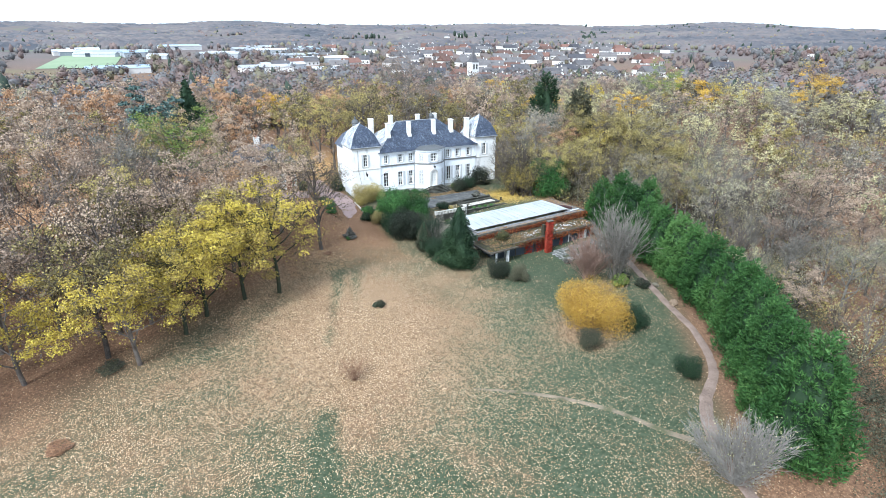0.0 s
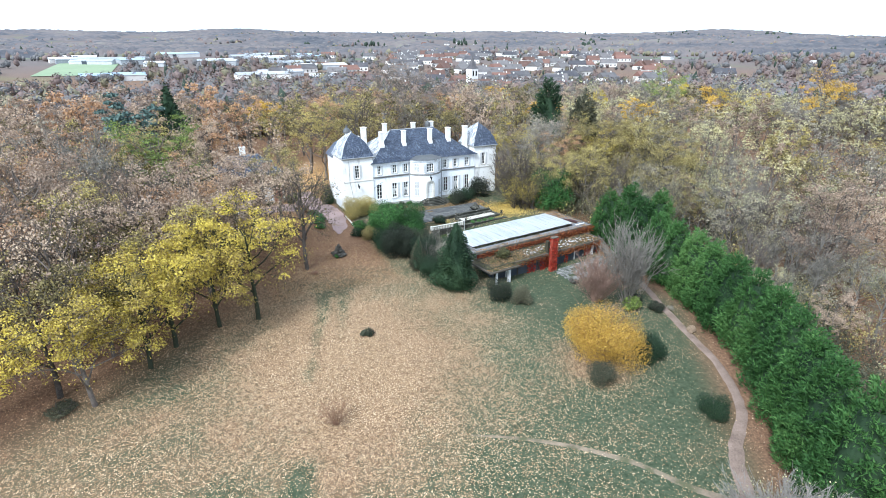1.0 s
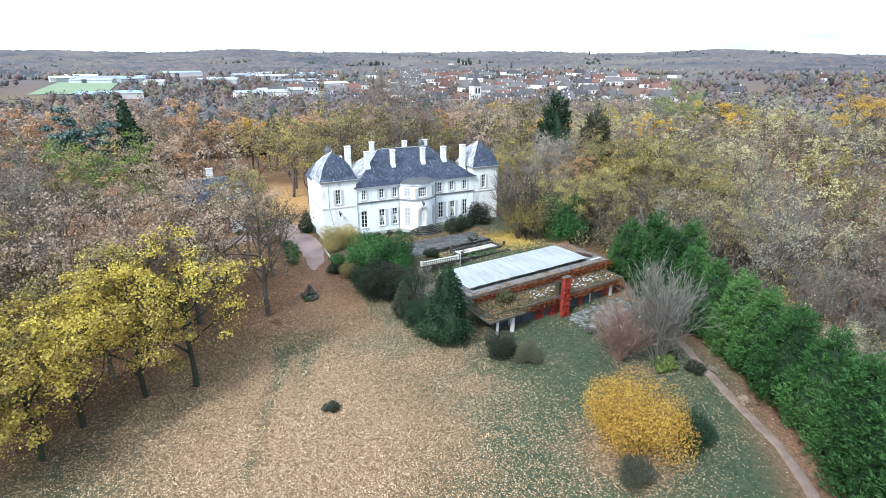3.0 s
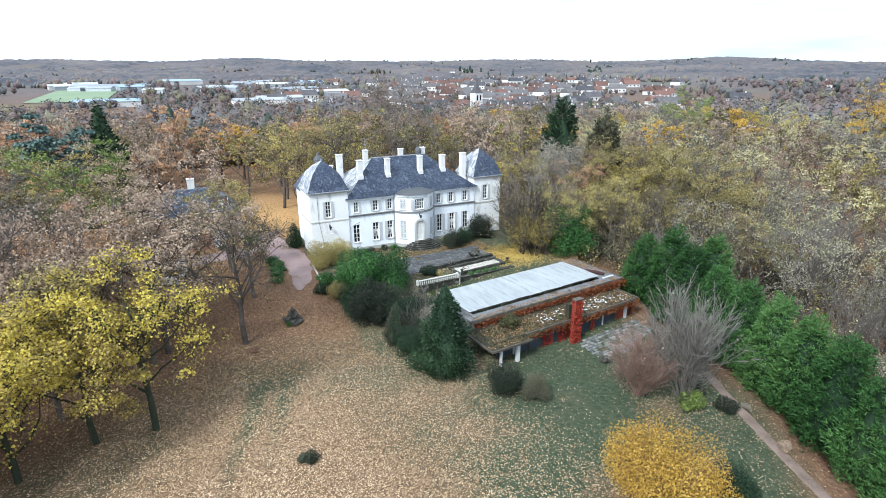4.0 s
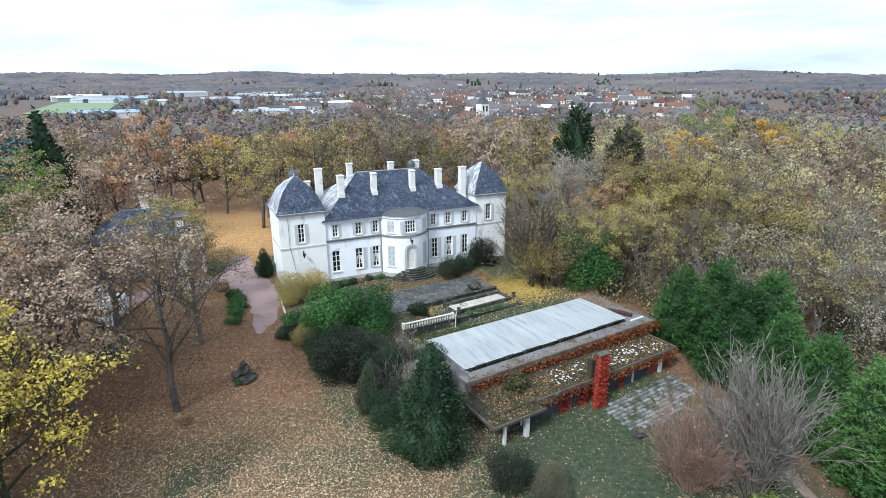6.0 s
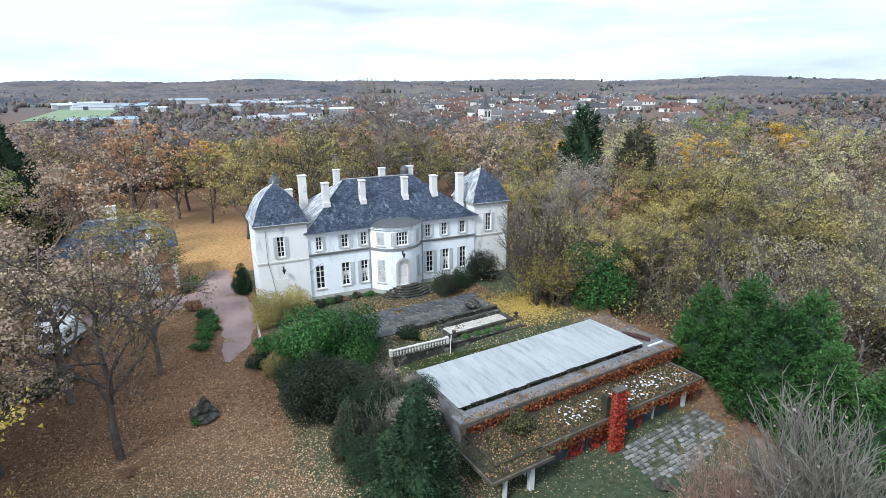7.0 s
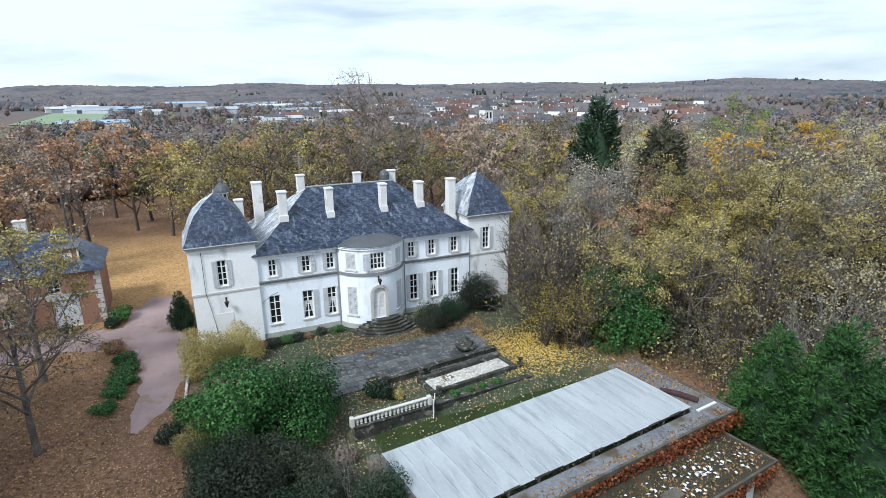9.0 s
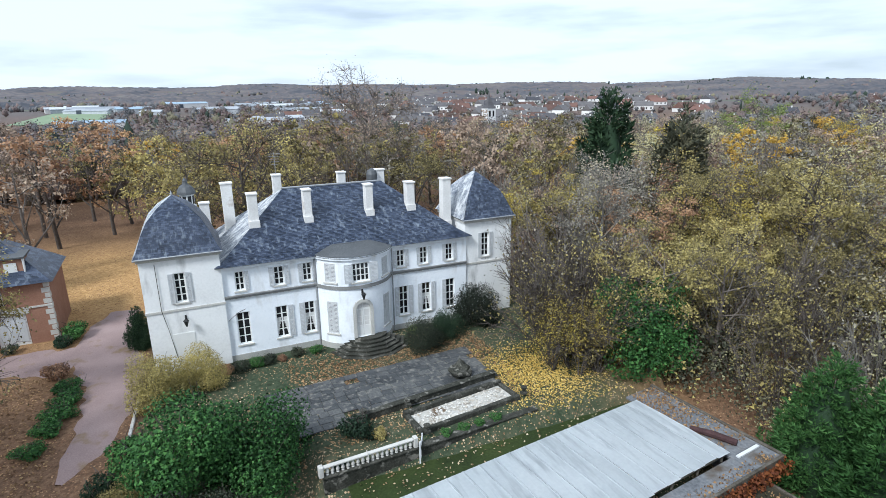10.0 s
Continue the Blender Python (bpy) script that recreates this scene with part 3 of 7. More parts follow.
def window_unit(parent, m, w, h, rows=4, shutters="open", cols=2, curtain=False, kind_label=""):
    """A casement in its opening, origin at the sill's middle on the wall's face: frame with glazing bars, panes, sill, shutters."""
    bm = bmesh.new()
    f = 0.085
    box(bm, -w / 2, -w / 2 + f, 0.14, 0.22, 0, h)
    box(bm, w / 2 - f, w / 2, 0.14, 0.22, 0, h)
    box(bm, -w / 2 + f, w / 2 - f, 0.14, 0.22, 0, f)
    box(bm, -w / 2 + f, w / 2 - f, 0.14, 0.22, h - f, h)
    for k in range(1, cols):
        x = -w / 2 + w * k / cols
        box(bm, x - 0.05, x + 0.05, 0.145, 0.215, f, h - f)
    for k in range(1, rows):
        z = h * k / rows
        for c in range(cols):
            x0, x1 = -w / 2 + w * c / cols + (f if c == 0 else 0.05), -w / 2 + w * (c + 1) / cols - (f if c == cols - 1 else 0.05)
            box(bm, x0, x1, 0.15, 0.21, z - 0.03, z + 0.03)
    win = part("window", bm, M["frame"], parent, kind_label)
    win.matrix_basis = m
    boxed("pane", (-w / 2 + 0.02, w / 2 - 0.02, 0.175, 0.19, 0.02, h - 0.02), M["glass"], win)
    boxed("sill", (-w / 2 - 0.12, w / 2 + 0.12, -0.08, 0.13, -0.12, -0.004), M["stone_trim"], win, bevel=0.01)
    if curtain:
        for sx in (-1, 1):
            bm = bmesh.new()
            for k in range(5):
                x = sx * (w / 2 - 0.1 - 0.055 * k)
                zb = h * 0.1 + 0.10 * h * k
                box(bm, x - 0.03, x + 0.03, 0.168 - 0.002, 0.1735, zb, h * 0.62)
            part("curtain", bm, M["curtain"], win)
    if shutters:
        for sx in (-1, 1):
            if shutters == "left" and sx == 1 or shutters == "right" and sx == -1:
                continue
            bm = bmesh.new()
            sw = w / 2
            if shutters == "closed":
                x0, x1, y0, y1 = (0.006, sw, 0.02, 0.06) if sx > 0 else (-sw, -0.006, 0.02, 0.06)
            else:
                x0, x1, y0, y1 = (sw + 0.03, 2 * sw - 0.02, -0.07, -0.03) if sx > 0 else (-2 * sw + 0.02, -sw - 0.03, -0.07, -0.03)
            st = 0.06
            box(bm, x0, x0 + st, y0, y1, 0.0, h)
            box(bm, x1 - st, x1, y0, y1, 0.0, h)
            for z in (0.0, h * 0.5 - st / 2, h - st):
                box(bm, x0 + st, x1 - st, y0, y1, z, z + st)
            n = max(6, int(h / 0.11))
            for k in range(n):
                z = st + (h - 2 * st) * (k + 0.5) / n
                box(bm, x0 + st, x1 - st, y0 + 0.008, y1 - 0.008, z - 0.04, z + 0.035)
            part("shutter", bm, M["shutter"], win)
    return win


def slates(bm, bl, br, tr, tl, course=0.17, width=0.36, rng=random, lift=0.022):
    """Slates laid in courses over the four-cornered roof plane; each one is a piece of its own, lifted at its lower edge."""
    bl, br, tr, tl = (Vector(p) for p in (bl, br, tr, tl))
    nrm = (br - bl).cross(tl - bl)
    if nrm.length < 1e-6:
        nrm = (tr - bl).cross(tl - bl)
    nrm.normalize()
    n = max(1, round(max((tl - bl).length, (tr - br).length) / course))
    for i in range(n):
        a0, b0 = bl.lerp(tl, i / n), br.lerp(tr, i / n)
        a1, b1 = bl.lerp(tl, min(1, (i + 1.12) / n)), br.lerp(tr, min(1, (i + 1.12) / n))
        m = max(1, round((b0 - a0).length / width))
        cuts = [0.0] + [(k + (0.5 if i % 2 else 0)) / m + rng.uniform(-0.08, 0.08) / m for k in range(1, m)] + [1.0]
        cuts = [c for c in cuts if 0 <= c <= 1]
        for c, d in zip(cuts, cuts[1:]):
            up = nrm * (lift + rng.uniform(0, 0.018))
            e = (d - c) * 0.02
            bm.faces.new([bm.verts.new(p) for p in (a0.lerp(b0, c + e) + up, a0.lerp(b0, d - e) + up, a1.lerp(b1, d - e) + nrm * 0.006, a1.lerp(b1, c + e) + nrm * 0.006)])


def hip_roof(name, x0, x1, y0, y1, rings, parent, mat=None, rng=random, label="", course=0.17, width=0.25, weathered=False):
    """A roof over a rectangle whose slopes follow rings of (inset, height); returns its deck, which carries the slates.
    weathered: paints sky glare into the left slope's slates.
    """
    bm = bmesh.new()
    sl, glare = bmesh.new(), bmesh.new()
    rects = []
    for ins, z in rings:
        ix, iy = min(ins, (x1 - x0) / 2 - 0.01), min(ins, (y1 - y0) / 2 - 0.01)
        rects.append([(x0 + ix, y0 + iy, z), (x1 - ix, y0 + iy, z), (x1 - ix, y1 - iy, z), (x0 + ix, y1 - iy, z)])
    vs = [[bm.verts.new(p) for p in r] for r in rects]
    for (a, b), (ra, rb) in zip(zip(vs, vs[1:]), zip(rects, rects[1:])):
        for k in range(4):
            j = (k + 1) % 4
            bm.faces.new((a[k], a[j], b[j], b[k]))
            # the left slope gets slates of its own, with the glare painted in
            slates(glare if k == 3 and weathered else sl, ra[k], ra[j], rb[j], rb[k], course, width, rng)
    bm.faces.new(vs[-1])
    bm.faces.new(vs[0][::-1])
    deck = part(name, bm, M["lead"], parent, label)
    tagged(part("slate_covering", sl, mat or M["slate"], deck), kind="stuff")
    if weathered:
        tagged(part("slate_covering", glare, M["slate_glare"], deck, "left-facing slates toned paler for sky glare"), kind="stuff")
    else:
        glare.free()
    return deck


def chimney_stack(parent, x, y, z0, z1, wx=0.62, wy=0.9, pots=1):
    bm = box(bmesh.new(), x - wx / 2, x + wx / 2, y - wy / 2, y + wy / 2, z0, z1, 0.03)
    c = part("chimney", bm, M["chimney"], parent)
    boxed("chimney_cap", (x - wx / 2 - 0.06, x + wx / 2 + 0.06, y - wy / 2 - 0.06, y + wy / 2 + 0.06, z1 + 0.002, z1 + 0.13), M["chimney"], c, bevel=0.02)
    boxed("flashing", (x - wx / 2 - 0.03, x + wx / 2 + 0.03, y - wy / 2 - 0.12, y + wy / 2 + 0.05, z0 + 0.05, z0 + 0.62), M["chimney"], c)
    for k in range(pots):
        px = x + (k - (pots - 1) / 2) * 0.3
        part("chimney_pot", lathe(bmesh.new(), [(0.1, z1 + 0.13), (0.12, z1 + 0.2), (0.09, z1 + 0.38)], 8, px, y), M["red_brick"], c)
    return c


def wall_lantern(parent, x, y, z):
    bm = bmesh.new()
    tube(bm, [(x, y, z + 0.25), (x, y - 0.25, z + 0.4), (x, y - 0.4, z + 0.3)], [0.02, 0.02, 0.02], 5)
    lathe(bm, [(0.04, z - 0.32), (0.16, z + 0.05), (0.2, z + 0.1), (0.05, z + 0.26)], 6, x, y - 0.4)
    box(bm, x - 0.06, x + 0.06, y - 0.02, y + 0.02, z + 0.0, z + 0.4)
    return part("wall_lantern", bm, M["iron"], parent, "black iron wall lantern")


# ---- mansion ----
def build_mansion():
    rng = random.Random(5)
    ma = thing("mansion", (13.9, 96.1, 0), 1.4, "white rendered two-storey mansion with slate roofs and corner towers", "mansion")
    zf, ze = 1.2, 9.1
    # front wall of the main block, left and right of the bow
    low, up = (3.0, 5.5), (7.15, 8.58)
    left = [(5.58, 6.51), (8.32, 9.20), (10.42, 11.22)], [(5.78, 6.42), (8.45, 9.18), (10.52, 11.20)]
    right = [(18.05, 18.85), (20.05, 20.85), (22.25, 23.05)], [(17.95, 18.62), (19.95, 20.62), (22.25, 22.92)]
    for (lo_w, up_w), a, b in ((left, 4.95, 11.5), (right, 17.35, 24.15)):
        ops = [(x0 - a, x1 - a, *low) for x0, x1 in lo_w] + [(x0 - a, x1 - a, *up) for x0, x1 in up_w]
        w = facade("wall", b - a, zf, ze, ops, M["render_wall"], ma)
        w.location = (a, 0.14, 0)
        boxed("plinth", (a + 0.02, b - 0.02, 0.08, 0.137, zf - 0.3, 2.25), M["plinth"], ma)
        boxed("string_course", (a, b, 0.02, 0.137, 6.62, 6.78), M["trim"], ma, "dark grey stone string course")
        boxed("drip_moulding", (a, b, -0.05, 0.137, 6.783, 6.86), M["trim"], ma)
        boxed("cornice", (a, b, -0.12, 0.137, 8.86, 9.06), M["render_wall"], ma, bevel=0.03)
    styles = {5.58: "", 8.32: "right", 10.42: "both", 18.05: "both", 20.05: "both", 22.25: "left"}
    for x0, x1 in left[0] + right[0]:
        st = styles[x0]
        window_unit(ma, Matrix.Translation(((x0 + x1) / 2, 0.14, low[0])), x1 - x0, low[1] - low[0], 4, "open" if st == "both" else st, curtain=x0 in (8.32, 10.42, 20.05))
    for x0, x1 in left[1] + right[1]:
        window_unit(ma, Matrix.Translation(((x0 + x1) / 2, 0.14, up[0])), x1 - x0, up[1] - up[0], 3, "right" if x0 == 5.78 else "open")
    # bow with the garden door: an arc between the two halves
    cx, half, sag = 14.42, 2.93, 2.0
    rad = (half * half + sag * sag) / (2 * sag)
    cy = 0.14 + rad - sag
    th = math.asin(half / rad)
    if rad < half:
        th = math.pi / 2
    arc = 2 * th * rad

    def bend(s, d):
        a = -th + s / rad
        return cx + (rad - d) * math.sin(a), cy - (rad - d) * math.cos(a)

    def on_bow(s, z):
        a = -th + s / rad
        x, y = bend(s, 0)
        return Matrix.Translation((x, y, z)) @ Matrix.Rotation(a, 4, "Z")

    mid = arc / 2
    door_w = 1.15
    bays = [mid - 2.35, mid, mid + 2.35]
    ops = [(bays[0] - 0.45, bays[0] + 0.45, 3.05, 5.6), (bays[2] - 0.45, bays[2] + 0.45, 3.05, 5.6), (mid - door_w / 2, mid + door_w / 2, 2.72, 5.55)]
    ops += [(s - 0.45, s + 0.45, 7.15, 8.6) for s in (bays[0], bays[2])] + [(mid - 0.65, mid + 0.65, 7.15, 8.6)]
    facade("wall", arc, zf, 9.15, ops, M["render_wall"], ma, 0.3, bend, seg=0.32)
    for s, z0, z1, st in ((bays[0], 3.05, 5.6, "closed"), (bays[2], 3.05, 5.6, "closed"), (bays[0], 7.15, 8.6, "closed"), (bays[2], 7.15, 8.6, "closed"), (mid, 7.15, 8.6, "open")):
        window_unit(ma, on_bow(s, z0), 1.3 if s == mid else 0.9, z1 - z0, 3 if z0 > 6 else 4, st, 4 if s == mid else 2)
    for z0, z1, out, mat, nm in ((6.62, 6.86, 0.1, "trim", "string_course"), (8.9, 9.12, 0.16, "render_wall", "cornice"), (zf, 2.25, 0.04, "plinth", "plinth")):
        bm = bmesh.new()
        n = 24
        ring = []
        for k in range(n + 1):
            s = arc * k / n
            ring.append([bm.verts.new((*bend(s, d), z)) for d, z in ((-0.003, z0), (-out, z0), (-out, z1), (-0.003, z1))])
        skip = nm == "plinth"
        for k, (a, b) in enumerate(zip(ring, ring[1:])):
            if skip and abs((k + 0.5) / n - 0.5) * arc < 0.75:
                continue
            for q in range(4):
                bm.faces.new((a[q], b[q], b[(q + 1) % 4], a[(q + 1) % 4]))
        part(nm, bm, M[mat], ma)
    # the door: arched surround, fanlight and two glazed leaves
    dm = on_bow(mid, 2.72)
    bm = bmesh.new()
    n = 12
    hw, spring = door_w / 2, 2.25
    outer = [(-hw - 0.22, 0)] + [(-(hw + 0.22) * math.cos(math.pi * k / n), spring + (hw + 0.22) * math.sin(math.pi * k / n)) for k in range(n + 1)] + [(hw + 0.22, 0)]
    inner = [(-hw + 0.02, 0)] + [(-(hw - 0.02) * math.cos(math.pi * k / n), spring + (hw - 0.02) * math.sin(math.pi * k / n)) for k in range(n + 1)] + [(hw - 0.02, 0)]
    f = [[bm.verts.new((x, y, z)) for x, z in ol] for ol, y in ((outer, -0.09), (inner, -0.09), (inner, 0.12), (outer, 0.0))]
    for a, b in ((0, 1), (1, 2), (3, 0)):
        for k in range(len(outer) - 1):
            bm.faces.new((f[a][k], f[a][k + 1], f[b][k + 1], f[b][k]))
    dr = part("door", bm, M["stone_trim"], ma, "pale stone arched door surround")
    dr.matrix_basis = dm
    for sx in (-1, 1):
        bm = bmesh.new()
        x0, x1 = (0.01, hw) if sx > 0 else (-hw, -0.01)
        box(bm, x0, x0 + 0.1, 0.1, 0.16, 0.0, spring)
        box(bm, x1 - 0.1, x1, 0.1, 0.16, 0.0, spring)
        for z in (0.0, 0.75, spring - 0.1):
            box(bm, x0 + 0.1, x1 - 0.1, 0.1, 0.16, z, z + (0.12 if z else 0.75))
        for z in (1.2, 1.6):
            box(bm, x0 + 0.1, x1 - 0.1, 0.11, 0.15, z, z + 0.03)
        leaf = part("door_leaf", bm, M["frame"], dr)
        boxed("pane", (x0 + 0.08, x1 - 0.08, 0.125, 0.135, 0.8, spring - 0.05), M["curtain"], leaf)
    bm = bmesh.new()
    pts = [bm.verts.new((-(hw - 0.03) * math.cos(math.pi * k / n), 0.13, spring + (hw - 0.03) * math.sin(math.pi * k / n))) for k in range(n + 1)]
    bm.faces.new(pts)
    part("fanlight", bm, M["curtain"], dr, "pale glazed fanlight")
    bm = bmesh.new()
    for k in (3, 6, 9):
        a = math.pi * k / n
        tube(bm, [(0, 0.11, spring), (-(hw - 0.04) * math.cos(a), 0.11, spring + (hw - 0.04) * math.sin(a))], [0.02, 0.02], 4)
    part("fanlight_bars", bm, M["frame"], dr)
    wall_lantern(ma, *bend(mid, 0), 6.15)
    # rain pipes
    for x in (11.42, 17.5):
        bm = bmesh.new()
        tube(bm, [(x, 0.04, 1.3), (x, 0.04, 8.9)], [0.055, 0.055], 8)
        lathe(bm, [(0.06, 8.85), (0.13, 8.95), (0.13, 9.05)], 8, x, 0.02)
        part("rain_pipe", bm, M["zinc"], ma, "grey zinc rain pipe")
    # body behind and end walls
    boxed("back_wall", (4.96, 24.1, 10.7, 11.0, zf, ze), M["render_wall"], ma)
    boxed("side_wall", (4.96, 5.3, 5.6, 10.69, zf, ze), M["render_wall"], ma)
    boxed("side_wall", (23.8, 24.1, 5.6, 10.69, zf, ze), M["render_wall"], ma)
    boxed("inner_floor", (5.35, 23.7, 0.6, 10.6, 6.3, 6.5), M["trim"], ma)
    # main roof
    rings = [(0.0, 9.08), (0.75, 9.50), (3.6, 11.62), (5.85, 13.35)]
    # weathered: left hip takes the slate with glare in its colour
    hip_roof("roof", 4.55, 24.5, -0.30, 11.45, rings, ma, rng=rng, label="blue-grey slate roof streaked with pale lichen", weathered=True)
    bm = bmesh.new()
    tube(bm, [(10.3, 5.57, 13.38), (18.7, 5.57, 13.38)], [0.09, 0.09], 6)
    part("ridge", bm, M["zinc"], ma)
    # bow roof
    bm = bmesh.new()
    n = 20
    o, i = [], []
    for k in range(n + 1):
        x, y = bend(arc * k / n, -0.22)
        o.append(bm.verts.new((x, y, 9.16)))
        x2, y2 = bend(arc * k / n, 1.4)
        i.append(bm.verts.new((x2, max(y2, -0.1) + 0.25, 9.62)))
    for k in range(n):
        bm.faces.new((o[k], o[k + 1], i[k + 1], i[k]))
    bm.faces.new(i)
    bm.faces.new([bm.verts.new(v.co - Vector((0, 0, 0.1))) for v in o][::-1])
    part("bow_roof", bm, M["lead"], ma, "dark lead roof over the bow")
    # towers
    for tx, w, ty, dpt, wx in ((0.0, 4.95, -0.05, 5.3, 2.3), (24.1, 4.5, 0.25, 5.3, 1.95)):
        a, b = wx - 0.36, wx + 0.36
        fw = facade("tower_wall", w, zf, 10.3, [(a, b, 7.0, 9.1)], M["tower_wall"], ma, 0.4, label="weathered cream render of the tower")
        fw.location = (tx, ty, 0)
        for x in (tx, tx + w - 0.4):
            # left tower's left face: paler render, its brighter light put into the colour
            boxed("tower_wall", (x, x + 0.4, ty + 0.402, ty + dpt - 0.402, zf, 10.3), M["render_wall"] if tx == 0 and x == tx else M["tower_wall"], ma)
        boxed("tower_wall", (tx, tx + w, ty + dpt - 0.4, ty + dpt, zf, 10.3), M["tower_wall"], ma)
        window_unit(ma, Matrix.Translation((tx + wx, ty, 7.0)), 0.72, 2.1, 4, "open")
        for z, out in ((6.42, 0.06), (10.08, 0.12)):
            boxed("string_course", (tx - out, tx + w + out, ty - out, ty - 0.003, z, z + 0.15), M["stone_trim"], ma)
            boxed("string_course", (tx - out, tx - 0.003, ty, ty + dpt, z, z + 0.15), M["stone_trim"], ma)
        for k in range(17):
            z = 1.7 + k * 0.48
            q = 0.42 if k % 2 else 0.28
            boxed("quoin", (tx + w - q, tx + w + 0.012, ty - 0.012, ty - 0.002, z, z + 0.46), M["tower_wall"], ma)
        # weathered: glare painted on each tower's left slope too
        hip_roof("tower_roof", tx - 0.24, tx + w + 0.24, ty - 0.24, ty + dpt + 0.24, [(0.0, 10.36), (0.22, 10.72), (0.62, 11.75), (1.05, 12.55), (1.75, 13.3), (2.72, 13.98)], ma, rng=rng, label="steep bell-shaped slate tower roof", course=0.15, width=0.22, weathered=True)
        part("finial", lathe(bmesh.new(), [(0.12, 13.75), (0.05, 13.95), (0.09, 14.05), (0.015, 14.3)], 8, tx + w / 2, ty + dpt / 2), M["zinc"], ma)
        bm = bmesh.new()
        tube(bm, [(tx - 0.26, ty - 0.28, 10.33), (tx + w + 0.26, ty - 0.28, 10.33)], [0.07, 0.07], 6)
        part("gutter", bm, M["zinc"], ma)
    wall_lantern(ma, 2.35, -0.06, 5.65)
    boxed("window_blind", (1.35, 2.75, -0.09, -0.053, 2.7, 4.75), M["frame"], ma, "blocked white window panel")
    bm = bmesh.new()
    tube(bm, [(0.95, -0.12, 9.9), (0.95, -0.12, 6.6), (1.2, -0.12, 5.2), (1.6, -0.1, 2.2)], [0.02, 0.02, 0.018, 0.015], 5)
    part("rain_pipe", bm, M["iron"], ma, "thin dark pipe down the tower")
    bm = bmesh.new()
    tube(bm, [(5.05, 0.1, 5.0), (5.7, -0.5, 5.75), (6.2, -0.9, 6.1)], [0.03, 0.03, 0.03], 5)
    part("flag_bracket", bm, M["zinc"], ma)
    # wing behind the tower, with the bell lantern
    boxed("wing_wall", (0.6, 4.9, 5.3, 10.9, zf, 9.3), M["render_wall"], ma)
    hip_roof("wing_roof", 0.3, 5.1, 5.0, 11.2, [(0.0, 9.32), (1.3, 11.3), (2.2, 12.0)], ma, rng=rng)
    lx, ly = 3.35, 7.7
    part("bell_lantern", lathe(bmesh.new(), [(0.62, 11.4), (0.62, 12.3), (0.52, 12.32), (0.52, 13.2)], 8, lx, ly), M["frame"], ma, "small white bell lantern with a dark dome")
    part("lantern_dome", lathe(bmesh.new(), [(0.7, 13.2), (0.66, 13.4), (0.5, 13.75), (0.22, 13.95), (0.16, 14.15), (0.2, 14.2), (0.02, 14.5)], 12, lx, ly), M["lead"], ma)
    bm = bmesh.new()
    for k in range(8):
        a = math.pi / 8 + k * math.pi / 4
        m = Matrix.Translation((lx, ly, 12.75)) @ Matrix.Rotation(a, 4, "Z")
        b2 = box(bmesh.new(), 0.47, 0.496, -0.13, 0.13, -0.35, 0.3)
        b2.transform(m)
        t = bpy.data.meshes.new("louvre")
        b2.to_mesh(t)
        b2.free()
        bm.from_mesh(t)
    part("louvres", bm, M["iron"], ma)
    # chimneys: front slope, then those behind the ridge
    for x, y, z0, z1, wx, wy in ((7.75, 3.0, 10.95, 13.5, 0.7, 0.75), (11.75, 2.95, 10.9, 13.5, 0.62, 0.75), (16.7, 3.0, 10.95, 13.5, 0.62, 0.75), (20.3, 3.1, 11.0, 13.4, 0.7, 0.8), (23.2, 2.2, 9.5, 13.6, 0.75, 0.75),
                                 (6.3, 7.7, 9.6, 13.75, 0.85, 0.7), (4.5, 6.0, 10.2, 12.6, 0.7, 0.6), (10.3, 8.0, 12.0, 14.1, 0.7, 0.6), (15.8, 8.0, 12.0, 13.95, 0.7, 0.6), (19.3, 8.0, 11.6, 13.95, 0.85, 0.6)):
        chimney_stack(ma, x, y, z0, z1, wx, wy, 0)
    bm = bmesh.new()
    tube(bm, [(10.3, 8.0, 14.2), (10.3, 8.0, 16.0)], [0.025, 0.025], 5)
    for k in range(5):
        tube(bm, [(10.3 - 0.5 + 0.05 * k, 8.0, 15.9 - 0.22 * k), (10.3 + 0.5 - 0.05 * k, 8.0, 15.9 - 0.22 * k)], [0.014, 0.014], 4)
    part("antenna", bm, M["zinc"], ma, "thin metal television antenna")
    part("vent_dome", lathe(bmesh.new(), [(0.5, 12.6), (0.5, 13.7), (0.4, 14.0), (0.1, 14.2)], 10, 18.5, 7.6), M["lead"], ma)
    # garden steps, wider towards the bottom
    st = thing("garden_steps", (14.4, 96.1, 0), 1.4, "worn mossy stone steps fanning out below the garden door", "steps")
    x0, y0 = bend(mid, 0)
    for k in range(6):
        z1 = 2.70 - 0.165 * k
        r = 1.0 + 0.36 * k
        bm = bmesh.new()
        n = 5
        top = [(x0 + (r + 0.35) * math.cos(math.pi + math.pi * q / n), y0 + 0.25 - 0.15 * 0 + r * 0.92 * math.sin(math.pi + math.pi * q / n)) for q in range(n + 1)]
        a = [bm.verts.new((x, y, z1)) for x, y in top]
        a2 = [bm.verts.new((x, y, z1 - 0.05)) for x, y in top]
        c = [bm.verts.new((x + (x0 - x) * 0.025, y + 0.03, z1 - 0.05)) for x, y in top]
        d = [bm.verts.new((x + (x0 - x) * 0.025, y + 0.03, 1.4)) for x, y in top]
        bm.faces.new(a)
        for u, w2 in ((a2, a), (c, a2), (d, c)):
            for q in range(n):
                bm.faces.new((u[q], u[q + 1], w2[q + 1], w2[q]))
        part("step", bm, M["step_stone"], st)


build_mansion()


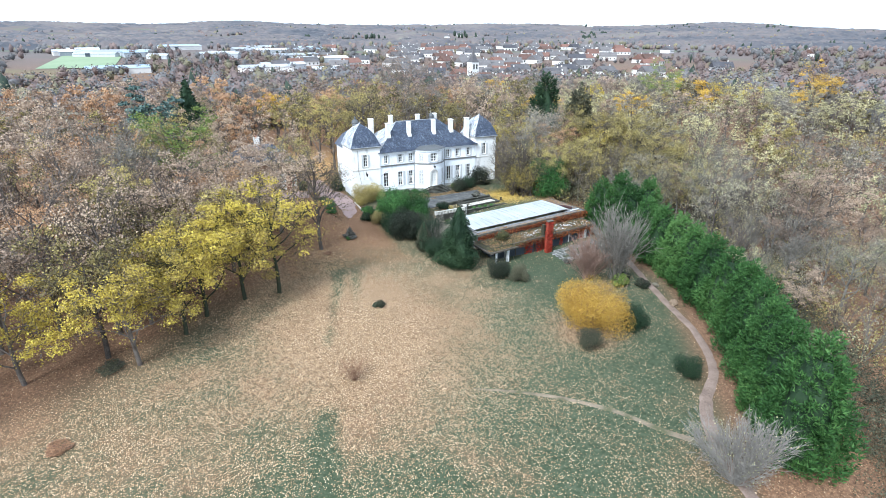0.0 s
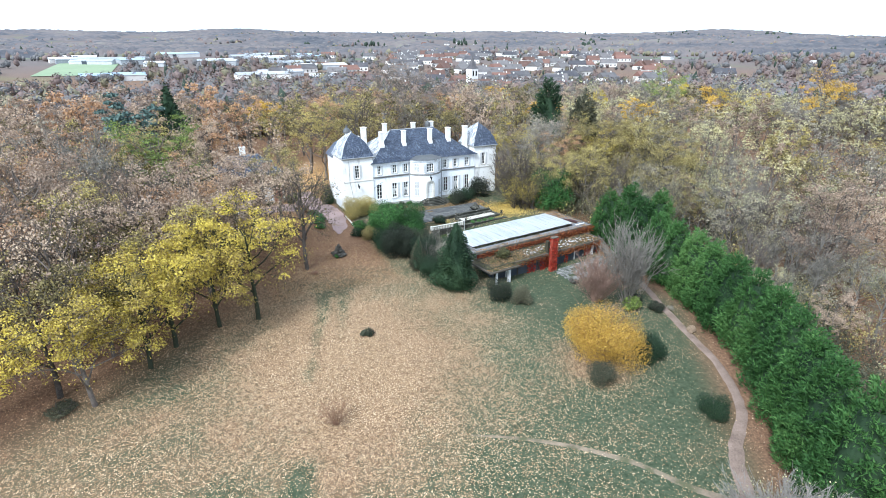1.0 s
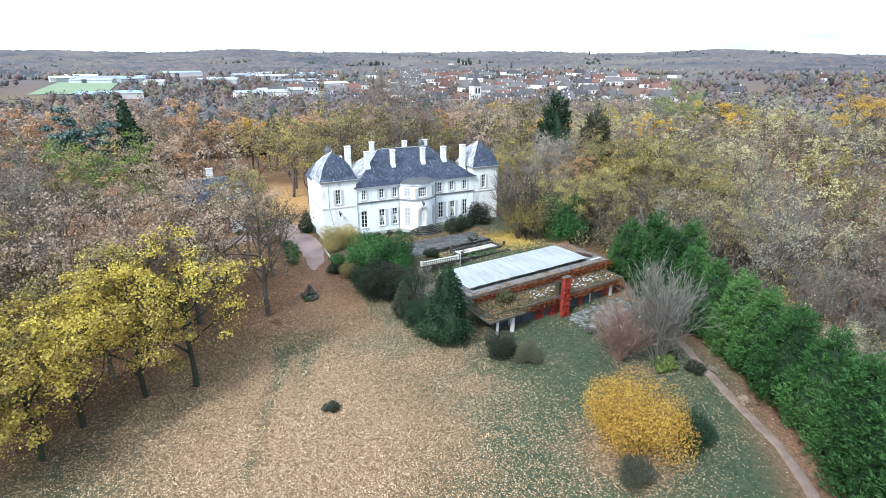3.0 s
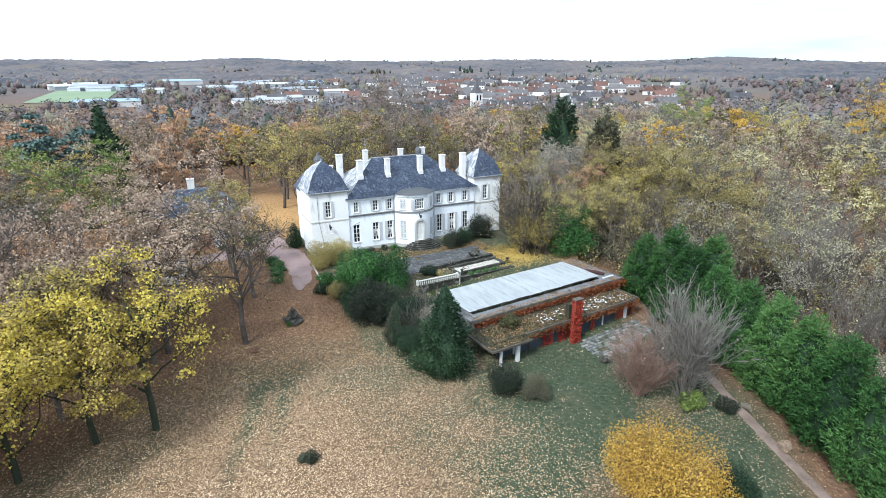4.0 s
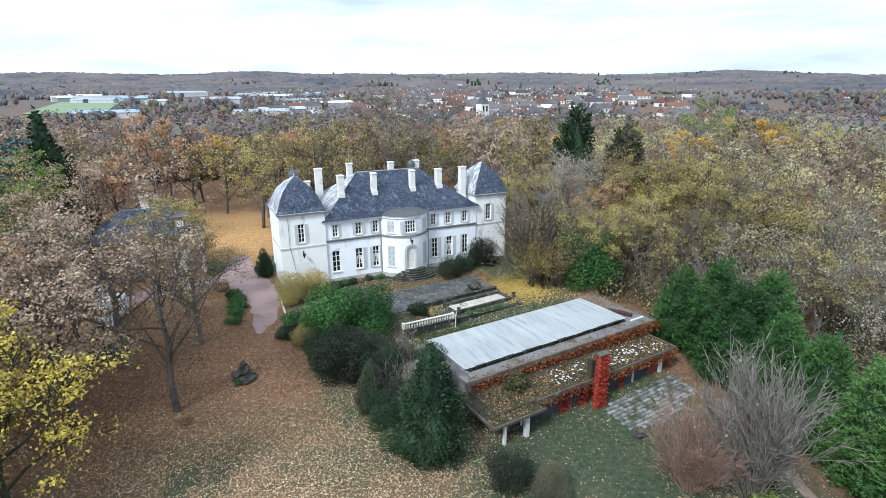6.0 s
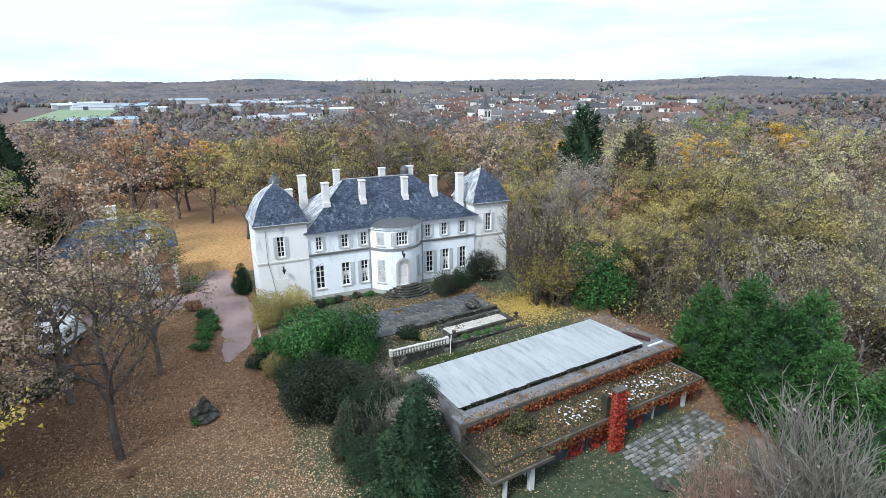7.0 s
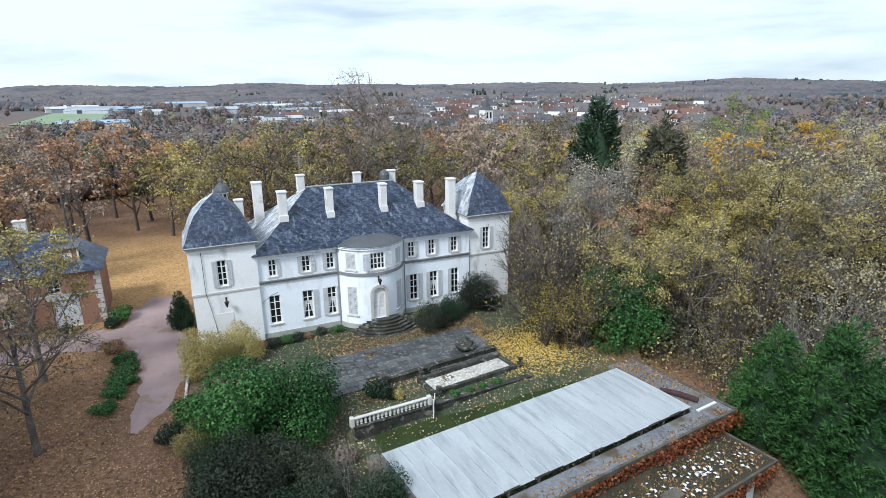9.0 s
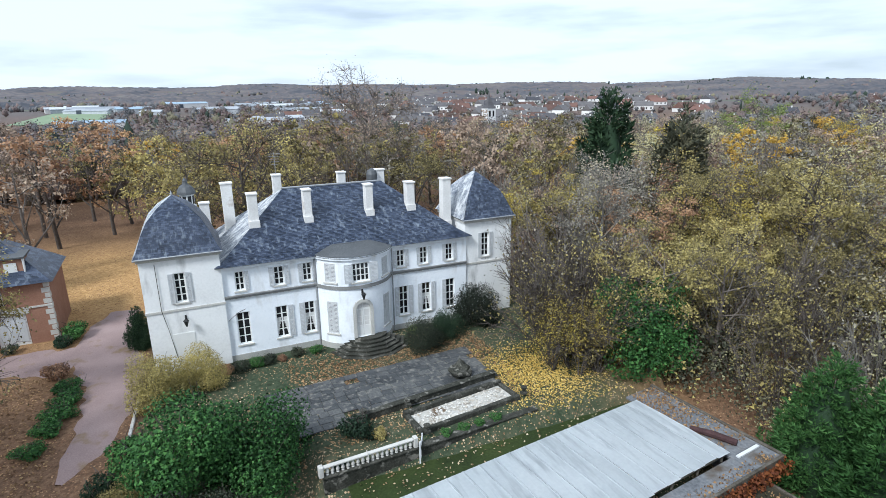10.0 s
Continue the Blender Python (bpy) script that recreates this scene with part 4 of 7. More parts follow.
# ---- annex below the terrace ----
def leaf_points(n, place, size, rng, up=0.0):
    """As leaf_cards, but with three corners a leaf, for the crowns of trees."""
    P, D = place(n)
    D = D + rng.normal(size=(n, 3)) * 0.6
    D[:, 2] += up
    D /= np.linalg.norm(D, axis=1, keepdims=True) + 1e-9
    t = np.cross(D, rng.normal(size=(n, 3)))
    t /= np.linalg.norm(t, axis=1, keepdims=True) + 1e-9
    b = np.cross(D, t)
    s = (size * rng.uniform(0.6, 1.4, n))[:, None]
    V = np.zeros((n * 3, 3), np.float32)
    V[0::3], V[1::3], V[2::3] = P + t * s, P + b * s * 0.75 - t * s * 0.5, P - b * s * 0.75 - t * s * 0.5
    return V, np.arange(n * 3, dtype=np.int32).reshape(n, 3)


def leaf_cards(n, place, size, rng, up=0.0):
    """Arrays for n small leaf shapes: place() gives each its middle and outward direction."""
    V, Fc = np.zeros((n * 4, 3), np.float32), np.arange(n * 4, dtype=np.int32).reshape(n, 4)
    P, D = place(n)
    r = rng.normal(size=(n, 3))
    D = D + r * 0.55
    D[:, 2] += up
    D /= np.linalg.norm(D, axis=1, keepdims=True) + 1e-9
    t = np.cross(D, rng.normal(size=(n, 3)))
    t /= np.linalg.norm(t, axis=1, keepdims=True) + 1e-9
    b = np.cross(D, t)
    s = (size * rng.uniform(0.6, 1.35, n))[:, None]
    fold = D * s * 0.25
    V[0::4], V[1::4], V[2::4], V[3::4] = P + t * s, P + b * s * 0.7 + fold, P - t * s, P - b * s * 0.7 + fold
    return V, Fc


def build_annex():
    rng = np.random.RandomState(11)
    an = thing("annex", (23.73, 71.08, 0), 7.3, "low overgrown annex with a pale sheet roof and red creeper", "building")
    g = -2.4
    boxed("back_wall", (0.1, 18.2, 5.7, 5.95, -0.5, 2.38), M["concrete"], an)
    boxed("upper_wall", (0.0, 20.6, -1.15, -0.95, 1.2, 2.0), M["red_brick"], an)
    boxed("side_wall", (0.0, 0.3, -0.94, 5.9, g, 2.3), M["concrete"], an)
    boxed("side_wall", (20.3, 20.65, -0.94, 6.8, g, 2.0), M["concrete"], an)
    boxed("flat_roof", (-0.6, 20.8, -1.25, -0.02, 2.0, 2.16), M["concrete"], an, "flat grey felt roof strewn with leaves", 0.02)
    boxed("flat_roof", (18.45, 20.8, -0.015, 6.9, 2.0, 2.16), M["concrete"], an, "flat grey felt roof strewn with leaves", 0.02)
    boxed("parapet", (-0.6, 20.8, -1.42, -1.26, 1.85, 2.24), M["fascia"], an, bevel=0.02)
    boxed("parapet", (20.803, 21.0, -1.42, 7.0, 1.85, 2.24), M["fascia"], an, bevel=0.02)
    # pale sheets, each with raised edges
    n = 19
    w = 18.3 / n
    for k in range(n):
        bm = bmesh.new()
        x0 = k * w
        prof = [(x0 + 0.001, 0.022), (x0 + 0.05, 0.022), (x0 + 0.09, 0.0), (x0 + w * 0.5, 0.008), (x0 + w - 0.05, 0.0), (x0 + w - 0.001, 0.018)]
        rows = []
        for v, z in ((0.0, 2.50), (2.0, 2.52 + rng.uniform(-0.01, 0.01)), (4.0, 2.50), (6.0, 2.44)):
            jag = rng.uniform(-0.05, 0.08) if v == 0 else 0
            rows.append([bm.verts.new((x, v + jag, z + h)) for x, h in prof])
        for a, b in zip(rows, rows[1:]):
            for q in range(len(prof) - 1):
                bm.faces.new((a[q], a[q + 1], b[q + 1], b[q]))
        r = bmesh.ops.solidify(bm, geom=bm.faces[:], thickness=0.025)
        part("roof_sheet", bm, M["sheet_roof"], an, "pale translucent corrugated roof sheet" if k == 0 else "")
    for v in (0.15, 2.0, 4.0, 5.8):
        boxed("purlin", (0.1, 18.2, v - 0.05, v + 0.05, 2.33, 2.425), M["fascia"], an)
    for k in range(10):
        boxed("roof_post", (0.3 + 1.95 * k, 0.4 + 1.95 * k, 0.1, 0.2, 2.0, 2.328), M["fascia"], an)
    # lower roof
    boxed("lower_roof", (-0.4, 19.3, -4.75, -1.16, 1.05, 1.27), M["moss"], an, "lower flat roof thick with moss and leaves", 0.02)
    boxed("lower_roof", (-1.35, 3.2, -5.75, -4.77, 0.98, 1.2), M["moss"], an, "", 0.02)
    boxed("lower_roof", (-1.35, -0.41, -4.75, -1.6, 1.0, 1.22), M["moss"], an, "", 0.02)
    boxed("fascia", (3.22, 19.45, -4.9, -4.76, 0.95, 1.34), M["fascia"], an, bevel=0.02)
    boxed("fascia", (19.31, 19.45, -4.755, -1.5, 0.95, 1.34), M["fascia"], an, bevel=0.02)
    boxed("fascia", (-1.5, 3.3, -5.88, -5.76, 1.0, 1.24), M["fascia"], an, bevel=0.02)
    boxed("fascia", (-1.5, -1.36, -5.75, -1.6, 1.0, 1.24), M["fascia"], an, bevel=0.02)
    # front: blue-grey panels between posts, brick under them
    boxed("front_wall", (0.3, 19.0, -4.25, -4.05, g, -1.35), M["red_brick"], an)
    cuts = [0.9, 2.3, 4.2, 6.0, 7.8, 9.0, 11.2, 12.8, 14.6, 16.4, 18.0, 19.0]
    for k, (a, b) in enumerate(zip(cuts, cuts[1:])):
        boxed("panel", (a + 0.07, b - 0.07, -4.2, -4.12, -1.347, 1.04), M["red_brick"] if k in (5, 9) else M["bluewall"], an)
        boxed("window_post", (a - 0.065, a + 0.065, -4.3, -4.06, -1.346, 1.045), M["white_post"] if k in (0, 1, 8, 10) else M["fascia"], an)
    boxed("window_post", (18.0 - 0.22, 18.0 + 0.12, -4.5, -4.31, g, 0.94), M["white_post"], an, "white painted post")
    boxed("corner_post", (-0.35, -0.15, -5.6, -5.4, g, 0.97), M["white_post"], an)
    boxed("corner_post", (1.7, 2.05, -5.5, -5.2, g, 0.97), M["white_post"], an)
    boxed("side_wall", (19.0, 19.2, -4.3, -1.3, g, 1.04), M["red_brick"], an)
    boxed("side_wall", (0.3, 0.5, -4.05, -1.6, g, 1.04), M["bluewall"], an)
    for x in (-1.0, 0.2):
        boxed("beam", (-1.2, 3.0, -5.5 + x * 0.5 + 0.5, -5.35 + x * 0.5 + 0.5, 0.8, 0.975), M["white_post"], an)
    # brick chimney under creeper
    ch = boxed("chimney", (9.1, 10.0, -5.35, -4.92, g, 3.45), M["red_brick"], an, "tall brick chimney clothed in red creeper", 0.03)
    boxed("chimney_cap", (9.02, 10.08, -5.43, -4.84, 3.452, 3.6), M["fascia"], ch, bevel=0.02)
    boxed("flue", (8.9, 9.35, -4.7, -4.2, 1.28, 2.9), M["moss"], an, "dark mossy flue", 0.03)

    def patch(name, n, boxes, size, mat, label):
        def place(k):
            P, D = np.zeros((k, 3)), np.zeros((k, 3))
            wts = np.array([max(0.02, (b[1] - b[0]) * (b[5] - b[4]) + (b[1] - b[0]) * (b[3] - b[2])) for b in boxes])
            pick = rng.choice(len(boxes), k, p=wts / wts.sum())
            for i in range(k):
                b = boxes[pick[i]]
                P[i] = [rng.uniform(b[0], b[1]), rng.uniform(b[2], b[3]), rng.uniform(b[4], b[5])]
                D[i] = (0, -1.0, 0.5)
            return P, D
        V, Fc = leaf_cards(n, place, size, rng)
        c = link_mesh(name, raw(name, V, Fc), M[mat])
        c.matrix_basis = pose(23.73, 71.08, 0, 0, 0, 7.3)
        tagged(c, label, "creeper", kind="stuff")

    patch("red_creeper", 2600, [(9.0, 10.1, -5.5, -4.85, -2.0, 3.5)] * 5 + [(7.9, 9.1, -4.5, -4.3, -1.8, 0.9), (5.8, 7.2, -4.5, -4.3, -1.0, 0.9), (10.1, 11.0, -4.6, -4.3, -2.0, 0.9), (12.6, 13.2, -4.5, -4.3, -1.8, 1.0)], 0.10, "vine_red", "crimson creeper on the annex chimney and wall")
    patch("orange_creeper", 4200, [(0.0, 20.8, -1.62, -1.43, 1.28, 2.05), (13.0, 21.0, -1.9, -1.4, 1.3, 2.25), (3.2, 19.4, -5.0, -4.85, 0.5, 1.25), (11, 19.4, -4.6, -4.3, 0.2, 0.95), (18.4, 19.5, -4.9, -3.0, -1.6, 1.3), (3.2, 19.0, -4.7, -4.3, -2.2, -1.6)], 0.10, "vine_orange", "rust-orange creeper trailing along the roof edges")
    patch("roof_litter", 3400, [(-0.3, 19.2, -4.6, -1.9, 1.29, 1.33), (-0.3, 20.7, -1.24, -0.6, 2.17, 2.2), (18.6, 20.8, 0.5, 6.8, 2.17, 2.22), (18.6, 20.8, 3.5, 6.8, 2.17, 2.22), (-1.3, 3.0, -5.6, -4.8, 1.21, 1.24)], 0.075, "litter_brown", "dry leaves lying on the annex roofs")
    patch("roof_moss", 1500, [(-1.2, 5.2, -5.6, -2.0, 1.23, 1.30), (8.0, 9.0, -4.5, -3.6, 1.28, 1.5), (0.5, 18.5, -4.5, -1.9, 1.28, 1.31)], 0.10, "leaf_moss", "moss and seedlings growing on the annex roof")
    # broken white flakes on the lower roof
    V, Fc = leaf_cards(130, lambda k: (np.stack((rng.uniform(6, 18.9, k), rng.uniform(-4.4, -2.3, k), np.full(k, 1.35)), 1), np.tile((0, 0, 3.0), (k, 1))), 0.13, rng)
    fl = link_mesh("roof_flakes", raw("roof_flakes", V, Fc), M["white_post"])
    fl.matrix_basis = pose(23.73, 71.08, 0, 0, 0, 7.3)
    tagged(fl, "broken white flakes of roofing on the moss", "debris", kind="stuff")
    # rain barrel pipe and beam lying on the roof
    bm = bmesh.new()
    tube(bm, [(18.75, 2.6, 2.30), (19.2, 1.5, 2.36), (19.6, 0.4, 2.34)], [0.14, 0.2, 0.18], 8)
    p = part("old_awning_roll", bm, M["maroon"])
    p.matrix_basis = pose(23.73, 71.08, 0, 0, 0, 7.3)
    tagged(p, "rolled brown awning cloth lying on the flat roof", "awning roll")
    b = boxed("white_plank", (18.7, 20.5, -0.3, -0.12, 2.17, 2.26), M["white_post"])
    b.matrix_basis = pose(23.73, 71.08, 0, 0, 0, 7.3)
    tagged(b, "white plank lying on the flat roof", "plank")


build_annex()


# ---- plants ----
def limb_arrays(V, Fc, p0, p1, r0, r1, sides, rng, bow=0.08, segs=3):
    """Adds a tapered, slightly bent limb to lists of points and four-cornered faces."""
    p0, p1 = np.asarray(p0, float), np.asarray(p1, float)
    d = p1 - p0
    ln = np.linalg.norm(d) + 1e-9
    d = d / ln
    a = np.cross(d, (0.31, 0.83, 0.46))
    a /= np.linalg.norm(a) + 1e-9
    b = np.cross(d, a)
    side = rng.normal(size=3) * bow * ln
    base = len(V)
    for i in range(segs + 1):
        f = i / segs
        c = p0 + d * ln * f + side * math.sin(math.pi * f)
        r = r0 + (r1 - r0) * f
        for k in range(sides):
            t = 2 * math.pi * k / sides
            V.append(c + r * (math.cos(t) * a + math.sin(t) * b))
    for i in range(segs):
        for k in range(sides):
            q = base + i * sides
            Fc.append((q + k, q + (k + 1) % sides, q + sides + (k + 1) % sides, q + sides + k))


def ribbon_arrays(V, Fc, p0, p1, w, rng):
    """Adds a thin flat twig that narrows to its tip."""
    d = p1 - p0
    a = np.cross(d, rng.normal(size=3))
    a *= w / (np.linalg.norm(a) + 1e-9)
    q = len(V)
    V.extend((p0 - a, p0 + a, p1 + a * 0.35, p1 - a * 0.35))
    Fc.append((q, q + 1, q + 2, q + 3))


def tree_meshes(name, seed, h, r, leaves, leaf, base=0.28, limbs=9, subs=5, twigs=6, droop=0.0, spread=0.55, flat=1.0, clumped=0.72, twig=0.026):
    """Trunk with limbs and twigs, and a crown of single leaves round the twig ends; the crown is an uneven oval."""
    rng = np.random.RandomState(seed)
    V, Fc = [], []
    lean = rng.normal(size=2) * 0.03 * h
    top = np.array((lean[0], lean[1], h * 0.78))
    tr = 0.013 * h + 0.04
    limb_arrays(V, Fc, (0, 0, -0.3), top * 0.5, tr * 1.25, tr * 0.8, 7, rng, 0.02, 4)
    limb_arrays(V, Fc, top * 0.5, top, tr * 0.8, tr * 0.25, 6, rng, 0.03, 3)
    ends, tips = [], []
    cz, rz = h * (0.5 + base * 0.5), h * (1 - base) * 0.5
    for i in range(limbs):
        f = (i + 0.5) / limbs
        zs = h * (base + (0.74 - base) * f)
        s = np.array((lean[0] * zs / h, lean[1] * zs / h, zs))
        az = i * 2.4 + rng.uniform(-0.4, 0.4)
        tz = cz + rz * rng.uniform(-0.55 + f * 0.9, 0.1 + f * 0.9)
        q = max(0.25, 1 - ((tz - cz) / rz) ** 2) ** 0.5
        rr = r * q * rng.uniform(0.62, 1.0)
        e = np.array((math.cos(az) * rr, math.sin(az) * rr, max(zs + 0.05 * h, tz) - droop * rr))
        limb_arrays(V, Fc, s, e, tr * (0.55 - 0.25 * f), tr * 0.10, 5, rng, 0.07, 3)
        for k in range(subs):
            g = rng.uniform(0.35, 1.0)
            a = s + (e - s) * g
            d = rng.normal(size=3) * 0.7 + (e - s) / np.linalg.norm(e - s)
            d[2] += 0.25 - droop
            d /= np.linalg.norm(d)
            b = a + d * r * rng.uniform(0.28, spread)
            limb_arrays(V, Fc, a, b, tr * 0.15, tr * 0.035, 3, rng, 0.06, 1)
            tips.append(b)
            for w in range(twigs):
                g2 = rng.uniform(0.25, 1.0)
                a2 = a + (b - a) * g2
                d2 = rng.normal(size=3) + d * 0.8
                d2[2] += 0.15 - droop
                d2 /= np.linalg.norm(d2)
                b2 = a2 + d2 * r * rng.uniform(0.12, 0.28)
                ribbon_arrays(V, Fc, a2, b2, twig, rng)
                ends.append(b2)
    trunk = raw(name + "_trunk", V, Fc)
    ends, tips = np.array(ends), np.array(tips)
    # leaves gather in rounded clumps about the branch ends, some full and some almost bare, and thinly along the twigs
    full = rng.uniform(0.15, 1.0, len(tips)) ** 1.5
    full /= full.sum()
    size_of = rng.uniform(0.12, 0.24, len(tips)) * r

    def place(n):
        k = int(n * clumped)
        pick = rng.choice(len(tips), k, p=full)
        u = rng.normal(size=(k, 3))
        u /= np.linalg.norm(u, axis=1, keepdims=True)
        u[:, 2] = np.where(u[:, 2] < 0, u[:, 2] * 0.45, u[:, 2])
        P = tips[pick] + u * size_of[pick][:, None] * rng.uniform(0.45, 1.08, (k, 1)) * np.array((1, 1, 0.72 * flat))
        pick = rng.randint(0, len(ends), n - k)
        P2 = ends[pick] + rng.normal(size=(n - k, 3)) * r * 0.06
        D2 = P2 - np.array((0, 0, cz))
        D2 /= np.linalg.norm(D2, axis=1, keepdims=True) + 1e-9
        return np.concatenate((P, P2)), np.concatenate((u, D2))

    LV, LF = leaf_points(leaves, place, leaf, rng, 0.35)
    return trunk, raw(name + "_crown", LV, LF)


def thuja_meshes(name, seed, h, r, plumes, per, size):
    """A dense thuja: upright feathery plumes over an uneven, full outline, round an added opaque core."""
    rng = np.random.RandomState(seed)
    ph = rng.uniform(0, 6.28, 6)

    def rad(f, az):
        k = 1 + 0.10 * np.sin(3 * az + ph[0] + 4 * f) + 0.08 * np.sin(5 * az + ph[1] - 7 * f) + 0.07 * np.sin(17 * f + ph[2] + 2 * az)
        return r * np.minimum(1, 0.8 + 1.4 * f) * np.maximum(0, 1 - f ** 1.6) ** 0.8 * k

    f = 1 - rng.uniform(0, 1, plumes) ** 0.62 * 0.99
    az = rng.uniform(0, 6.28, plumes)
    q = rad(f, az) * rng.uniform(0.66, 1.04, plumes)
    C = np.stack((np.cos(az) * q, np.sin(az) * q, h * f), 1)
    A = np.stack((np.cos(az), np.sin(az), np.full(plumes, 1.5)), 1) + rng.normal(size=(plumes, 3)) * 0.2
    A /= np.linalg.norm(A, axis=1, keepdims=True)
    ln, wd = h * rng.uniform(0.09, 0.17, plumes), h * rng.uniform(0.042, 0.075, plumes)
    n = plumes * per
    C, A, ln, wd = np.repeat(C, per, 0), np.repeat(A, per, 0), np.repeat(ln, per), np.repeat(wd, per)
    t = rng.uniform(0, 1, n) ** 0.8
    R = rng.normal(size=(n, 3))
    R -= A * (R * A).sum(1, keepdims=True)
    R /= np.linalg.norm(R, axis=1, keepdims=True)
    P = C + A * (ln * (t - 0.35))[:, None] + R * (wd * (1 - t) ** 0.6 * rng.uniform(0.5, 1.1, n))[:, None]
    out = A * 0.9 + R * 0.7 + rng.normal(size=(n, 3)) * 0.3
    out /= np.linalg.norm(out, axis=1, keepdims=True)
    side = np.cross(out, R + rng.normal(size=(n, 3)) * 0.5)
    side /= np.linalg.norm(side, axis=1, keepdims=True)
    z = (size * rng.uniform(0.6, 1.4, n))[:, None]
    V = np.zeros((n * 3, 3))
    V[0::3], V[1::3], V[2::3] = P + out * z * 1.5, P + side * z * 0.36 - out * z * 0.5, P - side * z * 0.36 - out * z * 0.5
    crown = raw(name + "_crown", V, np.arange(n * 3).reshape(n, 3))
    TV, TF = [], []
    limb_arrays(TV, TF, (0, 0, -0.3), (0, 0, h * 0.9), 0.022 * h, 0.02, 7, rng, 0.0, 3)
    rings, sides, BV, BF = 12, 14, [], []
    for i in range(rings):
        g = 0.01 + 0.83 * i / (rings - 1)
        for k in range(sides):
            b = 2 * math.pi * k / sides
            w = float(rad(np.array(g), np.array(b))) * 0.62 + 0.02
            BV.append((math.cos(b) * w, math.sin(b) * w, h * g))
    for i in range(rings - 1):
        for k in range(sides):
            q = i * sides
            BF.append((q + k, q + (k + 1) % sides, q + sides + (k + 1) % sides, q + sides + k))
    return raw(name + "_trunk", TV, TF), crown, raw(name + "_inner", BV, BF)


def conifer_meshes(name, seed, h, r, n, size, power=1.0, low=0.02, lumps=0.22, tilt=-0.5):
    """An upright conifer: an added opaque core and n sprays that hang outwards from an uneven, tapering outline."""
    rng = np.random.RandomState(seed)
    ph = rng.uniform(0, 6.28, 8)

    def rad(z, az):
        f = np.clip((z / h - low) / (1 - low), 0, 1)
        bulge = np.minimum(1, 0.72 + f * 3)
        k = 1 + lumps * (0.5 * np.sin(3 * az + ph[0] + 5 * f) + 0.35 * np.sin(5 * az + ph[1] - 9 * f) + 0.4 * np.sin(21 * f + ph[2] + 2 * az))
        return r * bulge * (1 - f ** (1.35 * power)) ** 0.8 * k

    def place(k):
        z = h * (low + (1 - low) * (1 - np.sqrt(rng.uniform(0, 1, k)) * 0.995))
        az = rng.uniform(0, 2 * math.pi, k)
        q = rad(z, az) * rng.uniform(0.72, 1.06, k)
        P = np.stack((np.cos(az) * q, np.sin(az) * q, z), 1)
        D = np.stack((np.cos(az), np.sin(az), np.full(k, 0.35)), 1)
        return P, D

    P, D = place(n)
    D = D + rng.normal(size=(n, 3)) * 0.35
    D /= np.linalg.norm(D, axis=1, keepdims=True)
    out = D.copy()
    out[:, 2] += tilt
    out /= np.linalg.norm(out, axis=1, keepdims=True)
    t = np.cross(out, rng.normal(size=(n, 3)))
    t /= np.linalg.norm(t, axis=1, keepdims=True)
    s = (size * rng.uniform(0.6, 1.4, n))[:, None]
    V = np.zeros((n * 4, 3))
    V[0::4], V[1::4], V[2::4], V[3::4] = P - out * s * 0.7, P + t * s * 0.42, P + out * s, P - t * s * 0.42
    crown = raw(name + "_crown", V, np.arange(n * 4).reshape(n, 4))
    TV, TF = [], []
    limb_arrays(TV, TF, (0, 0, -0.3), (0, 0, h * 0.9), 0.03 * h, 0.02, 7, rng, 0.0, 3)
    base = len(TV)
    rings, sides = 12, 14
    for i in range(rings):
        z = h * (low + (0.97 - low) * i / (rings - 1))
        for k in range(sides):
            az = 2 * math.pi * k / sides
            q = float(rad(np.array(z), np.array(az))) * 0.74 + 0.02
            TV.append(np.array((math.cos(az) * q, math.sin(az) * q, z)))
    body = [], []
    for i in range(rings - 1):
        for k in range(sides):
            q = base + i * sides
            body[1].append((q + k - base, q + (k + 1) % sides - base, q + sides + (k + 1) % sides - base, q + sides + k - base))
    inner = raw(name + "_inner", TV[base:], body[1])
    trunk = raw(name + "_trunk", TV[:base], TF)
    return trunk, crown, inner


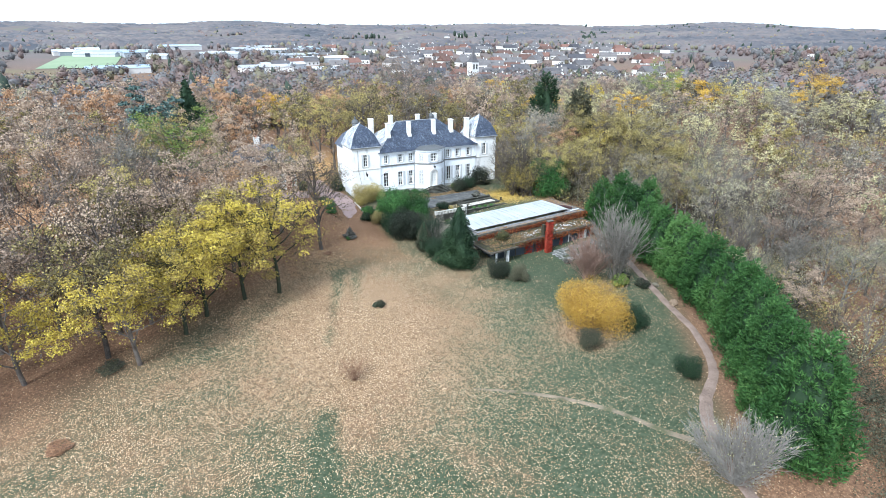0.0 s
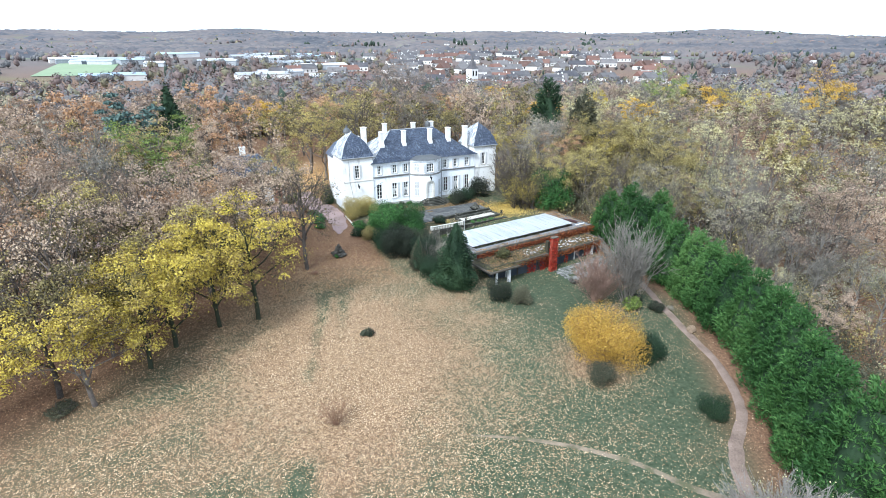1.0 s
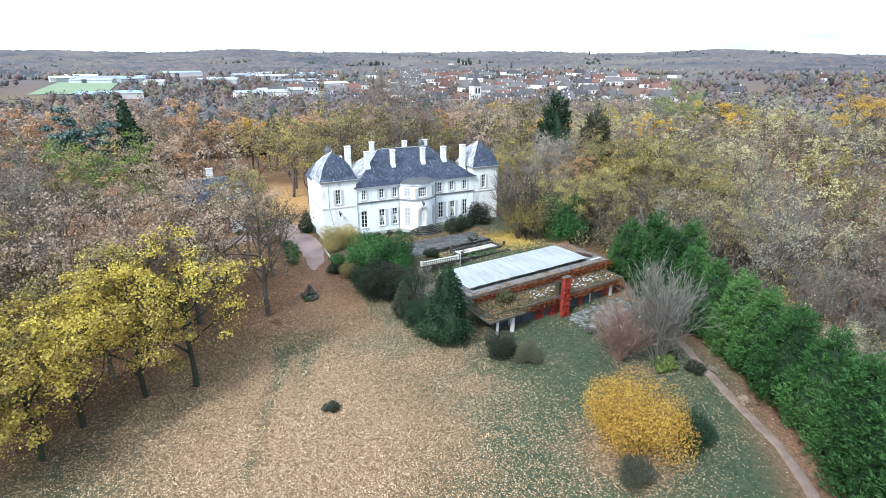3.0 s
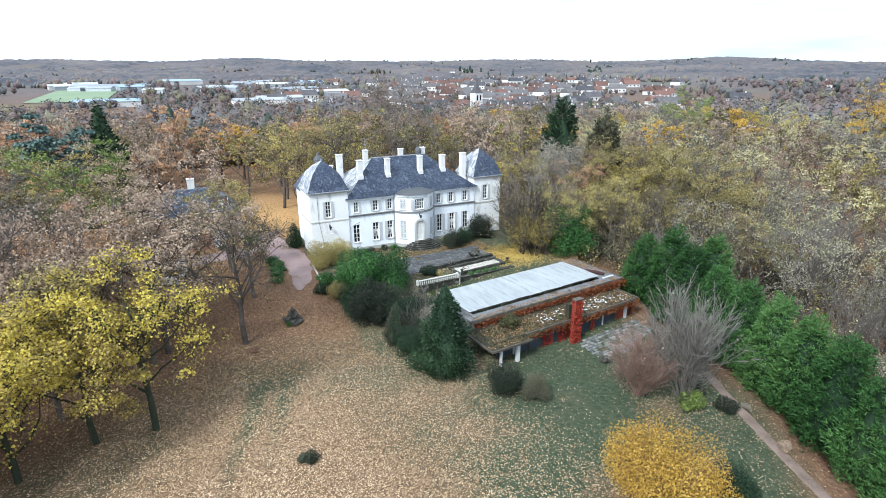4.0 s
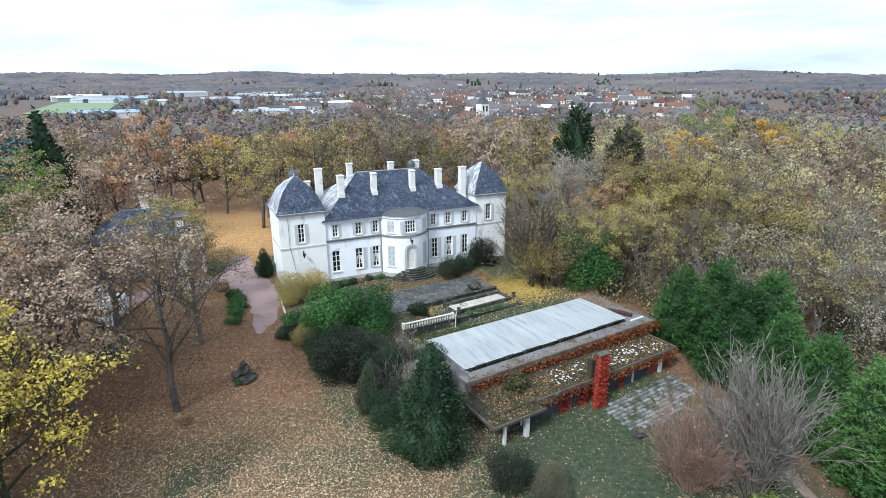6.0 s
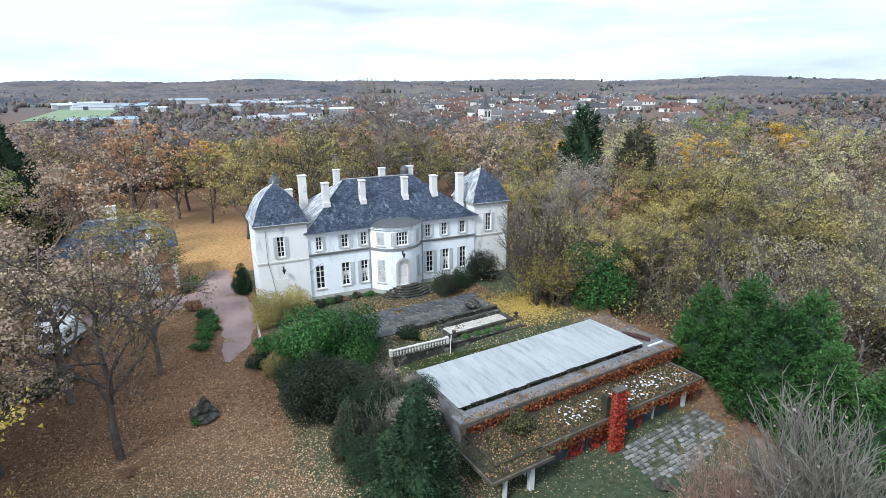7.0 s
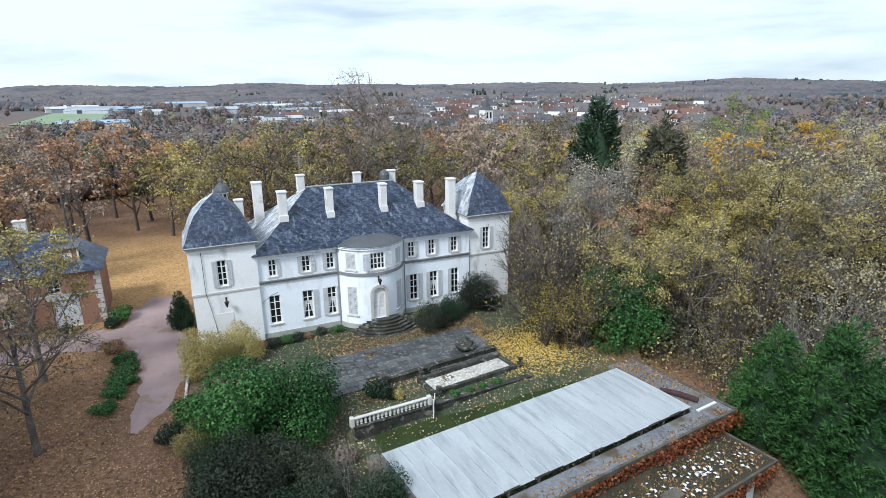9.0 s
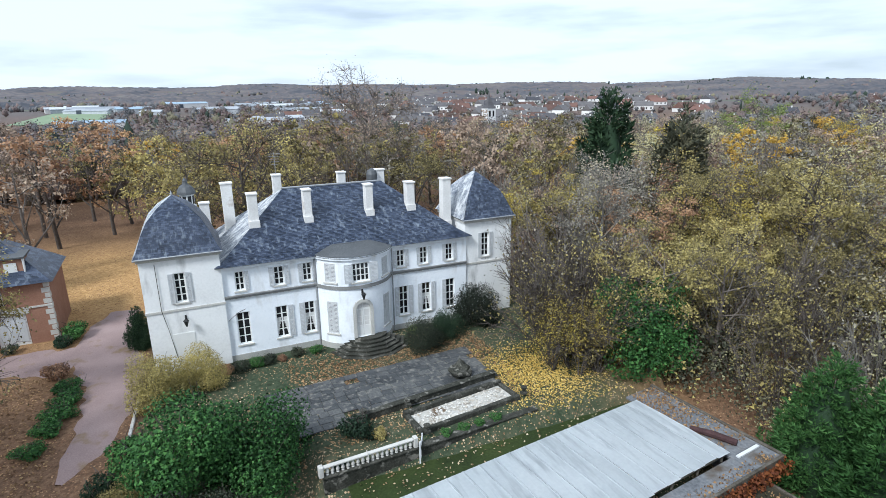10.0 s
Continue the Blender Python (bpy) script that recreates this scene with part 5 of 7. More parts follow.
def bush_meshes(name, seed, r, h, n, size, stems=12, lobe_count=0):
    """A rounded shrub: stems from the ground, leaves over an uneven dome, gaps between."""
    rng = np.random.RandomState(seed)
    ph = rng.uniform(0, 6.28, 6)
    V, Fc = [], []
    for i in range(stems):
        az = rng.uniform(0, 6.28)
        q = rng.uniform(0.3, 0.85) * r
        limb_arrays(V, Fc, (rng.normal() * 0.1 * r, rng.normal() * 0.1 * r, -0.1), (math.cos(az) * q, math.sin(az) * q, h * rng.uniform(0.5, 0.95)), 0.035, 0.01, 3, rng, 0.08, 3)
    stem = raw(name + "_stems", V, Fc)

    lobes = [(0.0, 0.0, 0.42 * h, 0.62)]
    for i in range(lobe_count):
        a, q0 = rng.uniform(0, 6.28), rng.uniform(0.35, 0.62)
        lobes.append((math.cos(a) * q0 * r, math.sin(a) * q0 * r, h * rng.uniform(0.22, 0.72) * (1.1 - 0.5 * q0), rng.uniform(0.30, 0.46)))
    lobes = np.array(lobes)

    def place_lobes(k):
        w = lobes[:, 3] ** 2
        L = lobes[rng.choice(len(lobes), k, p=w / w.sum())]
        u = rng.normal(size=(k, 3))
        u /= np.linalg.norm(u, axis=1, keepdims=True)
        P = L[:, :3] + u * L[:, 3:4] * np.array((r, r, h * 0.62)) * rng.uniform(0.72, 1.08, (k, 1))
        P[:, 2] = np.abs(P[:, 2])
        return P, u

    def place(k):
        if lobe_count:
            return place_lobes(k)
        az = rng.uniform(0, 6.28, k)
        ez = np.arcsin(rng.uniform(-0.12, 1, k))
        q = (1 + 0.16 * np.sin(3 * az + ph[0]) * np.cos(2 * ez + ph[1]) + 0.10 * np.sin(7 * az + ph[2] + 4 * ez)) * rng.uniform(0.62, 1.05, k) ** 0.6
        P = np.stack((np.cos(az) * np.cos(ez) * r * q, np.sin(az) * np.cos(ez) * r * q, 0.12 * h + np.sin(ez) * h * 0.88 * q), 1)
        D = np.stack((np.cos(az) * np.cos(ez), np.sin(az) * np.cos(ez), np.sin(ez)), 1)
        return P, D

    LV, LF = leaf_points(n, place, size, rng, 0.3)
    return stem, raw(name + "_leaves", LV, LF)


DRESSED = {}


def dressed(me, mt):
    """The mesh with that material: one copy of it for each material it is seen in."""
    key = (me.name, mt.name)
    if key not in DRESSED:
        DRESSED[key] = me.copy()
        DRESSED[key].materials.append(mt)
    return DRESSED[key]


def plant(name, meshes, mats, at, turn=0.0, scale=1.0, label="", category="tree", group="", parts=("trunk", "crown", "inner_growth"), zscale=1.0):
    x, y = at[:2]
    z = at[2] if len(at) > 2 else height(x, y)
    ob = thing(name, (x, y, z), turn, label, category, group)
    ob.scale = (scale, scale, scale * zscale)
    for nm, me, mt in zip(parts, meshes, mats):
        c = new(nm, dressed(me, mt))
        c.parent = ob
    return ob


NEAR = [tree_meshes("broad_%d" % k, 40 + k, 14, 5.0, 5800, 0.112, base=0.14, limbs=11, subs=6, twigs=4) for k in range(4)]
SPARSE = [tree_meshes("thin_%d" % k, 60 + k, 14, 4.6, 2300, 0.11, base=0.16, limbs=11, subs=7, twigs=8, clumped=0.5) for k in range(3)]
MID = [tree_meshes("wood_%d" % k, 80 + k, 13, 4.7, 1700, 0.20, base=0.12, limbs=8, subs=5, twigs=1) for k in range(4)]
MIDTHIN = [tree_meshes("woodthin_%d" % k, 95 + k, 13, 4.4, 950, 0.16, base=0.12, limbs=8, subs=4, twigs=3, clumped=0.55, twig=0.04) for k in range(3)]
AVENUE = [tree_meshes("avenue", 21, 10.8, 4.3, 13000, 0.095, base=0.12, limbs=12, subs=6, twigs=4), tree_meshes("avenue_b", 22, 10.8, 4.4, 11000, 0.095, base=0.12, limbs=11, subs=6, twigs=5), tree_meshes("avenue_c", 23, 12, 4.4, 6000, 0.10, base=0.22, limbs=11, subs=6, twigs=9, clumped=0.6)]
THUJA = [thuja_meshes("thuja_%d" % k, 120 + k, 8.4, 2.5, 560, 28, 0.125) for k in range(5)]
BARETREE = [tree_meshes("gnarled_%d" % k, 300 + k, 12, 4.8, 1700, 0.085, base=0.22, limbs=13, subs=7, twigs=11, clumped=0.3, twig=0.016) for k in range(2)]
PINE = [thuja_meshes("pine_%d" % k, 143 + k, 17, 3.9, 280, 30, 0.34) for k in range(2)]
CEDAR = tree_meshes("cedar", 146, 17, 4.2, 6000, 0.26, base=0.15, limbs=16, subs=6, twigs=2, flat=0.7, clumped=0.95)
SPRUCE = [conifer_meshes("spruce_%d" % k, 140 + k, 14, 3.0, 4200, 0.25, 0.72, 0.06, 0.5, 0.1) for k in range(1)]
YARDFIR = conifer_meshes("yard_fir", 150, 8.2, 2.7, 8000, 0.14, 0.85, 0.0, 0.35, -0.1)
BUSHES = [bush_meshes("shrub_%d" % k, 160 + k, 3.0, 5.2, 13500, 0.075, 12, 14) for k in range(3)]
SMALL = [bush_meshes("small_shrub_%d" % k, 170 + k, 1.0, 1.3, 1700, 0.065, 12, 6) for k in range(3)]
GOLD = bush_meshes("golden_shrub", 184, 4.6, 6.6, 24000, 0.068, 60, 26)


def fan_meshes(name, seed, h, stems, spread, leaves, subs=5, twigs=5, stout=1.0):
    """A many-stemmed plant whose straight bare stems fan out from the ground."""
    r = np.random.RandomState(seed)
    V, Fc, ends = [], [], []
    for i in range(stems):
        az, el = r.uniform(0, 6.28), spread * r.uniform(0.05, 1) ** 0.7
        d = np.array((math.cos(az) * math.sin(el), math.sin(az) * math.sin(el), math.cos(el)))
        s = d * np.array((1, 1, 0)) * 0.06 * h + np.array((0, 0, -0.1))
        e = s + d * h * r.uniform(0.65, 1.0) * (1.05 - 0.25 * el)
        limb_arrays(V, Fc, s, e, 0.0062 * h * stout, 0.0012 * h, 4, r, 0.04, 3)
        for k in range(subs):
            a = s + (e - s) * r.uniform(0.3, 0.95)
            d2 = d + r.normal(size=3) * 0.28
            b = a + d2 / np.linalg.norm(d2) * h * r.uniform(0.12, 0.32)
            limb_arrays(V, Fc, a, b, 0.003 * h, 0.001 * h, 3, r, 0.04, 1)
            for w in range(twigs):
                a2 = a + (b - a) * r.uniform(0.2, 1)
                d3 = d2 + r.normal(size=3) * 0.4
                b2 = a2 + d3 / np.linalg.norm(d3) * h * r.uniform(0.05, 0.13)
                ribbon_arrays(V, Fc, a2, b2, 0.0022 * h, r)
                ends.append(b2)
    ends = np.array(ends)

    def place(n):
        P = ends[r.randint(0, len(ends), n)] + r.normal(size=(n, 3)) * 0.03 * h
        return P, r.normal(size=(n, 3))
    LV, LF = leaf_cards(leaves, place, 0.0095 * h, r)
    return raw(name + "_stems", V, Fc), raw(name + "_leaves", LV, LF)


BARE_BUSH = fan_meshes("bare_fan", 190, 6.5, 46, 0.85, 260)
WEEPER = fan_meshes("weeper", 198, 9.4, 46, 1.0, 3600, 8, 9, 0.7)
RED_FAN = fan_meshes("red_fan", 197, 6.2, 80, 0.75, 900, 8, 8)
VASE = fan_meshes("vase", 195, 9.6, 64, 0.45, 200, 7, 7, 0.6)

FANS = [fan_meshes("twiggy_%d" % k, 200 + k, 11.5, 11, 0.62, 1300, 6, 9) for k in range(3)]
BARE_FANS = [fan_meshes("bare_fan_%d" % k, 230 + k, 11.5, 12, 0.66, 260, 7, 10) for k in range(3)]
FANS.append(BARE_FANS[0])
BROWN, RUST, YELLOW, OLIVE, GREY, PALE, ORANGE, GREEN, LIME = (M["leaf_" + k] for k in ("brown", "rust", "yellow", "olive", "grey", "pale", "orange", "green", "lime"))
KINDS = {
    "brown": (BROWN, "half-bare broadleaf tree with brown autumn leaves"),
    "rust": (RUST, "broadleaf tree with rust-red autumn leaves"),
    "yellow": (YELLOW, "broadleaf tree with bright yellow autumn leaves"),
    "olive": (OLIVE, "broadleaf tree with thinning olive-yellow leaves"),
    "grey": (GREY, "nearly bare tree with grey twigs"),
    "pale": (PALE, "tree with sparse pale green-grey leaves"),
    "orange": (ORANGE, "broadleaf tree with golden-orange leaves"),
    "lime": (LIME, "broadleaf tree still in light green leaf"),
}


def broadleaf(kind, shape, at, scale, rng, bark="bark", group="", zscale=1.0):
    mat, label = KINDS[kind]
    return plant("tree", shape, (M[bark], mat), at, rng.uniform(0, 360), scale, label, "tree", group, zscale=zscale)


rng = random.Random(17)
# row of yellowing trees at the edge of the lawn
for (x, y), k, kind, s, bark in (((-4.1, 67.4), 2, "yellow", 1.05, "bark_ivy"), ((-7.9, 67.6), 0, "yellow", 1.05, "bark_ivy"), ((-12.1, 65.6), 1, "yellow", 1.1, "bark_ivy"), ((-14.3, 62.8), 0, "yellow", 1.0, "bark_ivy"),
                                 ((-18.4, 59.2), 1, "yellow", 1.02, "bark"), ((-21.2, 61.7), 2, "olive", 1.05, "bark"), ((-27.6, 60.4), 1, "yellow", 1.0, "bark"), ((-10.5, 71.5), 2, "olive", 1.0, "bark"), ((-17.5, 66.5), 1, "olive", 0.95, "bark")):
    broadleaf(kind, AVENUE[k], (x, y), s, rng, bark, "trees along the lawn's edge")
# solitary trees between lawn and lodge
for x, y, kind, shp, s in ((3.3, 77.0, "olive", BARETREE[1], 1.12), (5.2, 86.2, "olive", BARETREE[0], 0.9), (-4.5, 77.0, "brown", NEAR[1], 0.9), (-8.6, 110.6, "brown", NEAR[1], 1.05), (-13.2, 108.8, "olive", NEAR[3], 1.0), (-9, 80, "brown", NEAR[2], 1.0), (-9.0, 87.5, "grey", BARETREE[0], 0.9), (-12, 76, "brown", NEAR[0], 1.0), (3.6, 95.6, "olive", AVENUE[2], 0.95), (-4.5, 90.0, "grey", BARETREE[0], 0.9), (-7.5, 97.0, "olive", SPARSE[0], 0.85), (-8.5, 103.0, "olive", NEAR[0], 0.8)):
    broadleaf(kind, shp, (x, y), s, rng)

# keep-out places: lawn, drive, buildings
def is_clear(x, y):
    if math.hypot(x + 27, y - 57.5) < 7.5:
        return False
    if wood_edge(x, y) < 2.5 and x < 8 and y < 97:
        return False
    if -14 < x < 13 and 86 < y < 106.5:
        return False
    if -14 < x < 12 and 104 < y < 118:
        return False
    if 2 < x < 14 and 104 < y < 136:
        return False
    if 12 < x < 46.5 and 20 < y < 112:
        return False
    if x > 12 and y < 64 and x < 31.0 + max(0.0, y - 24) * 0.70:
        return False
    if 44 < x < 50 and 62 < y < 81:
        return False
    if 8 <= x <= 12 and y < 108:
        return False
    return True


PATHS = [(-11.6, 7.8), (0.8, 27.8), (19, 57)]
placed = []
WOOD = []


def scatter(area, gap, count, pick, seed):
    r = random.Random(seed)
    x0, x1, y0, y1 = area
    for _ in range(count):
        x, y = r.uniform(x0, x1), r.uniform(y0, y1)
        if not is_clear(x, y):
            continue
        if any((x - a) ** 2 + (y - b) ** 2 < gap * gap for a, b in placed):
            continue
        placed.append((x, y))
        d = min(math.hypot(x - a, y - b) for a, b in PATHS)
        kind, s = pick(x, y, r)
        thin = kind in ("grey", "pale") or (kind in ("brown", "olive") and r.random() < (0.35 if x > 25 else 0.6))
        if d > 66 or y > 150 or x > 78 or x < -48:
            WOOD.append((kind, r.choice(MIDTHIN) if thin else r.choice(MID), x, y, s, r.uniform(0, 6.28), r.uniform(0.9, 1.15)))
            continue
        shp = (r.choice(BARE_FANS if kind == "grey" else FANS) if r.random() < (0.7 if x > 25 else 0.25) else r.choice(SPARSE)) if thin else r.choice(NEAR)
        broadleaf(kind, shp, (x, y), s, r, "bark_pale" if kind in ("grey", "pale") and r.random() < 0.5 else "bark", zscale=r.uniform(0.9, 1.15))


def left_wood(x, y, r):
    k = r.random()
    if y > 105 and x > -25:
        return ("brown" if k < 0.55 else "orange" if k < 0.58 else "olive" if k < 0.85 else "rust"), r.uniform(0.85, 1.1)
    if x < -28 and y < 75:
        return ("brown" if k < 0.45 else "grey" if k < 0.75 else "olive" if k < 0.95 else "yellow"), r.uniform(0.85, 1.1)
    return ("brown" if k < 0.60 else "rust" if k < 0.72 else "grey" if k < 0.92 else "olive"), r.uniform(0.85, 1.15)


def back_wood(x, y, r):
    k = r.random()
    if -2 < x < 34 and y < 160:
        return ("olive" if k < 0.62 else "brown" if k < 0.78 else "orange" if k < 0.84 else "rust"), r.uniform(0.95, 1.2)
    if 34 <= x < 70:
        return ("brown" if k < 0.35 else "rust" if k < 0.50 else "grey" if k < 0.78 else "olive"), r.uniform(0.9, 1.15)
    if x >= 70:
        return ("grey" if k < 0.40 else "pale" if k < 0.66 else "brown" if k < 0.80 else "olive" if k < 0.96 else "orange"), r.uniform(0.9, 1.15)
    return ("brown" if k < 0.55 else "rust" if k < 0.75 else "grey" if k < 0.88 else "olive"), r.uniform(0.9, 1.2)


def right_wood(x, y, r):
    k = r.random()
    if y < 48:
        return ("grey" if k < 0.45 else "pale" if k < 0.8 else "brown"), r.uniform(0.45, 0.7)
    size = r.uniform(0.62, 0.85) if x < 62 and y < 112 else r.uniform(0.8, 1.05)
    if x < 68 and 74 < y < 100:
        return ("olive" if k < 0.66 else "yellow" if k < 0.74 else "rust" if k < 0.84 else "grey"), size
    if x > 95:
        return ("grey" if k < 0.40 else "pale" if k < 0.74 else "brown" if k < 0.84 else "olive" if k < 0.95 else "yellow" if k < 0.98 else "orange"), size
    return ("pale" if k < 0.50 else "grey" if k < 0.84 else "olive" if k < 0.92 else "brown"), size


scatter((-62, 12, 50, 125), 4.9, 2600, left_wood, 31)
scatter((-80, 95, 108, 180), 6.0, 2600, back_wood, 32)
scatter((42, 68, 44, 112), 3.3, 1500, right_wood, 35)
scatter((30, 72, 6, 112), 4.0, 2000, right_wood, 33)
scatter((60, 165, 40, 178), 5.4, 2600, right_wood, 34)


def mesh_arrays(me):
    v = np.zeros(len(me.vertices) * 3, np.float32)
    me.vertices.foreach_get("co", v)
    f = np.zeros(len(me.loops), np.int32)
    me.loops.foreach_get("vertex_index", f)
    return v.reshape(-1, 3), f.reshape(len(me.polygons), -1)


def join_wood():
    """The farther trees of the wood, joined by the colour of their leaves."""
    cache = {}
    for kind in sorted({w[0] for w in WOOD}):
        for which, mat in ((0, M["bark"]), (1, KINDS[kind][0])):
            VV, FF, TT, base = [], [], [], 0
            for k, shp, x, y, s, a, zs in WOOD:
                if k != kind:
                    continue
                me = shp[which]
                if me.name not in cache:
                    cache[me.name] = mesh_arrays(me)
                v, f = cache[me.name]
                c, n = math.cos(a) * s, math.sin(a) * s
                VV.append(np.stack((x + v[:, 0] * c - v[:, 1] * n, y + v[:, 0] * n + v[:, 1] * c, height(x, y) + v[:, 2] * s * zs), 1))
                FF.append(f + base)
                TT.append(np.full(len(v), (a * 7.3) % 1.0 - 0.5, np.float32))
                base += len(v)
            nm = "wood_trunks" if which == 0 else "wood_foliage"
            me = raw(nm, np.concatenate(VV), np.concatenate(FF))
            me.attributes.new("tint", "FLOAT", "POINT").data.foreach_set("value", np.concatenate(TT))
            ob = link_mesh(nm, me, mat)
            tagged(ob, ("grey-brown trunks and twigs of the wood's " if which == 0 else "autumn foliage of the wood's ") + kind + " trees", "woods", kind="stuff")


join_wood()


def undergrowth():
    """Low brambles and saplings between the trunks, joined by colour."""
    r = random.Random(41)
    low = [bush_meshes("bramble_%d" % k, 210 + k, 1.9, 2.6, 360, 0.088, 8) for k in range(3)]
    sets = {"olive": [], "grey": [], "pale": [], "brown": [], "drab": []}
    for _ in range(680):
        right = r.random() < 0.75
        x, y = (r.uniform(31, 82), r.uniform(8, 112)) if right else (r.uniform(-60, 2), r.uniform(50, 108))
        if not is_clear(x, y) or x < 0 and r.random() < 0.7:
            continue
        sets[r.choice(("olive", "grey", "pale", "olive") if right else ("brown", "olive"))].append((r.choice(low), x, y, r.uniform(0.7, 1.6), r.uniform(0, 6.28)))
    for _ in range(170):
        x, y = r.uniform(47, 70), r.uniform(60, 104)
        sets["drab"].append((r.choice(low), x, y, r.uniform(0.8, 1.7), r.uniform(0, 6.28)))
    for _ in range(260):
        y = r.uniform(8, 50)
        x = 29.0 + 0.82 * max(0.0, y - 24) + r.uniform(0, 11)
        sets["drab"].append((r.choice(low), x, y, r.uniform(0.5, 1.2), r.uniform(0, 6.28)))
    for kind, rows in sets.items():
        VV, FF, base = [], [], 0
        for shp, x, y, s, a in rows:
            v, f = mesh_arrays(shp[1])
            c, n = math.cos(a) * s, math.sin(a) * s
            VV.append(np.stack((x + v[:, 0] * c - v[:, 1] * n, y + v[:, 0] * n + v[:, 1] * c, height(x, y) + v[:, 2] * s), 1))
            FF.append(f + base)
            base += len(v)
        tagged(link_mesh("undergrowth", raw("undergrowth", np.concatenate(VV), np.concatenate(FF)), M["leaf_" + kind]), "tangled " + kind + " undergrowth between the trees", "undergrowth", kind="stuff")


undergrowth()

# conifer hedge along the path
for k, (x, y, s, zs) in enumerate(((27.2, 25.9, 1.3, 1.0), (30.2, 29.9, 1.14, 0.98), (33.2, 33.2, 1.12, 0.96), (35.9, 36.2, 1.1, 0.95), (38.3, 39.4, 1.1, 0.95), (40.2, 43.0, 1.1, 0.94), (41.7, 46.6, 1.1, 0.93), (43.0, 50.2, 1.08, 0.93), (44.2, 53.7, 1.06, 0.93),
                                   (45.2, 57.4, 1.06, 0.92), (46.1, 61.2, 1.06, 0.92), (46.8, 65.2, 1.15, 0.92), (48.2, 68.8, 1.22, 0.92), (47.4, 72.2, 1.0, 0.9), (50.5, 65.5, 1.15, 0.95))):
    # dark_conifer core: its colour stands in for shade between the sprays
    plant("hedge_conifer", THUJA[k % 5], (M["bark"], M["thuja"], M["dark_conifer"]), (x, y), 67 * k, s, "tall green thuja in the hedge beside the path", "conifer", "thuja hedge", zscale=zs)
# tall dark conifers behind the mansion and in the wood
plant("spruce", SPRUCE[0], (M["bark"], M["dark_conifer"], M["dark_conifer"]), (-9.5, 114.9), 0, 1.40, "slim dark green spruce standing above the wood", "conifer")
plant("cedar", CEDAR, (M["bark"], M["cedar"]), (-14.6, 117.1), 40, 1.12, "wide blue-green cedar standing above the wood", "conifer")
plant("pine", PINE[0], (M["bark_pale"], M["dark_conifer"], M["dark_conifer"]), (60.6, 106.8), 0, 1.06, "tall dark green pine with ragged boughs behind the mansion", "conifer")
plant("pine", PINE[1], (M["bark"], M["leaf_drab"], M["leaf_drab"]), (62.9, 98.5), 200, 0.96, "half-bare conifer with drab grey-green needles", "conifer")
# added core, darker than the needles for the shade deep in the fir
plant("fir", YARDFIR, (M["bark"], M["leaf_drab"], M["dark_conifer"]), (16.6, 72.4), 70, 0.5, "young grey-green fir below the shrub bank", "conifer")
plant("fir", YARDFIR, (M["bark"], M["dark_conifer"], M["dark_conifer"]), (19.0, 66.6), 10, 1.0, "dark fir beside the annex porch", "conifer")
plant("sapling", SMALL[2], (M["bark"], M["leaf_moss"]), (27.2, 68.9, 1.26), 0, 1.25, "straggly green sapling rooted in the annex roof", "sapling", parts=("branchwork", "foliage"))
plant("clipped_conifer", THUJA[0], (M["bark"], M["dark_conifer"], M["dark_conifer"]), (12.5, 101.8), 0, 0.40, "small dark clipped conifer beside the tower", "conifer")
# shrub bank between drive and annex
SHRUB = ("branchwork", "foliage")
for x, y, s, mt, k, lab in ((16.2, 83.2, 1.22, GREEN, 0, "large dense evergreen laurel"), (19.4, 83.0, 1.12, GREEN, 1, "large dense evergreen laurel"), (15.6, 77.0, 0.95, M["dark_shrub"], 2, "dark spreading evergreen shrub"), (18.2, 74.6, 0.75, M["dark_conifer"], 1, "dark spreading evergreen shrub"),
                            (19.6, 76.0, 0.72, M["dark_shrub"], 2, "dark evergreen shrub by the laurels"), (21.0, 72.0, 0.75, GREY, 0, "half-bare grey shrub by the annex"), (14.6, 79.6, 0.7, M["dark_conifer"], 1, "dark spreading evergreen shrub"), (17.6, 78.6, 0.75, M["dark_shrub"], 0, "dark evergreen shrub by the laurels"), (18.4, 70.6, 0.6, M["dark_shrub"], 2, "dark spreading evergreen shrub"), (17.0, 69.8, 0.62, M["dark_conifer"], 0, "dark spreading evergreen shrub"), (14.2, 92.5, 0.75, OLIVE, 1, "yellowing leafy shrub against the tower"),
                            (16.9, 93.4, 0.62, OLIVE, 2, "yellowing leafy shrub against the tower"), (13.6, 82.8, 0.5, OLIVE, 0, "low olive shrub beside the drive"), (32.2, 92.2, 0.58, M["dark_shrub"], 1, "dark evergreen shrub beside the garden steps"), (34.6, 93.6, 0.5, M["dark_conifer"], 2, "dark evergreen shrub against the facade"), (38.0, 94.8, 0.8, M["dark_shrub"], 0, "dark evergreen shrub against the facade"),
                            (45.4, 83.6, 1.45, GREEN, 1, "large dense evergreen laurel"), (22.0, 74.4, 0.7, M["dark_conifer"], 1, "dark evergreen shrub at the annex wall"), (22.3, 61.9, 0.58, M["dark_shrub"], 2, "dark shrub on the lawn below the annex"), (24.2, 60.2, 0.5, M["leaf_drab"], 1, "dull brownish shrub on the lawn"), (22.3, 44.1, 0.5, M["leaf_drab"], 0, "dark evergreen shrub beside the golden bush"), (29.4, 45.4, 0.62, M["dark_conifer"], 1, "dark evergreen shrub beside the golden bush")):
    plant("shrub", BUSHES[k], (M["bark"], mt), (x, y), 53 * k + 7 * x, s, lab, "shrub", parts=SHRUB)
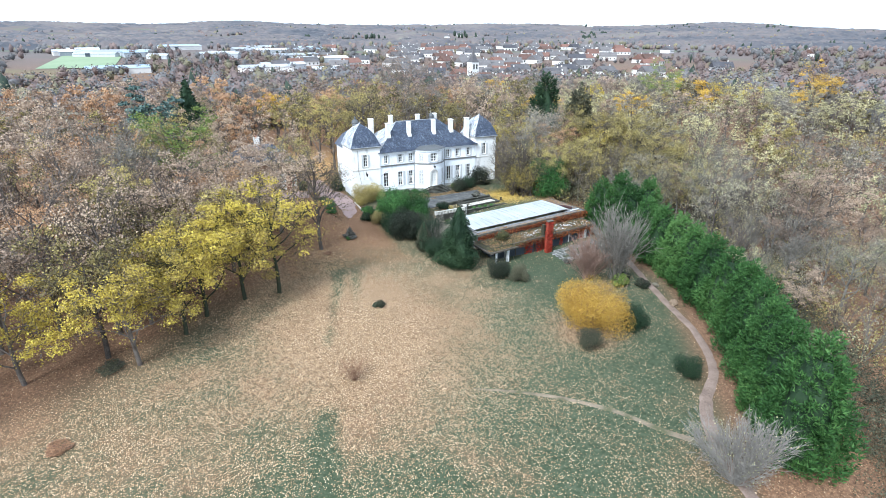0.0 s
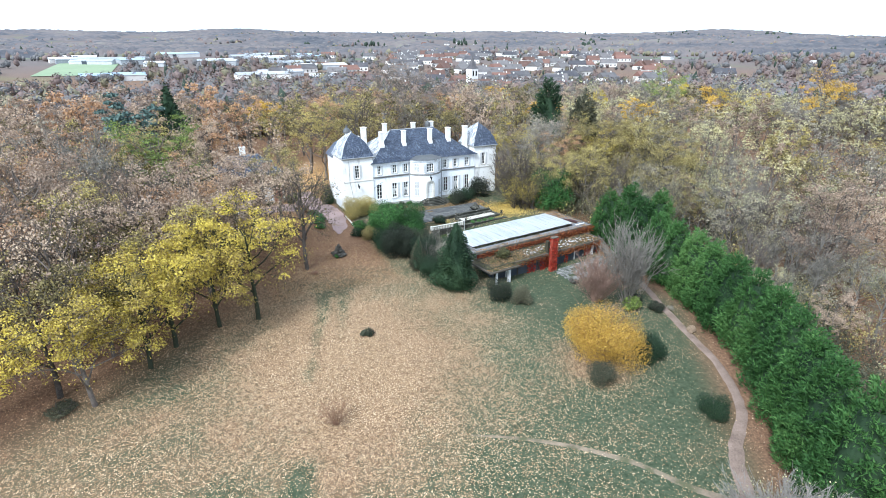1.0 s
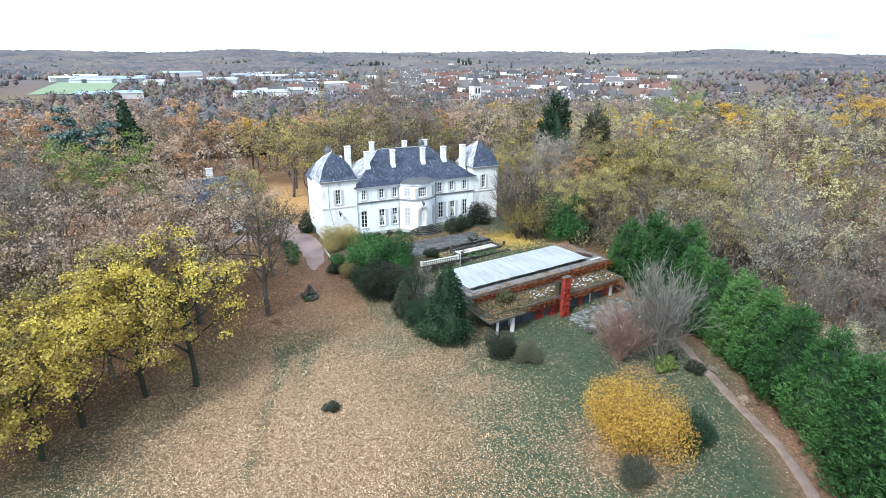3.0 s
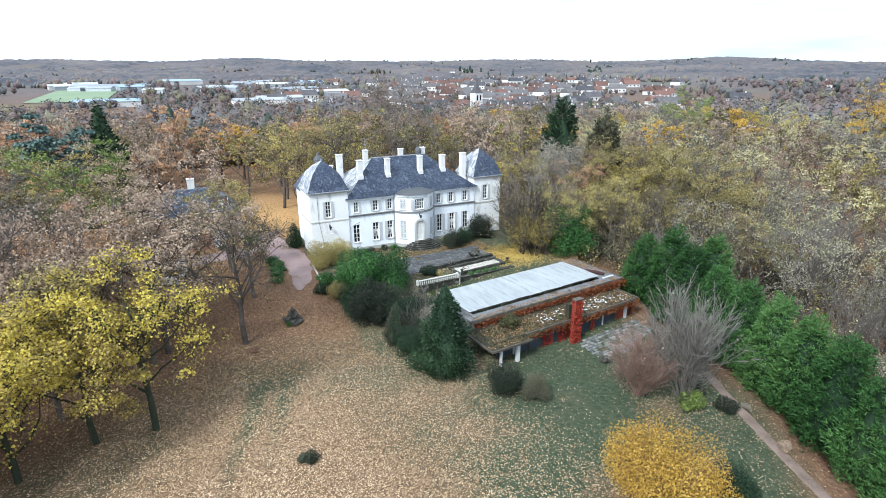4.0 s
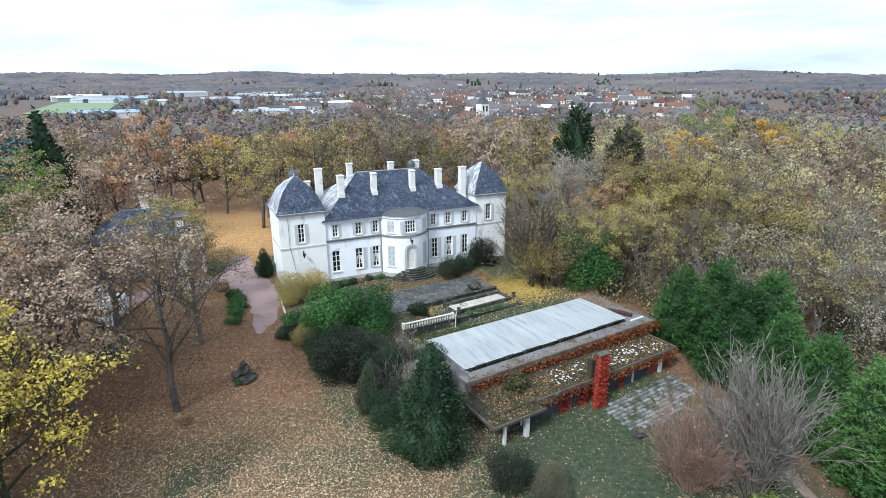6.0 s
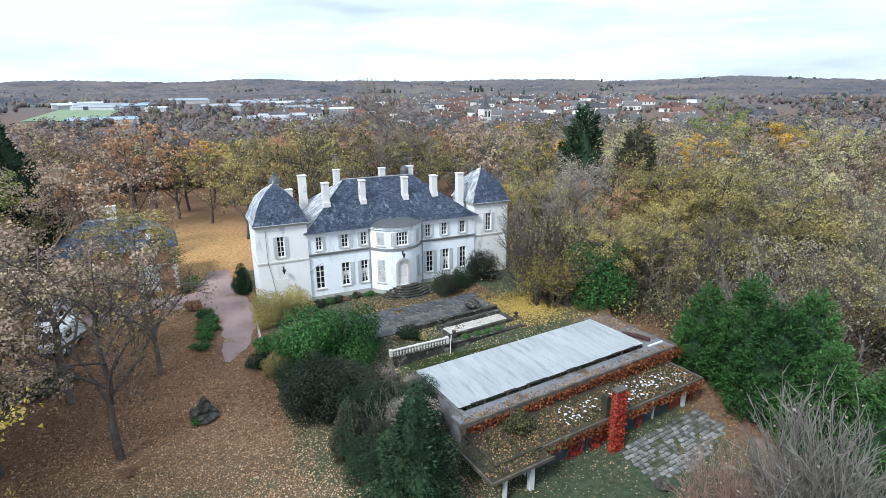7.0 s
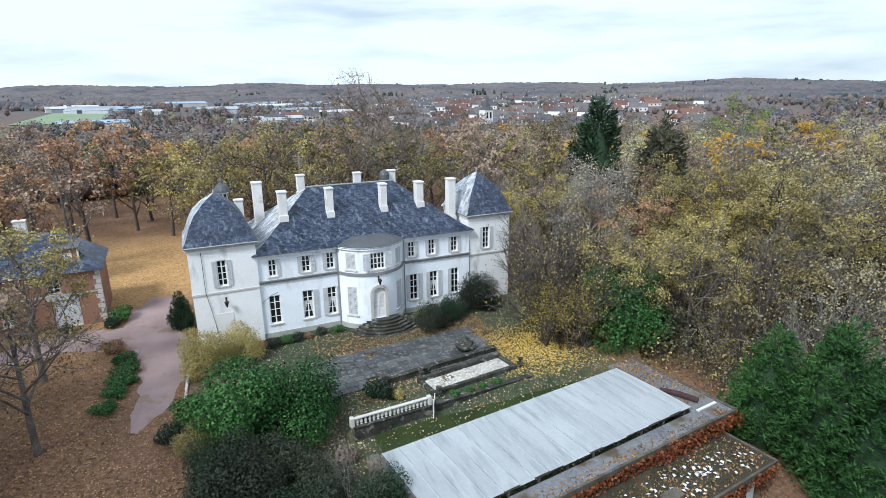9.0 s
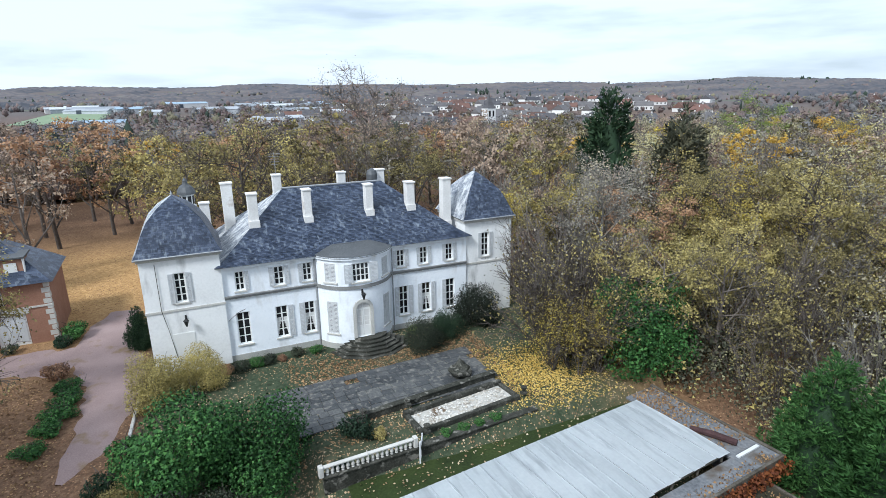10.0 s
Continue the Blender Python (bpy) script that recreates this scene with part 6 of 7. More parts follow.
plant("golden_bush", GOLD, (M["dry_twig"], ORANGE), (25.0, 47.2), 0, 1.0, "large round golden-yellow bush on the lawn", "bush", parts=SHRUB)
plant("bare_tree", VASE, (M["bark_pale"], GREY), (35.4, 54.8), 0, 1.0, "many-stemmed bare pale tree", "tree")
plant("bare_tree", RED_FAN, (M["red_twig"], BROWN), (32.8, 57.2), 120, 0.95, "bare reddish many-stemmed shrub", "tree")
plant("bare_tree", RED_FAN, (M["bark_white"], PALE), (20.8, 26.0), 200, 0.9, "bare pale shrub beside the path", "tree")
for x, y, s in ((20.8, 75.4, 0.62), (18.6, 72.8, 0.55)):
    plant("bare_shrub", BARE_BUSH, (M["bark_pale"], GREY), (x, y), 40 * x, s, "bare grey twiggy shrub beside the annex", "shrub", parts=SHRUB)
plant("dark_bush", BUSHES[0], (M["bark"], M["dark_conifer"]), (28.0, 36.8), 0, 0.52, "low dark evergreen bush beside the path", "bush", parts=SHRUB)
plant("dry_shrub", BARE_BUSH, (M["dry_twig"], RUST), (-0.9, 48.2), 30, 0.40, "dry brown twiggy shrub on the lawn", "shrub", parts=SHRUB)
broadleaf("lime", NEAR[1], (-11.4, 101.9), 1.15, rng)
GREAT = tree_meshes("great", 196, 24, 8.6, 5200, 0.12, base=0.2, limbs=15, subs=8, twigs=14, clumped=0.35, twig=0.045)
plant("bare_tree", GREAT, (M["bark"], BROWN), (42.4, 141.1), 0, 0.94, "tall wide-crowned half-bare tree rising above the woods", "tree")
broadleaf("lime", NEAR[2], (137, 147.5), 1.3, rng)
broadleaf("orange", NEAR[0], (150, 105), 1.3, rng)
broadleaf("yellow", NEAR[3], (144.8, 131.6), 0.9, rng)
broadleaf("grey", SPARSE[2], (51.0, 96.1), 0.95, rng, "bark_pale")
broadleaf("brown", BARETREE[1], (56.5, 100.5), 1.05, rng, "bark_white")
# thin yellowing trees at the terrace's end
for x, y, s, kind, shp in ((41.9, 87.4, 0.95, "olive", WEEPER), (43.8, 89.6, 0.95, "grey", BARE_FANS[0]), (40.6, 85.2, 0.46, "yellow", FANS[2]), (39.6, 86.4, 0.44, "yellow", FANS[0]), (41.9, 84.4, 0.46, "yellow", FANS[1]), (43.0, 84.2, 0.42, "yellow", FANS[1]), (41.0, 89.6, 0.84, "grey", FANS[3]), (42.6, 87.0, 0.74, "olive", FANS[1]), (43.4, 92.4, 0.86, "grey", FANS[3]), (46.2, 90.0, 0.84, "grey", BARE_FANS[1]), (39.4, 85.6, 0.42, "yellow", FANS[1]), (40.6, 84.2, 0.40, "yellow", FANS[2]), (42.0, 84.0, 0.38, "yellow", FANS[0]), (47.5, 97.0, 0.8, "brown", SPARSE[0]), (51.5, 85.0, 0.6, "olive", NEAR[3]), (55.5, 88.0, 0.66, "olive", NEAR[2]), (58.0, 96.0, 0.85, "grey", SPARSE[0]), (60.5, 84.0, 0.6, "olive", NEAR[1]), (50.0, 91.0, 0.7, "brown", FANS[0]), (52.5, 81.0, 0.66, "olive", FANS[0]), (50.5, 77.5, 0.5, "olive", FANS[2])):
    broadleaf(kind, shp, (x, y), s, rng)


# ---- far woods, town and hills ----
def lump(sub):
    """Points and three-cornered faces of a ball of the given fineness, to be dented into a far tree's crown."""
    bm = bmesh.new()
    bmesh.ops.create_icosphere(bm, subdivisions=sub, radius=1.0)
    v = np.array([p.co[:] for p in bm.verts])
    f = np.array([[q.index for q in p.verts] for p in bm.faces])
    bm.free()
    return v, f


def far_woods():
    r = np.random.RandomState(77)
    fine, coarse = lump(2), lump(1)
    sets = {k: ([], [], [0]) for k in ("brown", "olive", "grey", "dark")}
    edge = {k: [] for k in ("brown", "olive", "grey")}
    for i in range(15000):
        d = 150 + 1750 * r.uniform() ** 1.6
        az = math.radians(r.uniform(-34, 84))
        x, y = d * math.sin(az), 20 + d * math.cos(az)
        if y < 178 and -80 < x < 165:
            continue
        open_land = noise.noise((x / 50, y / 50, 0.3))
        if 245 < d < 720 and az < 0.95 and open_land > (0.10 if d > 290 and not 0.33 < az < 0.85 else 0.09 if d > 270 else 0.2):
            continue
        if -112 < x < -40 and 440 < y < 640:
            continue
        if d > 800 and noise.noise((x / 160, y / 160, 2.3)) > -0.05:
            continue
        k = r.uniform()
        kind = "brown" if k < 0.42 else "olive" if k < 0.58 else "grey" if k < 0.95 else "dark"
        h = r.uniform(6.5, 11) if d < 330 else r.uniform(3.6, 7.5) if d < 800 else r.uniform(6, 9)
        if 270 < d < 700 and 0.33 < az < 0.85:
            h *= 0.62
        rad = h * r.uniform(0.30, 0.55)
        if kind == "dark":
            h, rad = h * 1.25, rad * 0.6
        v, f = fine if d < 190 else coarse
        ph = r.uniform(0, 9, 3)
        dent = 1 + 0.22 * np.sin(4 * v[:, 0] + ph[0]) * np.sin(5 * v[:, 1] + ph[1]) + 0.16 * np.sin(6 * v[:, 2] + ph[2]) + r.normal(size=len(v)) * 0.17
        z = height(x, y)
        P = v * dent[:, None] * (0.8 if d < 620 else 1.0) * np.array((rad, rad * r.uniform(0.7, 1.3), h * 0.5)) + np.array((x, y, z + h * 0.4))
        V, F, n = sets[kind]
        V.append(P)
        F.append(f + n[0])
        n[0] += len(P)
        if d < 620 and kind != "dark":
            edge[kind].append((x, y, z, h, rad))
    # dark stands of conifers on the hills
    v, f = coarse
    for i in range(2600):
        d, az = r.uniform(1150, 2850), math.radians(r.uniform(12, 66))
        x, y = d * math.sin(az), 20 + d * math.cos(az)
        if noise.noise((x / 110, y / 110, 7.7)) < 0.40:
            continue
        h = r.uniform(6, 13)
        P = v * (1 + r.normal(size=(len(v), 1)) * 0.15) * np.array((h * 0.3, h * 0.3, h * 0.55)) + np.array((x, y, height(x, y) + h * 0.45))
        V, F, n = sets["dark"]
        V.append(P)
        F.append(f + n[0])
        n[0] += len(P)
    for kind, lab in (("brown", "distant brown autumn woods"), ("olive", "distant olive-yellow autumn woods"), ("grey", "distant grey leafless woods"), ("dark", "distant dark evergreen trees")):
        V, F, n = sets[kind]
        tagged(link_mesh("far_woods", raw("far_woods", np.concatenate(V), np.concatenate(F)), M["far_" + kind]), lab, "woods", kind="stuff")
        if kind == "dark":
            continue
        VV, FF, base = [], [], 0
        for x, y, z, h, rad in edge[kind]:
            def place(q):
                u = r.normal(size=(q, 3))
                u /= np.linalg.norm(u, axis=1, keepdims=True)
                u[:, 2] = np.abs(u[:, 2]) * 1.1 - 0.15
                return np.array((x, y, z + h * 0.48)) + u * np.array((rad, rad, h * 0.5)) * r.uniform(0.75, 1.25, (q, 1)), u
            W, G = leaf_points(46, place, 0.55, r, 0.3)
            VV.append(W)
            FF.append(G + base)
            base += len(W)
        tagged(link_mesh("far_foliage", raw("far_foliage", np.concatenate(VV), np.concatenate(FF)), M["far_" + kind]), lab + " in ragged leaf", "woods", kind="stuff")


def hill_canopy():
    """The closed woods on the far hills: one bumpy sheet of crowns with fields left open in it."""
    r = np.random.RandomState(78)
    cols, rows = 420, 120
    ds = [720 * (2950 / 720) ** (j / (rows - 1)) for j in range(rows)]
    verts, faces, shut = [], [], []
    for j, d in enumerate(ds):
        for i in range(cols + 1):
            az = math.radians(-36 + 122 * (i + r.uniform(-0.35, 0.35)) / cols)
            dd = d * (1 + r.uniform(-0.004, 0.004))
            x, y = dd * math.sin(az), 20 + dd * math.cos(az)
            f = noise.noise((x / 150, y / 150, 5.1)) + (0.10 if 14 < math.degrees(az) < 40 else -0.12)
            tall = 5.5 + 3.0 * noise.noise((x / 60, y / 60, 1.2)) + r.uniform(-2.6, 2.6)
            grown = max(0.0, min(1.0, (0.22 - f) / 0.10)) * max(0.0, min(1.0, (j - 1) / 4))
            shut.append(grown)
            verts.append((x, y, height(x, y) - 1.0 + (tall + 1.0) * grown))
    for j in range(rows - 1):
        for i in range(cols):
            a = j * (cols + 1) + i
            q = (a, a + 1, a + cols + 2, a + cols + 1)
            if max(shut[k] for k in q) > 0.02:
                faces.append(q)
    tagged(link_mesh("hill_woods", raw("hill_woods", np.array(verts), np.array(faces)), M["hill_woods"]), "leafless woods on the far hills, tinted purple-brown by painted haze", "woods", kind="stuff")


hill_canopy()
far_woods()


def house_thing(x, y, turn, w, d, h, roof, rise, wall, label, seed=0, name="house"):
    z = height(x, y) - 0.3
    ob = thing(name, (x, y, z), turn, label, "house")
    boxed("wall", (-w / 2, w / 2, -d / 2, d / 2, 0, h), wall, ob)
    bm = bmesh.new()
    a = [bm.verts.new(p) for p in ((-w / 2 - 0.3, -d / 2 - 0.35, h), (w / 2 + 0.3, -d / 2 - 0.35, h), (w / 2 + 0.3, 0, h + rise), (-w / 2 - 0.3, 0, h + rise), (w / 2 + 0.3, d / 2 + 0.35, h), (-w / 2 - 0.3, d / 2 + 0.35, h))]
    bm.faces.new((a[0], a[1], a[2], a[3]))
    bm.faces.new((a[3], a[2], a[4], a[5]))
    bm.faces.new((a[1], a[4], a[2]))
    bm.faces.new((a[0], a[3], a[5]))
    bm.faces.new((a[0], a[5], a[4], a[1]))
    rf = part("roof", bm, roof, ob)
    boxed("chimney", (w * 0.25, w * 0.25 + 0.6, -0.3, 0.3, h + rise * 0.6, h + rise + 0.8), M["chimney"], rf)
    n = max(2, int(w / 3.2))
    for k in range(n):
        xk = -w / 2 + w * (k + 0.5) / n
        for z0 in ((1.0,) if h < 4.5 else (1.0, 3.9)):
            boxed("window", (xk - 0.5, xk + 0.5, -d / 2 - 0.03, -d / 2 - 0.002, z0, z0 + 1.3), M["glass"], ob)
    return ob


def build_town():
    r = random.Random(9)
    protos = []
    for k in range(8):
        red = k % 3 == 1
        w, d, h = r.uniform(9, 15), r.uniform(7.5, 9.5), r.choice((2.9, 3.2, 3.4, 5.2))
        protos.append(house_thing(60 + 14 * k, 420 + (k % 3) * 18, r.uniform(-30, 30), w, d, h, M["tile_red"] if red else M["tile_grey"], r.uniform(3.0, 4.2), M["house_wall"],
                                  "pale rendered village house with a clay tile roof" if red else "pale rendered village house with a dark roof", k))
    for _ in range(150):
        d = 262 + 420 * r.random()
        az = math.radians(r.uniform(20, 47) if r.random() < 0.82 else r.uniform(10, 62))
        x, y = d * math.sin(az), 20 + d * math.cos(az)
        p = r.choice(protos)
        copy_thing(p, pose(x, y, height(x, y) - 0.3, 0, 0, r.uniform(-35, 35)))
    for _ in range(26):
        d = r.uniform(1000, 1900)
        az = math.radians(r.uniform(18, 46))
        x, y = d * math.sin(az), 20 + d * math.cos(az)
        copy_thing(r.choice(protos), pose(x, y, height(x, y) - 0.3, 0, 0, r.uniform(-35, 35)))
    for x, y, a in ((117, 261, 20), (141, 257, -12), (147, 268, 30)):
        copy_thing(protos[1], pose(x, y, height(x, y) - 0.3, 0, 0, a))
    # long low sheds of the trading estate
    for _ in range(26):
        d = r.uniform(350, 700)
        az = math.radians(r.uniform(-9, 13))
        x, y = d * math.sin(az), 20 + d * math.cos(az)
        w, dp, h = r.uniform(14, 42), r.uniform(9, 18), r.uniform(2.8, 4.4)
        z = height(x, y) - 0.3
        ob = thing("warehouse", (x, y, z), r.uniform(-20, 25), "long low pale warehouse of the trading estate", "warehouse")
        boxed("wall", (-w / 2, w / 2, -dp / 2, dp / 2, 0, h), M["house_wall"] if r.random() < 0.35 else M["shed_roof"], ob)
        bm = bmesh.new()
        a = [bm.verts.new(p) for p in ((-w / 2 - 0.3, -dp / 2 - 0.3, h + 0.01), (w / 2 + 0.3, -dp / 2 - 0.3, h + 0.01), (w / 2 + 0.3, 0, h + 1.6), (-w / 2 - 0.3, 0, h + 1.6), (w / 2 + 0.3, dp / 2 + 0.3, h + 0.01), (-w / 2 - 0.3, dp / 2 + 0.3, h + 0.01))]
        for q in ((0, 1, 2, 3), (3, 2, 4, 5), (1, 4, 2), (0, 3, 5), (0, 5, 4, 1)):
            bm.faces.new([a[i] for i in q])
        part("roof", bm, M["blue_roof"] if r.random() < 0.15 else M["shed_roof"], ob)
        boxed("gate", (-w * 0.2, -w * 0.2 + 4, -dp / 2 - 0.05, -dp / 2 - 0.002, 0, 3.6), M["bluewall"], ob)
    # church
    cx, cy = 128.7, 264
    z = height(cx, cy) - 0.3
    ch = thing("church", (cx, cy, z), 8, "village church with a white tower and slate spire", "church")
    boxed("nave", (-8, 6, 2.6, 10.6, 0, 6), M["house_wall"], ch)
    bm = bmesh.new()
    a = [bm.verts.new(p) for p in ((-8.3, 2.5, 6), (6.3, 2.5, 6), (6.3, 6.6, 9.6), (-8.3, 6.6, 9.6), (6.3, 11, 6), (-8.3, 11, 6))]
    for q in ((0, 1, 2, 3), (3, 2, 4, 5), (1, 4, 2), (0, 3, 5), (0, 5, 4, 1)):
        bm.faces.new([a[i] for i in q])
    part("nave_roof", bm, M["tile_red"], ch)
    tw = boxed("tower", (-2.1, 2.1, -1.7, 2.5, 0, 13), M["house_wall"], ch)
    for x in (-0.9, 0.9):
        boxed("belfry_opening", (x - 0.4, x + 0.4, -1.76, -1.702, 9.6, 12), M["glass"], tw)
    part("spire", lathe(bmesh.new(), [(3.2, 13.0), (2.1, 14.2), (1.0, 16.4), (0.05, 19.6)], 4, 0, 0.4, turn=math.pi / 4), M["tile_grey"], ch)
    # field beyond the trading estate
    verts, faces = [], []
    for j in range(9):
        for i in range(13):
            x, y = -92 + 3.8 * i, 470 + 20 * j
            verts.append((x, y, height(x, y) + 0.4))
    for j in range(8):
        for i in range(12):
            a = j * 13 + i
            faces.append((a, a + 1, a + 14, a + 13))
    tagged(link_mesh("meadow", raw("meadow", verts, faces), M["field"]), "bright green meadow beyond the trading estate", "meadow", kind="structure")


build_town()


# ---- terrace, pond and garden walls ----
TZ = 1.8


def build_terrace():
    r = random.Random(3)
    # mossy strip between the terrace wall and the annex
    verts, faces = [], []
    for j in range(7):
        for i in range(25):
            x = 23.6 + i * 0.78
            y = 77.3 + 0.115 * (x - 23.6) + j * 0.62
            verts.append((x, y, 1.02 + 0.04 * math.sin(x * 2.1 + j)))
    for j in range(6):
        for i in range(24):
            a = j * 25 + i
            faces.append((a, a + 1, a + 26, a + 25))
    tagged(link_mesh("moss_lawn", raw("moss_lawn", verts, faces), M["water"]), "dark mossy lawn strip below the terrace wall", "lawn", kind="structure")
    # retaining wall
    w = thing("terrace_wall", (22.4, 80.75, 0), 4.0, "low weathered stone terrace wall", "wall")
    boxed("wall", (0, 13.2, 0, 0.35, 0.3, TZ + 0.05), M["step_stone"], w, bevel=0.03)
    boxed("coping", (-0.05, 13.25, -0.06, 0.41, TZ + 0.052, TZ + 0.16), M["step_stone"], w, bevel=0.02)
    # balustrade
    b = thing("balustrade", (22.4, 80.75, 0), 4.0, "short white stone balustrade along the terrace edge", "balustrade")
    prof = [(0.075, 0.0), (0.085, 0.03), (0.05, 0.06), (0.10, 0.17), (0.085, 0.25), (0.05, 0.36), (0.07, 0.40), (0.075, 0.44)]
    bm = lathe(bmesh.new(), [(q, z + TZ + 0.162) for q, z in prof], 8)
    first = part("baluster", bm, M["stone_trim"], b)
    first.location = (0.25, 0.17, 0)
    for k in range(1, 18):
        c = new("baluster", first.data)
        c.parent, c.location = b, (0.25 + 0.27 * k, 0.17, 0)
    boxed("rail", (0.05, 5.0, 0.05, 0.29, TZ + 0.602, TZ + 0.70), M["stone_trim"], b, bevel=0.02)
    for x in (-0.2, 2.4, 5.02):
        boxed("pier", (x, x + 0.24 if x != 2.4 else x + 0.02, 0.0, 0.34, TZ + 0.16, TZ + 0.76), M["stone_trim"], b, bevel=0.02)
    # white garden gate leaning by the wall
    g = thing("garden_gate", (27.6, 80.7, TZ - 0.6), 62, "small white painted garden gate standing open", "gate")
    bm = bmesh.new()
    box(bm, 0, 0.09, 0, 0.07, 0, 1.35)
    box(bm, 1.0, 1.09, 0, 0.07, 0, 1.2)
    box(bm, 0.09, 1.0, 0.01, 0.06, 0.12, 0.22)
    box(bm, 0.09, 1.0, 0.01, 0.06, 0.95, 1.05)
    part("gate_frame", bm, M["white_post"], g)
    for k in range(6):
        boxed("bar", (0.16 + 0.14 * k, 0.22 + 0.14 * k, 0.02, 0.05, 0.222, 0.948), M["white_post"], g)
    # basin with pale leaf-covered floor
    p = thing("basin", (28.2, 82.2, TZ), 8.0, "shallow stone garden basin filled with pale fallen leaves", "basin")
    boxed("rim", (0, 7.2, 0, 0.3, -0.1, 0.32), M["step_stone"], p, bevel=0.04)
    boxed("rim", (0, 7.2, 2.0, 2.3, -0.1, 0.42), M["step_stone"], p, bevel=0.04)
    boxed("rim", (0, 0.3, 0.302, 1.998, -0.1, 0.3), M["step_stone"], p, bevel=0.04)
    boxed("rim", (6.9, 7.2, 0.302, 1.998, -0.1, 0.3), M["step_stone"], p, bevel=0.04)
    boxed("bed", (0.305, 6.895, 0.305, 1.995, -0.05, 0.1), M["pebble"], p)
    rngn = np.random.RandomState(4)
    V, Fc = leaf_cards(520, lambda k: (np.stack((rngn.uniform(0.4, 6.8, k), rngn.uniform(0.4, 1.9, k), rngn.uniform(0.11, 0.16, k)), 1), np.tile((0, 0, 2.5), (k, 1))), 0.09, rngn)
    lv = link_mesh("basin_leaves", raw("basin_leaves", V, Fc), M["litter_pale"])
    lv.matrix_basis = pose(28.2, 82.2, TZ, 0, 0, 8)
    tagged(lv, "pale dry leaves covering the basin's floor", "leaves", kind="stuff")
    # low wall and step behind the basin
    lw = thing("garden_wall", (25.2, 83.9, TZ), 8.0, "low dark stone garden wall behind the basin", "wall")
    boxed("wall", (0, 10.2, 0.9, 1.25, -0.1, 0.42), M["step_stone"], lw, bevel=0.03)
    boxed("coping", (-0.04, 10.24, 0.85, 1.3, 0.422, 0.5), M["step_stone"], lw, bevel=0.02)
    for x, y in ((25.6, 84.8), (28.5, 82.0), (35.6, 83.3), (28.4, 84.9)):
        ur = thing("urn", (x, y, TZ + (0.3 if y < 84.5 else 0.4)), 0, "small weathered stone urn on the garden wall", "urn", "garden urns")
        part("foot", box(bmesh.new(), -0.17, 0.17, -0.17, 0.17, 0, 0.16, 0.01), M["step_stone"], ur)
        part("bowl", lathe(bmesh.new(), [(0.08, 0.16), (0.07, 0.24), (0.17, 0.36), (0.19, 0.46), (0.21, 0.49), (0.17, 0.5)], 10), M["step_stone"], ur)
    # paving slabs
    pv = thing("terrace_paving", (20.6, 84.7, TZ + 0.04), 4.0, "dark slate paving of the terrace, leaf-strewn", "paving", kind="structure")
    shapes = []
    for k in range(5):
        wd, dp = (0.92, 0.7, 0.92, 0.8, 0.6)[k], 0.62
        bm = box(bmesh.new(), 0.01, wd - 0.015, 0.01, dp - 0.015, 0, 0.07, 0.012)
        me = bpy.data.meshes.new("slab")
        bm.to_mesh(me)
        bm.free()
        me.materials.append(M["paving"])
        shapes.append((wd, me))
    for j in range(9):
        x = r.uniform(0, 0.3)
        while x < 14.4:
            wd, me = r.choice(shapes)
            if r.random() > 0.03:
                s = new("slab", me)
                s.parent = pv
                s.matrix_basis = pose(x, j * 0.62, r.uniform(-0.015, 0.015), r.uniform(-0.6, 0.6), r.uniform(-0.6, 0.6), 0)
            x += wd
    # stone wall stump, brown bush block at the terrace's end
    rk = part("stone_block", rough_rock(31, 0.75, 0.9), M["step_stone"])
    rk.location = (33.1, 87.4, TZ)
    tagged(rk, "rough dark block of stone at the terrace's end", "stone")
    # cobbled yard by the annex
    cb = thing("cobbled_yard", (23.73, 71.08, 0), 7.3, "cobbled yard of pale stones before the annex", "yard", kind="structure")
    me = None
    bm = box(bmesh.new(), -0.19, 0.19, -0.15, 0.15, -0.12, 0.05, 0.04)
    me = bpy.data.meshes.new("cobble")
    bm.to_mesh(me)
    bm.free()
    me.materials.append(M["cobble"])
    for j in range(11):
        for i in range(22):
            u, v = 9.8 + i * 0.43 + (0.2 if j % 2 else 0) + r.uniform(-0.03, 0.03), -9.0 + j * 0.36 + r.uniform(-0.03, 0.03)
            if u > 18.6 or v < -9.2 + abs(u - 13) * 0.25 or r.random() < 0.05:
                continue
            a = radians(7.3)
            wx, wy = 23.73 + u * math.cos(a) - v * math.sin(a), 71.08 + u * math.sin(a) + v * math.cos(a)
            c = new("cobble", me)
            c.parent = cb
            c.matrix_basis = pose(u, v, height(wx, wy) + 0.03, r.uniform(-4, 4), r.uniform(-4, 4), r.uniform(-8, 8))


def rough_rock(seed, r, h, sub=3):
    bm = bmesh.new()
    bmesh.ops.create_icosphere(bm, subdivisions=sub, radius=1.0)
    for v in bm.verts:
        k = 1 + 0.45 * noise.noise(v.co * 1.6 + Vector((seed, 0, 0))) + 0.2 * noise.noise(v.co * 4.5 + Vector((0, seed, 0)))
        v.co = Vector((v.co.x * r * k, v.co.y * r * k, max(-0.05, (v.co.z * 0.55 + 0.45) * h * k)))
    return bm


